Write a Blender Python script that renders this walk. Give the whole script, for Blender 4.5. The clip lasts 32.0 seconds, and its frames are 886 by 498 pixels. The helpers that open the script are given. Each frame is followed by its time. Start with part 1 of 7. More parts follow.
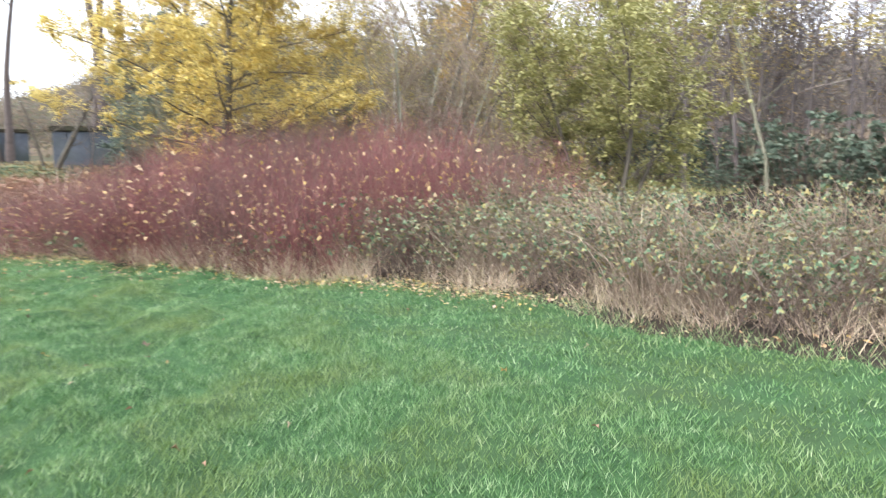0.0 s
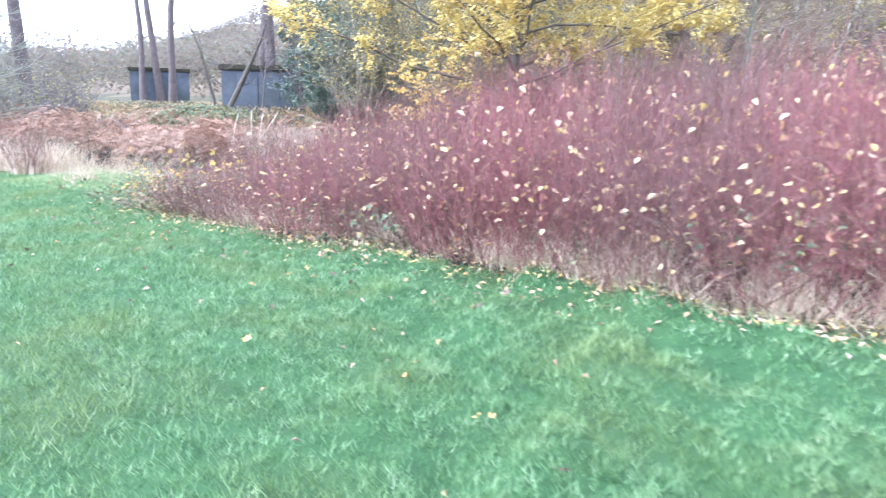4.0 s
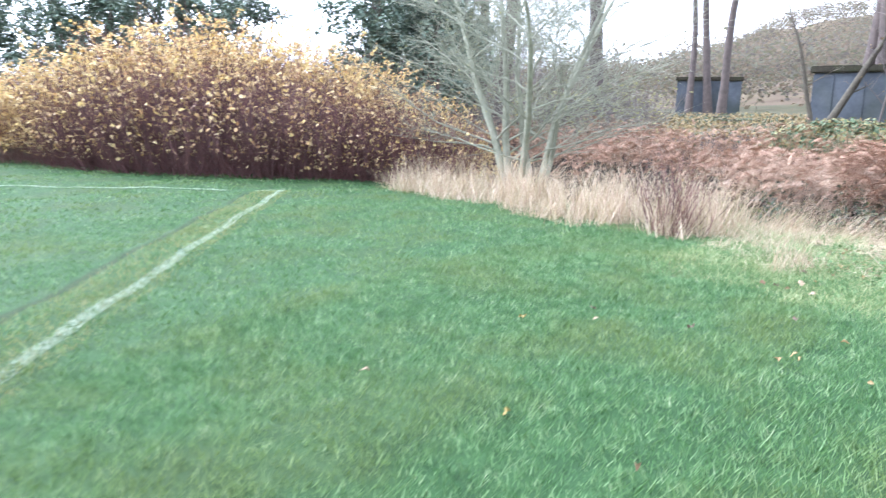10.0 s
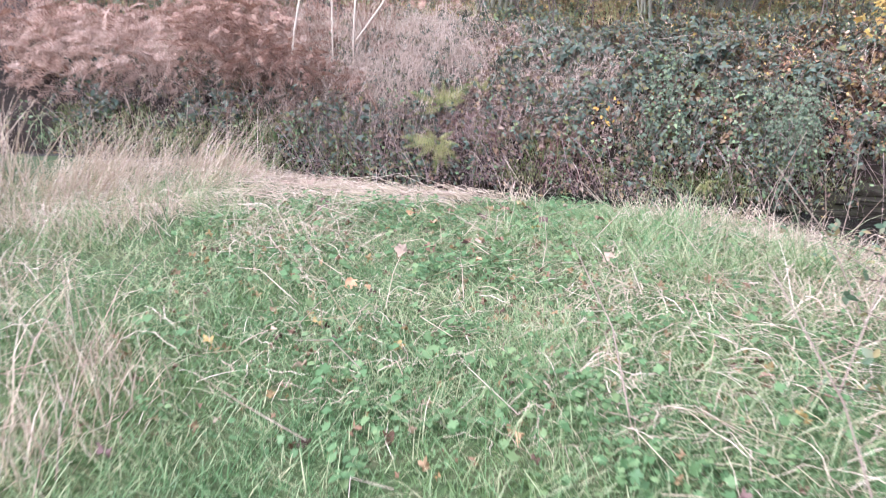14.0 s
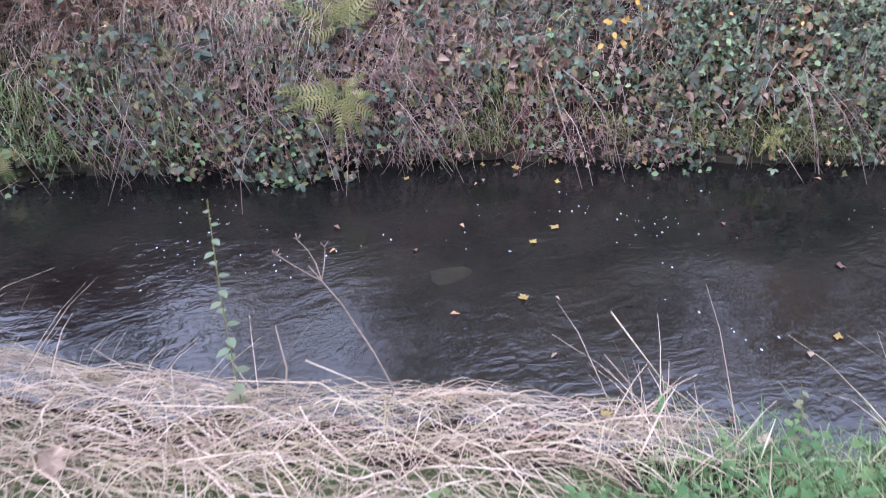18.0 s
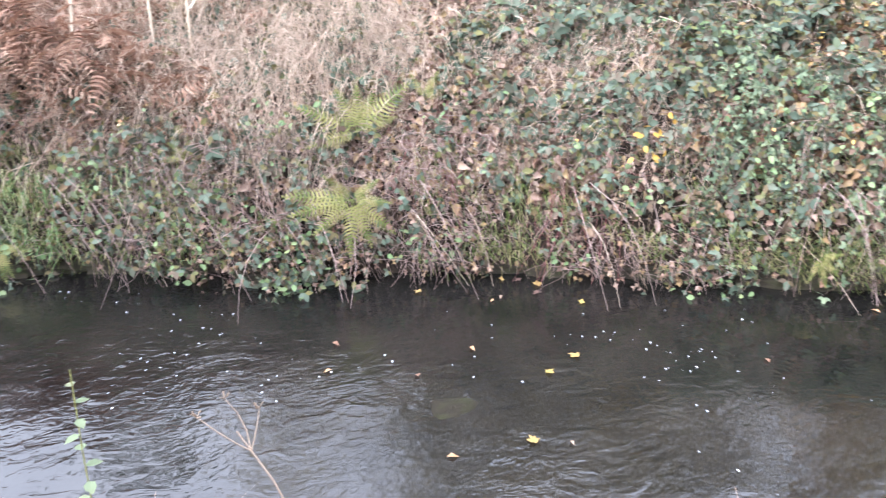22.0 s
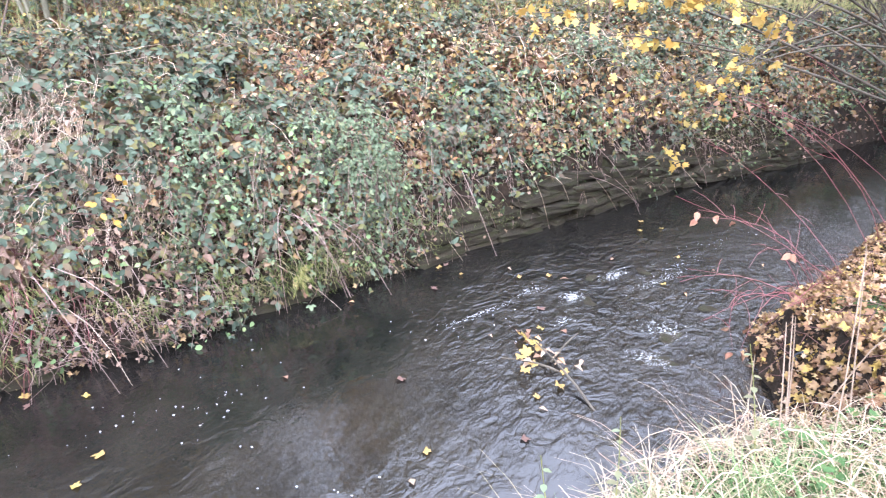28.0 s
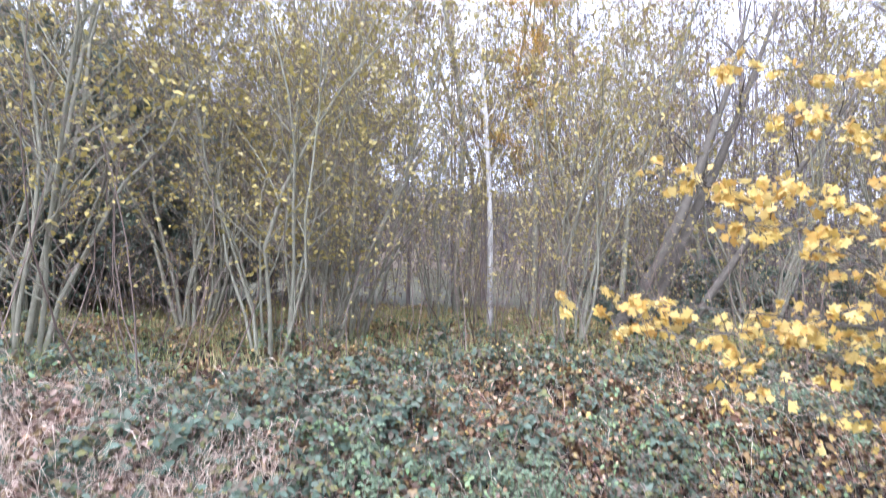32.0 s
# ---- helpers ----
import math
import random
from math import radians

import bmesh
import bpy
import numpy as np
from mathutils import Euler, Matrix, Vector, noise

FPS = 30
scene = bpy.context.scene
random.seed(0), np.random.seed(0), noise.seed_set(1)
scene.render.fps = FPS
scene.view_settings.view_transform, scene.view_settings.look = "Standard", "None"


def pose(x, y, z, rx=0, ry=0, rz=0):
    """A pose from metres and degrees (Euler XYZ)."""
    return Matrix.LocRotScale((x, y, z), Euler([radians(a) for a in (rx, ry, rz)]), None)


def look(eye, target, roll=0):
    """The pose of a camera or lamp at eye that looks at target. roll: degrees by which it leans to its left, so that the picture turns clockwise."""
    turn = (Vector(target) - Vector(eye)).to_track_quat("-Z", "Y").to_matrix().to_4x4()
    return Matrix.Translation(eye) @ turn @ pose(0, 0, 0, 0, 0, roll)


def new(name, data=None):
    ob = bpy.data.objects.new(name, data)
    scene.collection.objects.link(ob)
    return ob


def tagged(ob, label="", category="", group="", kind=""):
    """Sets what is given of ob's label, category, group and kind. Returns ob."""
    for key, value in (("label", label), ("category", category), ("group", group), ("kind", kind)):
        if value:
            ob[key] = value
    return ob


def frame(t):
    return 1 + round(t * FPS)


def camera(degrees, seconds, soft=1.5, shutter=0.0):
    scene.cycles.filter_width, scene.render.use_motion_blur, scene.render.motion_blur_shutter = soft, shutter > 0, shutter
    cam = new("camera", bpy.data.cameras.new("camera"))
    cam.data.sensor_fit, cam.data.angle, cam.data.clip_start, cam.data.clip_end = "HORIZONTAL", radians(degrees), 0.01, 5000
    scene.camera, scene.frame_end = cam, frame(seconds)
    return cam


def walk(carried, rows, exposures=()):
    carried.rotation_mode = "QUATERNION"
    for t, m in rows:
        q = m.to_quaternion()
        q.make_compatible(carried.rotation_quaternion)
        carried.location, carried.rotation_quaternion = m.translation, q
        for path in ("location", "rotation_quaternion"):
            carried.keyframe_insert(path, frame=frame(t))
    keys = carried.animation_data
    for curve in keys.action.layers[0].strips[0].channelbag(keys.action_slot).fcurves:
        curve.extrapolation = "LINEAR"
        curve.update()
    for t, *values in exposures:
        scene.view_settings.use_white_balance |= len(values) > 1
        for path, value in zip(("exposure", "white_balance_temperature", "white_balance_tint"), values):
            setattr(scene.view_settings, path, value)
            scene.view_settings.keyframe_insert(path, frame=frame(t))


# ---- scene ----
cam = camera(65.0, 32.0, 1.1, 0.38)
PATH = [
    (0.00, pose(3.480, -5.430, 1.530, 83.40, -0.00, -13.00)),
    (0.50, pose(3.159, -4.786, 1.538, 81.84, -0.19, -19.02)),
    (1.00, pose(2.711, -4.250, 1.580, 81.94, -0.40, -19.09)),
    (1.50, pose(2.372, -3.619, 1.507, 81.63, -0.31, -18.30)),
    (2.00, pose(1.979, -3.035, 1.520, 81.41, -0.39, -16.38)),
    (2.50, pose(1.570, -2.406, 1.511, 81.40, -0.43, -14.96)),
    (4.50, pose(0.000, 0.000, 1.500, 78.60, -1.40, 0.30)),
    (5.00, pose(-0.364, 0.559, 1.500, 78.60, -1.50, 4.10)),
    (5.50, pose(-0.793, 1.131, 1.474, 78.50, -1.50, 12.60)),
    (6.00, pose(-1.170, 1.690, 1.487, 78.60, -1.40, 14.60)),
    (6.50, pose(-1.651, 2.236, 1.513, 78.40, -1.30, 22.10)),
    (7.00, pose(-2.119, 2.795, 1.539, 78.30, -1.30, 29.10)),
    (7.50, pose(-2.600, 3.328, 1.539, 78.10, -1.40, 31.70)),
    (8.00, pose(-3.159, 3.796, 1.539, 78.00, -1.30, 35.30)),
    (8.50, pose(-3.731, 4.316, 1.513, 78.20, -1.30, 36.80)),
    (9.00, pose(-4.290, 4.719, 1.513, 78.60, -1.30, 37.70)),
    (9.50, pose(-4.706, 5.252, 1.539, 78.80, -1.00, 38.10)),
    (10.00, pose(-4.875, 5.915, 1.565, 79.10, -1.10, 36.50)),
    (10.50, pose(-5.031, 6.630, 1.565, 79.20, -1.10, 23.30)),
    (11.00, pose(-5.031, 7.358, 1.552, 78.70, -0.80, 9.50)),
    (11.50, pose(-5.161, 8.112, 1.539, 78.50, -1.10, -0.30)),
    (12.00, pose(-5.174, 8.866, 1.513, 78.40, -0.90, -6.10)),
    (12.50, pose(-5.239, 9.633, 1.474, 75.90, -1.00, -8.80)),
    (13.00, pose(-5.317, 10.348, 1.448, 75.50, -1.10, -9.40)),
    (13.50, pose(-5.408, 11.076, 1.448, 72.20, -1.00, -10.60)),
    (15.50, pose(-5.230, 13.680, 1.500, 62.50, -1.00, -16.80)),
    (16.00, pose(-5.189, 14.174, 1.494, 61.82, -0.84, -17.79)),
    (16.50, pose(-5.109, 14.729, 1.397, 59.79, -0.45, -22.26)),
    (17.00, pose(-4.945, 15.206, 1.363, 55.62, -0.43, -24.41)),
    (17.50, pose(-4.895, 15.654, 1.365, 55.65, -0.70, -24.72)),
    (18.00, pose(-4.783, 15.978, 1.369, 56.28, -0.47, -23.83)),
    (18.50, pose(-4.582, 16.160, 1.322, 56.79, -0.60, -20.16)),
    (19.00, pose(-4.527, 16.292, 1.314, 60.76, -1.11, -9.64)),
    (19.50, pose(-4.525, 16.361, 1.314, 62.05, -1.11, -9.87)),
    (20.00, pose(-4.487, 16.364, 1.313, 62.13, -0.99, -10.49)),
    (20.50, pose(-4.457, 16.353, 1.319, 62.91, -1.04, -11.25)),
    (21.00, pose(-4.442, 16.342, 1.318, 63.70, -1.14, -11.88)),
    (21.50, pose(-4.426, 16.331, 1.316, 63.78, -1.03, -13.18)),
    (22.00, pose(-4.384, 16.331, 1.320, 63.77, -0.86, -19.58)),
    (22.50, pose(-4.398, 16.346, 1.310, 63.94, -0.98, -25.70)),
    (23.00, pose(-4.407, 16.361, 1.303, 64.08, -0.95, -29.40)),
    (23.50, pose(-4.368, 16.306, 1.331, 64.11, -0.68, -27.75)),
    (24.00, pose(-4.260, 16.168, 1.335, 65.17, -0.58, -33.58)),
    (24.50, pose(-4.199, 16.117, 1.307, 65.78, -0.58, -46.27)),
    (25.00, pose(-4.152, 16.057, 1.321, 66.12, -0.28, -57.03)),
    (25.50, pose(-4.126, 16.018, 1.332, 66.71, -0.30, -61.98)),
    (27.50, pose(-4.379, 16.320, 1.361, 68.30, -0.51, -66.66)),
    (28.00, pose(-4.416, 16.352, 1.350, 68.34, -0.75, -64.21)),
    (28.50, pose(-4.384, 16.332, 1.341, 68.32, -0.48, -62.81)),
    (29.00, pose(-4.360, 16.301, 1.337, 68.48, -0.74, -62.62)),
    (29.50, pose(-4.349, 16.293, 1.330, 68.55, -0.80, -62.80)),
    (30.00, pose(-4.363, 16.311, 1.353, 68.52, -0.86, -62.98)),
    (30.50, pose(-4.374, 16.362, 1.547, 70.57, -0.64, -61.45)),
    (31.00, pose(-4.405, 16.343, 1.612, 80.72, -1.28, -52.51)),
    (31.50, pose(-4.401, 16.325, 1.630, 86.35, -1.49, -49.90)),
    (32.00, pose(-4.387, 16.374, 1.660, 93.77, -1.66, -49.52)),
]
EXPOSURE = [
    (0.0, 1.75, 6200, 10), (1.0, 2.47, 5500, 21), (2.5, 2.47, 5200, 21), (4.5, 2.4, 5100, 14), (6.0, 2.25, 5200, 12), (7.0, 2.15, 5400, 10), (9.0, 2.15, 5500, 11), (11.0, 2.0, 5500, 13), (13.5, 1.75, 5500, 24),
    (16.0, 1.5, 5300, 26), (17.0, 1.3, 5300, 29), (17.8, 1.25, 5250, 28), (19.0, 2.15, 5500, 22), (21.5, 2.2, 5750, 17), (23.0, 2.2, 5800, 15), (25.0, 2.35, 5550, 20), (28.0, 2.26, 5600, 19), (30.3, 2.26, 5600, 20), (31.0, 2.2, 5550, 18), (32.0, 1.85, 5350, 19)]
walk(cam, PATH, EXPOSURE)

# ---- world and light: a bright overcast sky ----
world = bpy.data.worlds.new("overcast_sky")
scene.world = world
world.use_nodes = True
wn, wl = world.node_tree.nodes, world.node_tree.links
sky = wn.new("ShaderNodeTexSky")
sky.sky_type = "NISHITA"
sky.sun_disc = False
sky.sun_elevation, sky.sun_rotation = radians(42), radians(255)
sky.air_density, sky.dust_density, sky.ozone_density = 1.0, 4.0, 1.0
cloud = wn.new("ShaderNodeHueSaturation")
cloud.inputs["Saturation"].default_value = 0.22
cloud.inputs["Value"].default_value = 1.0
wl.new(sky.outputs[0], cloud.inputs["Color"])
veil = wn.new("ShaderNodeMix")
veil.data_type = "RGBA"
veil.inputs[0].default_value = 0.6
veil.inputs[7].default_value = (7.4, 7.7, 8.2, 1)
wl.new(cloud.outputs[0], veil.inputs[6])
wl.new(veil.outputs[2], wn["Background"].inputs["Color"])
wn["Background"].inputs["Strength"].default_value = 0.15

sun = new("sun", bpy.data.lights.new("sun", "SUN"))
sun.data.energy, sun.data.angle, sun.data.color = 1.3, radians(30), (1.0, 0.97, 0.92)
sun.matrix_world = look((-52, -14, 50), (0, 0, 0))


# ---- materials ----
def shader(name, colours, rough=0.6, scale=8.0, blend=0.35, bump=0.0, bump_scale=60.0, thin=0.0, island=True,
           stops=None, spec=0.3, second=None, second_scale=1.2, second_amount=0.5):
    """A surface whose colour runs over a ramp, picked by piece and by noise at two scales."""
    m = bpy.data.materials.new(name)
    m.use_nodes = True
    n, l = m.node_tree.nodes, m.node_tree.links
    bsdf = n["Principled BSDF"]
    bsdf.inputs["Roughness"].default_value = rough
    bsdf.inputs["Specular IOR Level"].default_value = spec
    where = n.new("ShaderNodeTexCoord")
    fine = n.new("ShaderNodeTexNoise")
    fine.inputs["Scale"].default_value, fine.inputs["Detail"].default_value = scale, 5
    l.new(where.outputs["Object"], fine.inputs["Vector"])
    pick = n.new("ShaderNodeMix")
    pick.inputs[0].default_value = blend
    if island:
        geo = n.new("ShaderNodeNewGeometry")
        l.new(geo.outputs["Random Per Island"], pick.inputs[2])
    else:
        info = n.new("ShaderNodeObjectInfo")
        wide = n.new("ShaderNodeTexNoise")
        wide.inputs["Scale"].default_value, wide.inputs["Detail"].default_value = scale * 6, 6
        l.new(where.outputs["Object"], wide.inputs["Vector"])
        add = n.new("ShaderNodeMath")
        add.operation = "MULTIPLY_ADD"
        add.inputs[1].default_value = 0.25
        l.new(info.outputs["Random"], add.inputs[0])
        l.new(wide.outputs["Fac"], add.inputs[2])
        l.new(add.outputs[0], pick.inputs[2])
    spread = n.new("ShaderNodeMapRange")
    spread.inputs["From Min"].default_value, spread.inputs["From Max"].default_value = 0.28, 0.72
    l.new(fine.outputs["Fac"], spread.inputs["Value"])
    l.new(spread.outputs[0], pick.inputs[3])
    ramp = n.new("ShaderNodeValToRGB")
    ramp.color_ramp.elements[0].color = (*colours[0], 1)
    ramp.color_ramp.elements[1].color = (*colours[-1], 1)
    for i, c in enumerate(colours[1:-1]):
        e = ramp.color_ramp.elements.new((i + 1) / (len(colours) - 1) if not stops else stops[i])
        e.color = (*c, 1)
    l.new(pick.outputs[0], ramp.inputs["Fac"])
    colour = ramp.outputs["Color"]
    if second:
        big = n.new("ShaderNodeTexNoise")
        big.inputs["Scale"].default_value, big.inputs["Detail"].default_value = second_scale, 4
        l.new(where.outputs["Object"], big.inputs["Vector"])
        mask = n.new("ShaderNodeMapRange")
        mask.inputs["From Min"].default_value, mask.inputs["From Max"].default_value = 0.45, 0.65
        mask.inputs["To Max"].default_value = second_amount
        l.new(big.outputs["Fac"], mask.inputs["Value"])
        mix = n.new("ShaderNodeMix")
        mix.data_type = "RGBA"
        mix.inputs[7].default_value = (*second, 1)
        l.new(mask.outputs[0], mix.inputs[0])
        l.new(colour, mix.inputs[6])
        colour = mix.outputs[2]
    l.new(colour, bsdf.inputs["Base Color"])
    if bump:
        grain = n.new("ShaderNodeTexNoise")
        grain.inputs["Scale"].default_value, grain.inputs["Detail"].default_value = bump_scale, 6
        l.new(where.outputs["Object"], grain.inputs["Vector"])
        relief = n.new("ShaderNodeBump")
        relief.inputs["Strength"].default_value, relief.inputs["Distance"].default_value = bump, 0.02
        l.new(grain.outputs["Fac"], relief.inputs["Height"])
        l.new(relief.outputs[0], bsdf.inputs["Normal"])
    if thin:
        glow = n.new("ShaderNodeBsdfTranslucent")
        l.new(colour, glow.inputs["Color"])
        both = n.new("ShaderNodeMixShader")
        both.inputs[0].default_value = thin
        l.new(bsdf.outputs[0], both.inputs[1])
        l.new(glow.outputs[0], both.inputs[2])
        l.new(both.outputs[0], n["Material Output"].inputs["Surface"])
    return m


M_LAWN = shader("lawn_turf", [(0.009, 0.03, 0.008), (0.022, 0.065, 0.018), (0.042, 0.1, 0.03)], 0.8, 3.0, 0.5, 0.9, 90, island=False,
                second=(0.04, 0.06, 0.018), second_scale=0.9, second_amount=0.45)
M_SOIL = shader("leafy_soil", [(0.007, 0.005, 0.0035), (0.02, 0.014, 0.009), (0.055, 0.037, 0.024)], 0.9, 9.0, 0.5, 1.0, 40, island=False)
M_ROUGH = shader("rough_turf", [(0.03, 0.055, 0.02), (0.06, 0.09, 0.03), (0.13, 0.12, 0.06)], 0.9, 5.0, 0.5, 1.0, 60, island=False)
M_FIELD = shader("far_ground", [(0.05, 0.055, 0.03), (0.08, 0.075, 0.04), (0.12, 0.1, 0.06)], 0.9, 0.4, 0.5, 0.6, 8, island=False)
M_HILL = shader("wooded_hillside", [(0.09, 0.07, 0.05), (0.14, 0.1, 0.07), (0.18, 0.15, 0.08)], 0.95, 0.15, 0.5, 1.0, 1.5, island=False)
M_GRASS = shader("grass_blade", [(0.014, 0.042, 0.012), (0.052, 0.122, 0.038), (0.115, 0.215, 0.08), (0.215, 0.315, 0.15), (0.44, 0.49, 0.33)], 0.5, 7.0, 0.5, thin=0.25,
                 second=(0.17, 0.2, 0.055), second_scale=0.9, second_amount=0.5)
M_PAINT = shader("line_paint", [(0.34, 0.42, 0.32), (0.5, 0.55, 0.46), (0.17, 0.28, 0.14)], 0.8, 20, 0.4)
M_WORN = shader("worn_turf", [(0.012, 0.026, 0.009), (0.024, 0.046, 0.015), (0.05, 0.07, 0.026)], 0.9, 8, 0.5, 1.0, 70, island=False)
M_STRAW = shader("dead_grass", [(0.17, 0.12, 0.085), (0.44, 0.34, 0.24), (0.62, 0.5, 0.37), (0.3, 0.26, 0.13), (0.7, 0.58, 0.46), (0.36, 0.24, 0.18), (0.54, 0.42, 0.29)], 0.6, 5, 0.2, thin=0.2)
M_PALESTEM = shader("bleached_stem", [(0.3, 0.22, 0.155), (0.5, 0.38, 0.29), (0.64, 0.52, 0.41), (0.4, 0.27, 0.2)], 0.65, 2.5, 0.25, thin=0.1)
M_ROUGHBLADE = shader("rough_grass_blade", [(0.046, 0.11, 0.035), (0.114, 0.208, 0.074), (0.217, 0.312, 0.137), (0.458, 0.439, 0.252), (0.172, 0.28, 0.115)], 0.55, 2, 0.4, thin=0.25)
M_REDSTEM = shader("dogwood_bark", [(0.042, 0.025, 0.022), (0.135, 0.053, 0.052), (0.258, 0.08, 0.09), (0.209, 0.131, 0.1), (0.355, 0.119, 0.125)], 0.45, 2, 0.3)
M_PURPLE = shader("dark_dogwood_bark", [(0.075, 0.044, 0.042), (0.155, 0.08, 0.072), (0.26, 0.14, 0.12)], 0.5, 2, 0.3)
M_PLUM = shader("plum_dogwood_bark", [(0.07, 0.04, 0.04), (0.15, 0.075, 0.075), (0.25, 0.125, 0.12)], 0.5, 2, 0.3)
M_PALELEAF = shader("pale_autumn_leaf", [(0.42, 0.29, 0.15), (0.5, 0.36, 0.15), (0.58, 0.45, 0.28), (0.42, 0.2, 0.14), (0.48, 0.36, 0.1), (0.28, 0.15, 0.11)], 0.5, 12, 0.2, thin=0.3)
M_GOLDLEAF = shader("golden_leaf", [(0.5, 0.35, 0.12), (0.62, 0.47, 0.18), (0.72, 0.59, 0.34), (0.48, 0.29, 0.14), (0.6, 0.46, 0.13)], 0.5, 4, 0.3, thin=0.42)
M_YELLOW = shader("yellow_leaf", [(0.46, 0.34, 0.09), (0.6, 0.46, 0.13), (0.7, 0.58, 0.22), (0.46, 0.4, 0.15)], 0.5, 4, 0.3, thin=0.35)
M_OLIVE = shader("olive_leaf", [(0.2, 0.2, 0.075), (0.31, 0.3, 0.115), (0.41, 0.38, 0.16), (0.19, 0.2, 0.09)], 0.5, 3, 0.3, thin=0.3)
M_BRAMBLE = shader("bramble_leaf", [(0.035, 0.062, 0.034), (0.07, 0.11, 0.06), (0.11, 0.155, 0.09), (0.17, 0.215, 0.13), (0.2, 0.14, 0.075), (0.28, 0.25, 0.1), (0.09, 0.13, 0.075)], 0.6, 3, 0.25, thin=0.15, spec=0.18)
M_BANKLEAF = shader("bank_leaf", [(0.024, 0.036, 0.024), (0.057, 0.08, 0.057), (0.095, 0.127, 0.091), (0.146, 0.182, 0.133), (0.103, 0.073, 0.052), (0.069, 0.099, 0.065), (0.172, 0.163, 0.06), (0.138, 0.095, 0.069), (0.116, 0.15, 0.11), (0.086, 0.103, 0.043)], 0.6, 2.2, 0.22, thin=0.14, spec=0.16)
M_UNDER = shader("understory_grass", [(0.13, 0.18, 0.065), (0.22, 0.25, 0.095), (0.36, 0.31, 0.14), (0.44, 0.36, 0.2)], 0.7, 1, 0.4, thin=0.2)
M_WEED = shader("green_weed", [(0.05, 0.11, 0.035), (0.09, 0.17, 0.06), (0.14, 0.22, 0.085), (0.2, 0.26, 0.1)], 0.5, 3, 0.3, thin=0.2)
M_DARKLEAF = shader("evergreen_leaf", [(0.069, 0.103, 0.081), (0.121, 0.167, 0.129), (0.178, 0.224, 0.17), (0.241, 0.265, 0.172)], 0.45, 2, 0.3, thin=0.1)
M_HOLLY = shader("holly_leaf", [(0.04, 0.062, 0.044), (0.08, 0.112, 0.08), (0.13, 0.165, 0.12), (0.18, 0.19, 0.12)], 0.5, 2, 0.3, thin=0.08)
M_TWIG = shader("brown_twig", [(0.075, 0.055, 0.045), (0.15, 0.11, 0.088), (0.27, 0.205, 0.165)], 0.7, 3, 0.3)
M_DEADSTEM = shader("dead_stem", [(0.12, 0.085, 0.062), (0.26, 0.195, 0.145), (0.44, 0.36, 0.28)], 0.7, 3, 0.3)
M_BARKLESS = shader("bare_wood", [(0.4, 0.33, 0.24), (0.56, 0.47, 0.36), (0.68, 0.6, 0.48)], 0.7, 8, 0.5, 0.4, 60, island=False)
M_BRACKEN = shader("dead_bracken", [(0.12, 0.068, 0.046), (0.26, 0.148, 0.1), (0.4, 0.25, 0.175), (0.54, 0.4, 0.3)], 0.7, 2, 0.35, thin=0.15)
# Lighter copy of the dead bracken; brighter exposure is painted into its colour.
M_PALEBRACKEN = shader("brightened_bracken", [(0.2, 0.125, 0.09), (0.4, 0.27, 0.2), (0.57, 0.41, 0.31), (0.7, 0.56, 0.45)], 0.7, 2, 0.35, thin=0.25)
M_FERN = shader("green_fern", [(0.081, 0.107, 0.029), (0.161, 0.183, 0.053), (0.276, 0.268, 0.095), (0.391, 0.334, 0.142)], 0.5, 4, 0.3, thin=0.25)
M_LEDGE = shader("ledge_grass", [(0.05, 0.08, 0.02), (0.1, 0.145, 0.04), (0.17, 0.21, 0.065), (0.3, 0.26, 0.13), (0.13, 0.18, 0.055)], 0.6, 2, 0.3, thin=0.25)
M_MAUVE = shader("mauve_dead_stem", [(0.13, 0.085, 0.075), (0.25, 0.175, 0.155), (0.38, 0.29, 0.26), (0.2, 0.12, 0.1)], 0.7, 3, 0.3)
M_BARK = shader("grey_bark", [(0.06, 0.05, 0.04), (0.11, 0.095, 0.075), (0.17, 0.15, 0.12)], 0.85, 6, 0.5, 0.8, 40, island=False)
M_LICHEN = shader("lichen_bark", [(0.17, 0.17, 0.125), (0.28, 0.28, 0.215), (0.4, 0.4, 0.32)], 0.85, 7, 0.5, 0.6, 50, island=False)
M_HAZEL = shader("hazel_bark", [(0.12, 0.115, 0.08), (0.2, 0.19, 0.135), (0.3, 0.285, 0.215)], 0.8, 7, 0.5, 0.5, 50, island=False)
M_BIRCH = shader("birch_bark", [(0.12, 0.105, 0.09), (0.42, 0.39, 0.35), (0.6, 0.57, 0.53)], 0.6, 5, 0.6, 0.3, 40, island=False)
M_PINEBARK = shader("pine_bark", [(0.06, 0.048, 0.045), (0.1, 0.08, 0.075), (0.15, 0.115, 0.105)], 0.9, 3, 0.5, 1.0, 14, island=False)
M_HAZE = shader("far_twig", [(0.085, 0.073, 0.075), (0.155, 0.13, 0.125), (0.24, 0.2, 0.18)], 0.9, 0.5, 0.4)
M_RUSSET = shader("russet_leaf", [(0.18, 0.125, 0.07), (0.3, 0.205, 0.11), (0.38, 0.29, 0.14), (0.22, 0.21, 0.095)], 0.7, 0.5, 0.4, thin=0.2)
M_HILLWOOD = shader("hillside_tree", [(0.094, 0.082, 0.07), (0.148, 0.129, 0.113), (0.211, 0.164, 0.121), (0.148, 0.144, 0.094), (0.195, 0.183, 0.164), (0.234, 0.195, 0.117)], 0.9, 0.02, 0.4, thin=0.5)
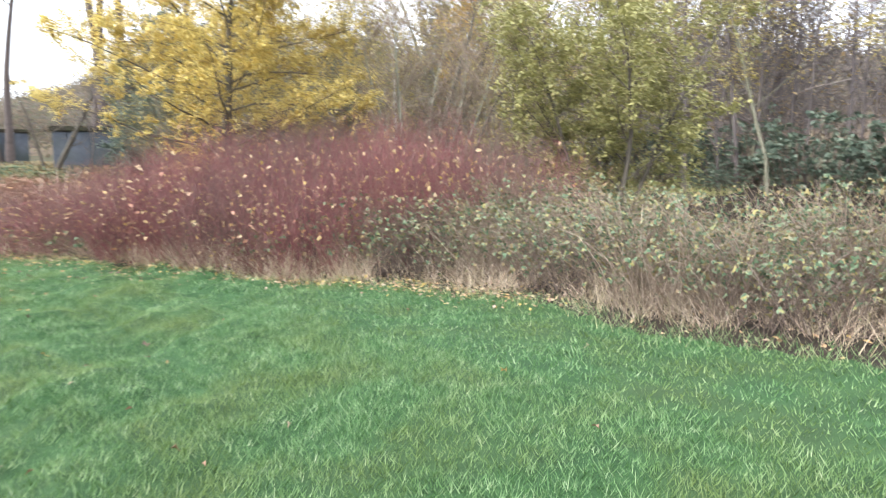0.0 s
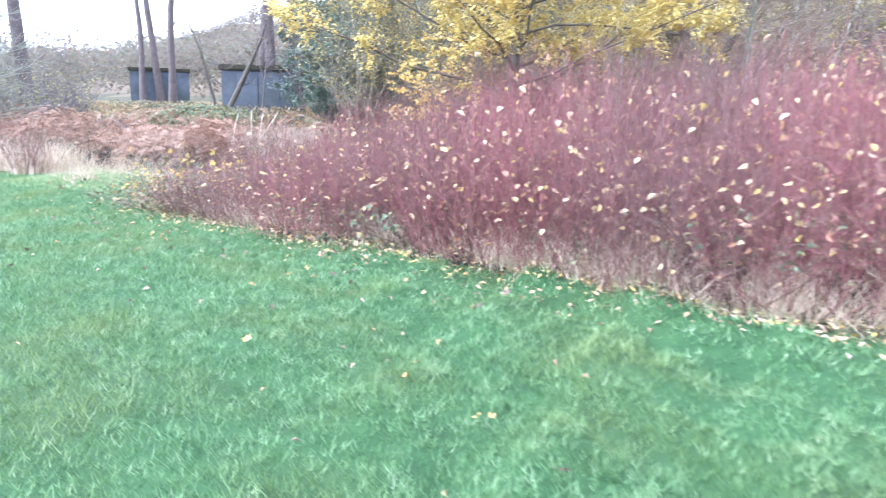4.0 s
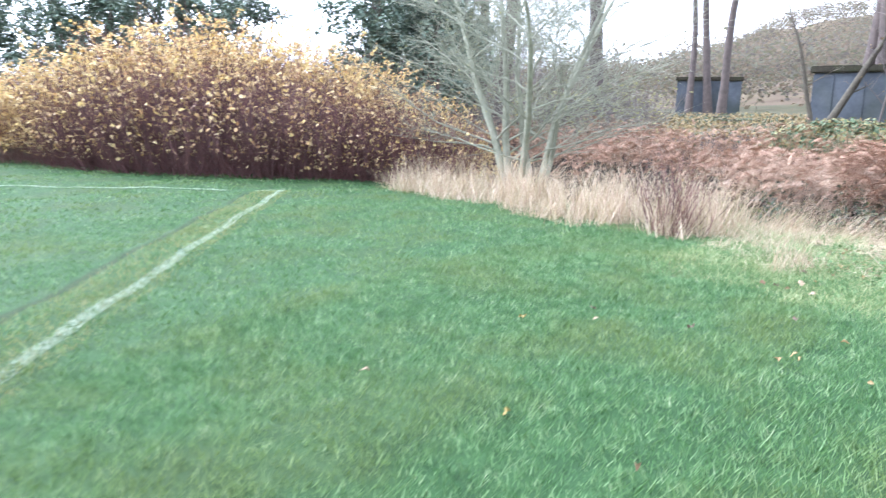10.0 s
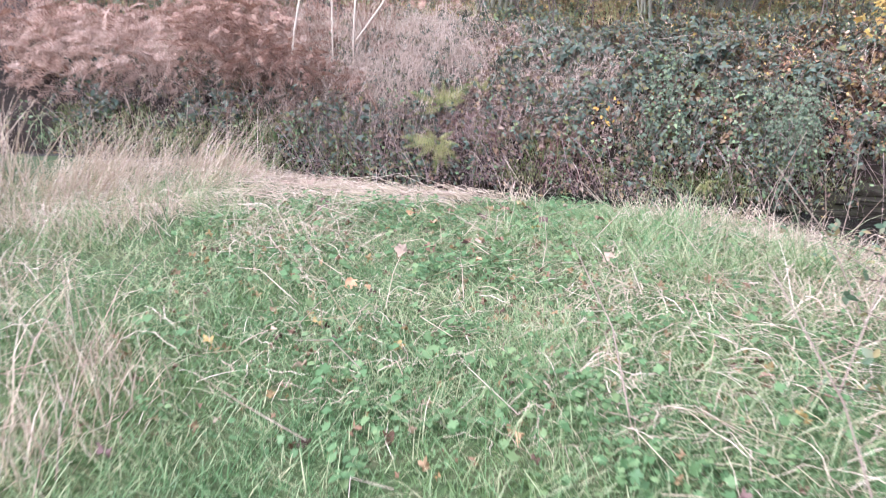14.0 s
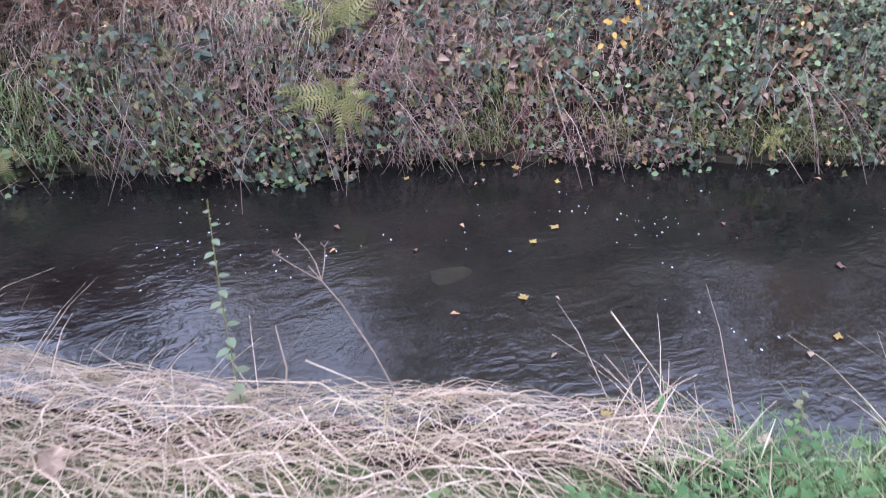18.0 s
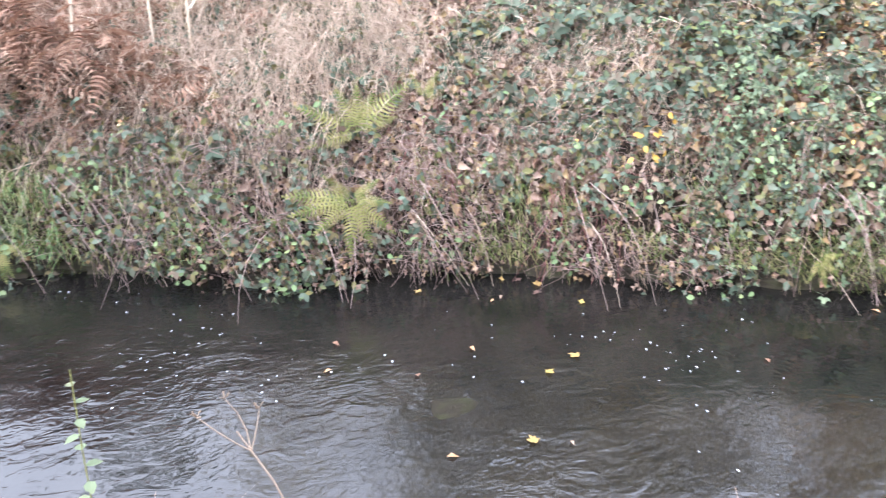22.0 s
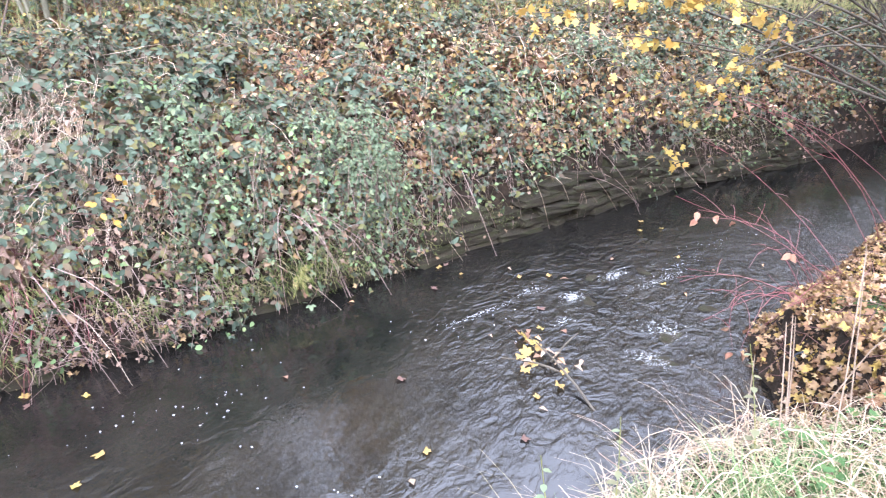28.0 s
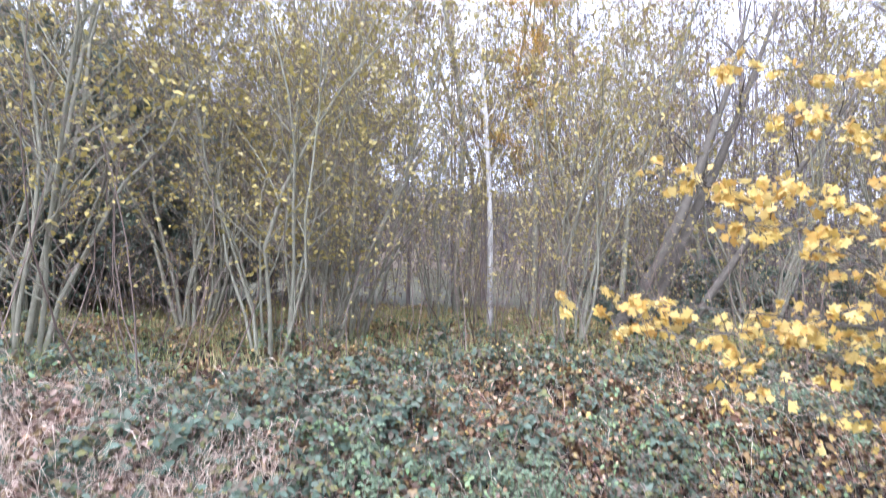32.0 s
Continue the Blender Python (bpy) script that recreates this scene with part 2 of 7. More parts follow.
M_CORAL = shader("coral_leaf", [(0.52, 0.23, 0.14), (0.62, 0.44, 0.09), (0.56, 0.34, 0.18), (0.22, 0.28, 0.1), (0.6, 0.46, 0.1), (0.5, 0.25, 0.18), (0.3, 0.2, 0.12)], 0.5, 12, 0.2, thin=0.3)
M_HEAP = shader("wet_leaf_heap", [(0.06, 0.034, 0.022), (0.14, 0.078, 0.044), (0.26, 0.15, 0.08), (0.38, 0.25, 0.13), (0.1, 0.058, 0.036), (0.46, 0.33, 0.09), (0.42, 0.31, 0.23), (0.2, 0.115, 0.065)], 0.55, 9, 0.2, thin=0.1)
M_BANKLITTER = shader("bank_leaf_litter", [(0.085, 0.055, 0.042), (0.18, 0.115, 0.085), (0.28, 0.185, 0.14), (0.36, 0.26, 0.205), (0.3, 0.21, 0.1), (0.22, 0.125, 0.09), (0.4, 0.31, 0.26)], 0.6, 9, 0.15, thin=0.1)
# Orange-brown leaf colour, set darker to paint the far bank's shade into it.
M_RUSTLITTER = shader("rust_and_shade_litter", [(0.045, 0.025, 0.016), (0.099, 0.054, 0.032), (0.18, 0.099, 0.054), (0.27, 0.171, 0.09), (0.234, 0.153, 0.054), (0.342, 0.261, 0.18)], 0.5, 9, 0.15, thin=0.1)
M_HAZELLEAF = shader("hazel_leaf", [(0.24, 0.21, 0.07), (0.42, 0.34, 0.1), (0.58, 0.46, 0.15), (0.3, 0.26, 0.1), (0.62, 0.5, 0.22)], 0.6, 3, 0.25, thin=0.3)
M_CONCRETE = shader("weathered_concrete", [(0.05, 0.055, 0.068), (0.085, 0.095, 0.115), (0.13, 0.14, 0.165)], 0.85, 1.2, 0.5, 0.6, 20, island=False,
                    second=(0.05, 0.06, 0.045), second_scale=0.5, second_amount=0.6)
M_STONE = shader("river_stone", [(0.008, 0.007, 0.005), (0.028, 0.023, 0.014), (0.066, 0.052, 0.034)], 0.7, 6, 0.4, 0.8, 30, island=False,
                 second=(0.035, 0.042, 0.012), second_scale=2.0, second_amount=0.6)
M_LITTER = shader("fallen_leaf", [(0.28, 0.15, 0.09), (0.4, 0.26, 0.15), (0.47, 0.35, 0.23), (0.52, 0.37, 0.1), (0.22, 0.12, 0.085), (0.54, 0.44, 0.34)], 0.6, 9, 0.15, thin=0.15)
M_LEMON = shader("lemon_leaf", [(0.5, 0.34, 0.08), (0.6, 0.43, 0.11), (0.68, 0.53, 0.2), (0.56, 0.33, 0.08), (0.44, 0.39, 0.12)], 0.5, 6, 0.25, thin=0.4)
M_FRESH = shader("fresh_leaf", [(0.09, 0.15, 0.06), (0.14, 0.21, 0.09), (0.2, 0.27, 0.13), (0.27, 0.31, 0.13)], 0.5, 2, 0.3, thin=0.15)
M_OCHRE = shader("ochre_leaf", [(0.45, 0.3, 0.08), (0.55, 0.4, 0.12), (0.4, 0.2, 0.1), (0.6, 0.46, 0.3), (0.48, 0.26, 0.2)], 0.6, 9, 0.15, thin=0.15)
M_SPILL = shader("grey_green_leaf", [(0.07, 0.105, 0.06), (0.125, 0.17, 0.1), (0.185, 0.23, 0.14), (0.24, 0.25, 0.12)], 0.6, 3, 0.3, thin=0.15)
M_FOAM = shader("foam", [(0.5, 0.53, 0.55), (0.75, 0.77, 0.78)], 0.5, 9, 0.3)


def water_material():
    m = bpy.data.materials.new("brook_water")
    m.use_nodes = True
    n, l = m.node_tree.nodes, m.node_tree.links
    b = n["Principled BSDF"]
    b.inputs["Roughness"].default_value, b.inputs["IOR"].default_value = 0.025, 2.0
    where = n.new("ShaderNodeTexCoord")
    bed = n.new("ShaderNodeTexNoise")
    bed.inputs["Scale"].default_value, bed.inputs["Detail"].default_value = 1.7, 6
    l.new(where.outputs["Object"], bed.inputs["Vector"])
    ramp = n.new("ShaderNodeValToRGB")
    ramp.color_ramp.elements[0].color, ramp.color_ramp.elements[0].position = (0.004, 0.0045, 0.005, 1), 0.3
    ramp.color_ramp.elements[1].color, ramp.color_ramp.elements[1].position = (0.019, 0.017, 0.0145, 1), 0.75
    l.new(bed.outputs["Fac"], ramp.inputs["Fac"])
    l.new(ramp.outputs["Color"], b.inputs["Base Color"])
    def waves(scale, stretch, turn, detail, warp):
        place = n.new("ShaderNodeMapping")
        place.inputs["Rotation"].default_value = (0, 0, radians(turn))
        place.inputs["Scale"].default_value = (stretch, 1, 1)
        l.new(where.outputs["Object"], place.inputs["Vector"])
        tex = n.new("ShaderNodeTexNoise")
        tex.inputs["Scale"].default_value, tex.inputs["Detail"].default_value, tex.inputs["Distortion"].default_value = scale, detail, warp
        l.new(place.outputs[0], tex.inputs["Vector"])
        return tex.outputs["Fac"]

    def calc(op, x, y):
        node = n.new("ShaderNodeMath")
        node.operation = op
        for i, v in enumerate((x, y)):
            if isinstance(v, (int, float)):
                node.inputs[i].default_value = v
            else:
                l.new(v, node.inputs[i])
        return node.outputs[0]

    # calm stretches by the far bank, broken water over the stones
    calm = n.new("ShaderNodeMapRange")
    calm.inputs["From Min"].default_value, calm.inputs["From Max"].default_value, calm.inputs["To Min"].default_value = 0.4, 0.62, 0.25
    l.new(waves(0.7, 0.5, 24, 2, 0.3), calm.inputs["Value"])
    gap = n.new("ShaderNodeVectorMath")
    gap.operation = "DISTANCE"
    gap.inputs[1].default_value = (1.6, 17.2, -1.43)
    l.new(where.outputs["Object"], gap.inputs[0])
    rapid = n.new("ShaderNodeMapRange")
    rapid.inputs["From Min"].default_value, rapid.inputs["From Max"].default_value = 2.6, 0.6
    rapid.inputs["To Max"].default_value = 3.6
    l.new(gap.outputs["Value"], rapid.inputs["Value"])
    fine = calc("ADD", waves(17, 0.5, 24, 2, 1.2), calc("MULTIPLY", waves(5.5, 0.6, 40, 3, 1.4), 2.6))
    total = calc("ADD", calc("MULTIPLY", fine, calc("ADD", calm.outputs[0], rapid.outputs[0])), calc("MULTIPLY", waves(3.2, 0.6, 10, 2, 0.6), 1.6))
    relief = n.new("ShaderNodeBump")
    relief.inputs["Strength"].default_value, relief.inputs["Distance"].default_value = 0.32, 0.014
    l.new(total, relief.inputs["Height"])
    l.new(relief.outputs[0], b.inputs["Normal"])
    return m


M_WATER = water_material()

# ---- mesh tools ----
rng = np.random.default_rng(7)


def raw_mesh(name, V, F, mat, smooth=False):
    """A mesh from vertex rows and one array of triangles or quads."""
    V, F = np.asarray(V, np.float32).reshape(-1, 3), np.asarray(F, np.int32)
    me = bpy.data.meshes.new(name)
    me.vertices.add(len(V))
    me.vertices.foreach_set("co", V.ravel())
    k = F.shape[1]
    me.loops.add(F.size)
    me.loops.foreach_set("vertex_index", F.ravel())
    me.polygons.add(len(F))
    me.polygons.foreach_set("loop_start", np.arange(0, F.size, k, dtype=np.int32))
    if smooth:
        me.polygons.foreach_set("use_smooth", np.ones(len(F), bool))
    me.update()
    me.validate()
    for one in mat if isinstance(mat, (list, tuple)) else [mat]:
        me.materials.append(one)
    return me


def thing(name, label, category, group="", kind="", at=(0, 0, 0)):
    ob = new(name)
    ob.empty_display_size = 0.1
    ob.location = at
    return tagged(ob, label, category, group, kind)


def part(name, mesh, parent, label=""):
    ob = new(name, mesh)
    ob.parent = parent
    return tagged(ob, label)


def bm_mesh(name, bm, mat, smooth=False):
    me = bpy.data.meshes.new(name)
    bmesh.ops.recalc_face_normals(bm, faces=bm.faces)
    bm.to_mesh(me)
    bm.free()
    if smooth:
        me.polygons.foreach_set("use_smooth", np.ones(len(me.polygons), bool))
    me.materials.append(mat)
    return me


def unit(a):
    return a / np.maximum(np.linalg.norm(a, axis=-1, keepdims=True), 1e-9)


def rand_dirs(n, up=0.0, spread=1.0):
    a = rng.uniform(0, 2 * math.pi, n)
    return unit(np.stack([np.cos(a) * spread, np.sin(a) * spread, up + rng.normal(0, 0.45, n)], 1))


def placed(tv, tf, P, fwd, nor, S):
    """Copies of a small template (y ahead, z its face) at P, joined."""
    fwd = unit(fwd)
    side = unit(np.cross(fwd, nor))
    nor = np.cross(side, fwd)
    S = np.broadcast_to(np.asarray(S, float).reshape(-1, 1, 1), (len(P), 1, 1))
    V = P[:, None] + S * (tv[None, :, 0:1] * side[:, None] + tv[None, :, 1:2] * fwd[:, None] + tv[None, :, 2:3] * nor[:, None])
    F = tf[None] + (np.arange(len(P)) * len(tv))[:, None, None]
    return V.reshape(-1, 3), F.reshape(-1, tf.shape[1])


def joined(pieces):
    V, F, k = [], [], 0
    for v, f in pieces:
        V.append(v), F.append(f + k)
        k += len(v)
    return np.concatenate(V), np.concatenate(F)


def tubes(P, r, sides=3):
    """Tapered stems along P (stems, points, 3) with radii r (stems, points), as quads."""
    n, k, _ = P.shape
    d = unit(P[:, -1] - P[:, 0])
    help_ = np.where(np.abs(d[:, 2:3]) > 0.8, np.array([[1.0, 0, 0]]), np.array([[0, 0, 1.0]]))
    u = unit(np.cross(d, help_))
    v = np.cross(d, u)
    a = np.arange(sides) * 2 * math.pi / sides
    ring = np.cos(a)[None, :, None] * u[:, None] + np.sin(a)[None, :, None] * v[:, None]
    V = P[:, :, None] + r[:, :, None, None] * ring[:, None]
    i = np.arange(n)[:, None, None] * k * sides
    j = np.arange(k - 1)[None, :, None] * sides
    s = np.arange(sides)[None, None]
    s2 = (s + 1) % sides
    F = np.stack([i + j + s, i + j + s2, i + j + sides + s2, i + j + sides + s], -1)
    return V.reshape(-1, 3), F.reshape(-1, 4)


def curved(A, B, points=4, sag=0.0, wob=0.0):
    """Stems from A to B with a sideways bow."""
    t = np.linspace(0, 1, points)[None, :, None]
    P = A[:, None] * (1 - t) + B[:, None] * t
    bow = 4 * t * (1 - t)
    P = P + bow * rng.normal(0, 1, (len(A), 1, 3)) * wob
    P[:, :, 2] += (bow * np.asarray(sag).reshape(-1, 1, 1))[:, :, 0]
    return P


def taper(n, points, r0, r1):
    t = np.linspace(0, 1, points)[None]
    r0, r1 = np.asarray(r0).reshape(-1, 1), np.asarray(r1).reshape(-1, 1)
    return np.broadcast_to(r0 * (1 - t) + r1 * t, (n, points))


# leaf outlines: y runs to the tip, folded along the midrib
LEAF_V = np.array([[0, 0, 0], [0.26, 0.42, 0.07], [0, 1, -0.1], [-0.26, 0.42, 0.07], [0, 0.5, 0]], float)
LEAF_F = np.array([[0, 1, 4], [1, 2, 4], [2, 3, 4], [3, 0, 4]])
SMALL_V = np.array([[0, 0, 0], [0.3, 0.45, 0.08], [0, 1, -0.08], [-0.3, 0.45, 0.08]], float)
SMALL_F = np.array([[0, 1, 2], [0, 2, 3]])


def lobed(points):
    V = [(0, 0.35, 0)] + [(r * math.sin(a), 0.35 + r * math.cos(a), 0.05 * math.cos(3 * a)) for r, a in points]
    n = len(points)
    return np.array(V, float), np.array([[0, 1 + i, 1 + (i + 1) % n] for i in range(n)])


OVAL_V = np.array([[0, 0, 0], [0.3, 0.25, 0.05], [0.3, 0.62, 0.06], [0, 1, -0.08], [-0.3, 0.62, 0.06], [-0.3, 0.25, 0.05]], float)
OVAL_F = np.array([[0, 1, 2], [0, 2, 3], [0, 3, 4], [0, 4, 5]])
MAPLE_V, MAPLE_F = lobed([(0.66, 0), (0.5, 0.2), (0.34, 0.46), (0.52, 0.62), (0.58, 0.88), (0.46, 1.05), (0.36, 1.42), (0.44, 1.72), (0.48, 2.0), (0.33, 2.25), (0.3, 2.7), (0.24, 3.14),
                          (0.3, -2.7), (0.33, -2.25), (0.48, -2.0), (0.44, -1.72), (0.36, -1.42), (0.46, -1.05), (0.58, -0.88), (0.52, -0.62), (0.34, -0.46), (0.5, -0.2)])
ROUND_V, ROUND_F = joined([placed(OVAL_V, OVAL_F, np.array([[0, 0.2, 0]]), np.array([[math.sin(a), math.cos(a), 0]]), np.array([[0, 0, 1.0]]), 0.66)
                           for a in (0, 1.4, -1.4)])
PETAL_V = np.array([[0, 0, 0], [0.3, 0.35, 0.06], [0.21, 0.72, 0.03], [0, 1, -0.09], [-0.21, 0.72, 0.03], [-0.3, 0.35, 0.06], [0, 0.5, -0.03]], float)
PETAL_F = np.array([[0, 1, 6], [1, 2, 6], [2, 3, 6], [3, 4, 6], [4, 5, 6], [5, 0, 6]])
TRI_V, TRI_F = joined([placed(PETAL_V, PETAL_F, np.array([[0, 0.22, 0]]), np.array([[math.sin(a), math.cos(a), -0.12]]), np.array([[0, 0, 1.0]]), k)
                       for a, k in ((0, 0.66), (1.3, 0.52), (-1.3, 0.52))])


def frond(pairs=11, droop=0.5, width=0.3):
    """A fern frond of unit length along y: a midrib and tapering leaflets in pairs."""
    V, F = [], []
    ys = np.linspace(0.14, 0.98, pairs)
    half = 0.3 / pairs
    for y in ys:
        w = width * (1 - ((y - 0.3) / 0.72) ** 2 if y > 0.3 else 0.75 + 0.25 * y / 0.3) + 0.01
        z = -droop * y * y
        for s in (1, -1):
            b = len(V)
            V += [(0, y - half, z), (s * w * 0.55, y + 0.045 - 1.3 * half, z - 0.1 * w), (s * w, y + 0.1 * w / width, z - 0.28 * w), (s * w * 0.5, y + 0.045, z - 0.1 * w), (0, y + half, z)]
            F += [(b, b + 1, b + 3), (b, b + 3, b + 4), (b + 1, b + 2, b + 3)]
    for i in range(6):
        y0, y1 = i / 6, (i + 1) / 6
        b = len(V)
        V += [(-0.008, y0, -droop * y0 * y0), (0.008, y0, -droop * y0 * y0), (0.006, y1, -droop * y1 * y1), (-0.006, y1, -droop * y1 * y1)]
        F += [(b, b + 1, b + 2), (b, b + 2, b + 3)]
    return np.array(V, float), np.array(F)


# ---- plan ----
FAR_X = [-400, -30, -14, -7.3, -6.0, -4.8, -4.0, -3.1, -2.1, -1.3, -0.4, 1.1, 2.4, 3.7, 5.9, 7.8, 14, 30, 400]
FAR_Y = [150, 30, 24.6, 22.75, 22.3, 21.95, 21.5, 21.3, 21.0, 20.65, 20.3, 19.6, 19.1, 18.5, 17.4, 16.2, 12.6, 3, -220]
NEAR_X = [-400, -30, -14, -8, -6.0, -5.55, -5.2, -4.6, -4.0, -3.45, -3.0, -2.65, -2.0, -1.6, -0.9, 0.0, 0.5, 1.0, 1.4, 2.4, 3.7, 5.6, 8, 14, 30, 400]
NEAR_Y = [145, 25.5, 20.9, 19.9, 19.0, 18.52, 18.2, 17.86, 17.62, 17.26, 17.02, 16.95, 16.65, 16.2, 15.9, 15.97, 16.1, 16.3, 16.3, 15.95, 15.4, 14.7, 13.3, 9.6, -1, -225]
WATER_Z = -1.43
BED_EDGE = [(11, -5), (9.5, -3), (7.9, -1.1), (7.4, -0.3), (6.7, 0.6), (6.3, 2.0), (5.0, 3.4), (3.6, 4.2), (2.6, 4.7), (1.7, 5.8),
            (0.6, 6.6), (-0.4, 7.3), (-1.7, 8.5), (-3.0, 9.3), (-3.8, 10.4), (-4.1, 11.4), (-4.3, 12.4)]
BED = BED_EDGE + [(-3.4, 13.2), (-2.6, 14.2), (-1.6, 15.0), (2.5, 14.4), (8, 12), (18, 5), (18, -10)]
TALL_EDGE_X = [-34, -28, -23, -17.5, -14, -12, -10, -8.3, -7, -5.9, -5.4]
TALL_EDGE_Y = [14.5, 15.2, 16.2, 17.2, 17.2, 16.6, 15.7, 15.3, 14.9, 14.3, 15.5]


def far_dist(x, y):
    return (y - np.interp(x, FAR_X, FAR_Y)) * 0.9


def near_dist(x, y):
    return (np.interp(x, NEAR_X, NEAR_Y) - y) * 0.92


def inside(poly, x, y):
    x, y = np.asarray(x, float), np.asarray(y, float)
    hit = np.zeros(x.shape, bool)
    for (x0, y0), (x1, y1) in zip(poly, poly[1:] + poly[:1]):
        cross = ((y0 > y) != (y1 > y)) & (x < (x1 - x0) * (y - y0) / (y1 - y0 + 1e-12) + x0)
        hit ^= cross
    return hit


def ripple(x, y):
    return 0.5 * np.sin(1.3 * x + 0.7 * y) + 0.5 * np.sin(0.9 * y - 1.7 * x + 1.0) + 0.4 * np.sin(3.1 * x + 2.3) * np.sin(2.7 * y)


def height(x, y):
    """The ground's height."""
    x, y = np.asarray(x, float), np.asarray(y, float)
    f, n = far_dist(x, y), near_dist(x, y)
    far = np.interp(f, [0, 0.12, 0.4, 0.9, 1.7, 3.5, 8, 20, 60, 110, 200, 400], [-1.6, -0.95, -0.55, -0.12, 0.22, 0.6, 0.85, 1.2, 2.5, 5, 14, 36])
    far = far + np.clip((f - 60) / 90, 0, 2) * 9 * np.clip((x + 0.36 * y + 10) / 60, 0, 1)
    far = far + ripple(x * 0.03, y * 0.03 + 2) * np.clip((f - 70) / 40, 0, 4) + (ripple(x, y) * 0.05 + ripple(x * 2.3 + 5, y * 2.3) * 0.07 + ripple(x * 4.7, y * 4.7 + 2) * 0.035) * np.clip(f * 1.5, 0, 1)
    near = np.interp(n, [0, 0.1, 0.25, 0.9, 2.0, 3.6], [-1.6, -0.9, -0.3, -0.22, -0.12, 0.0])
    near = near - 1.08 * np.exp(-((x - 2.4) / 2.4) ** 2) * np.clip(1 - n / 2.6, 0, 1) * np.clip(n / 0.2, 0, 1)
    near = near + (ripple(x * 3.1, y * 3.1) * 0.08 + ripple(x * 6.3 + 1, y * 6.3) * 0.04) * np.exp(-((x - 1.7) / 1.8) ** 2) * np.clip(n / 0.3, 0, 1)
    near = near + ripple(x * 1.3, y * 1.3) * 0.03 * np.clip(n, 0, 1)
    bed = -1.62 - 0.25 * np.clip(np.minimum(-f, -n), 0, 1)
    return np.where(f > 0, far, np.where(n > 0, near, bed))


def ground_pts(n, poly):
    """n random places on the ground inside a polygon."""
    p = np.array(poly)
    lo, hi = p.min(0), p.max(0)
    got = []
    while sum(len(g) for g in got) < n:
        q = rng.uniform(lo, hi, (n * 2, 2))
        got.append(q[inside(poly, q[:, 0], q[:, 1])])
    q = np.concatenate(got)[:n]
    return np.column_stack([q, height(q[:, 0], q[:, 1])])


def slope_normal(P):
    e = 0.08
    gx = (height(P[:, 0] + e, P[:, 1]) - height(P[:, 0] - e, P[:, 1])) / (2 * e)
    gy = (height(P[:, 0], P[:, 1] + e) - height(P[:, 0], P[:, 1] - e)) / (2 * e)
    return unit(np.stack([-gx, -gy, np.ones(len(P))], 1))


# ---- ground ----
def axis(lo, hi, step, far):
    mid = np.arange(lo, hi + 1e-6, step)
    out = [step]
    while sum(out) < far:
        out.append(out[-1] * 1.16)
    out = np.cumsum(out)
    return np.concatenate([(lo - out)[::-1], mid, hi + out])


gx, gy = axis(-11, 11, 0.16, 390), axis(-6, 26, 0.16, 390)
X, Y = np.meshgrid(gx, gy, indexing="ij")
Z = height(X, Y)
ni, nj = X.shape
quad = (np.arange(ni - 1)[:, None] * nj + np.arange(nj - 1)[None]).reshape(-1)
ground_mesh = raw_mesh("ground", np.stack([X, Y, Z], -1), np.stack([quad, quad + nj, quad + nj + 1, quad + 1], 1),
                       [M_LAWN, M_SOIL, M_ROUGH, M_FIELD, M_HILL], True)
cx, cy = (X[:-1, :-1] + X[1:, 1:]).reshape(-1) / 2, (Y[:-1, :-1] + Y[1:, 1:]).reshape(-1) / 2
fd, nd = far_dist(cx, cy), near_dist(cx, cy)
slot = np.zeros(len(cx), np.int32)
slot[((cx > -15) & (cy > np.interp(cx, TALL_EDGE_X, TALL_EDGE_Y))) | ((cy > 12.9) & (cx > -7.5)) | (cy > np.interp(cx, TALL_EDGE_X, TALL_EDGE_Y) + 1.5)] = 2
slot[(inside(BED, cx, cy) & (cx > -2.3)) | (nd < 0.5) | ((fd > 0) & (fd < 4.5))] = 1
slot[fd > 12] = 3
slot[fd > 75] = 4
ground_mesh.polygons.foreach_set("material_index", slot)
tagged(new("ground", ground_mesh), "mown lawn, rough bank and leafy soil running out to wooded hills", "ground", kind="structure")

# the brook
wx = np.concatenate([np.linspace(-60, -12, 25), np.arange(-11.5, 12, 0.4), np.linspace(13, 60, 25)])
far_y, near_y = np.interp(wx, FAR_X, FAR_Y) + 0.12, np.interp(wx, NEAR_X, NEAR_Y) - 0.12
t = np.linspace(0, 1, 9)[None]
WV = np.stack([np.repeat(wx[:, None], 9, 1), near_y[:, None] * (1 - t) + far_y[:, None] * t, np.full((len(wx), 9), WATER_Z)], -1)
q = (np.arange(len(wx) - 1)[:, None] * 9 + np.arange(8)[None]).reshape(-1)
water = new("water", raw_mesh("water", WV, np.stack([q, q + 9, q + 10, q + 1], 1), M_WATER, True))
tagged(water, "shallow brown brook with rippled surface between steep banks", "brook", kind="structure")

# ---- lawn ----
WAY = np.array([(4.5, -7.0), (3.5, -5.4), (0, 0), (-4.3, 4.8), (-5.1, 7.5), (-5.3, 11.0), (-5.2, 14.0), (-4.6, 16.2)])


def way_dist(x, y):
    best = np.full(len(x), 1e9)
    for a, b in zip(WAY[:-1], WAY[1:]):
        d = b - a
        t = np.clip(((x - a[0]) * d[0] + (y - a[1]) * d[1]) / (d @ d), 0, 1)
        best = np.minimum(best, np.hypot(x - a[0] - t * d[0], y - a[1] - t * d[1]))
    return best


def on_lawn(x, y):
    return (~inside(BED, x, y)) & (y < np.interp(x, TALL_EDGE_X, TALL_EDGE_Y) + 0.3) & ((y < 15.0 + 0.5 * np.sin(3 * x) + 0.9 * np.clip(-5 - x, -1, 0.6)) | (x < -7.5))


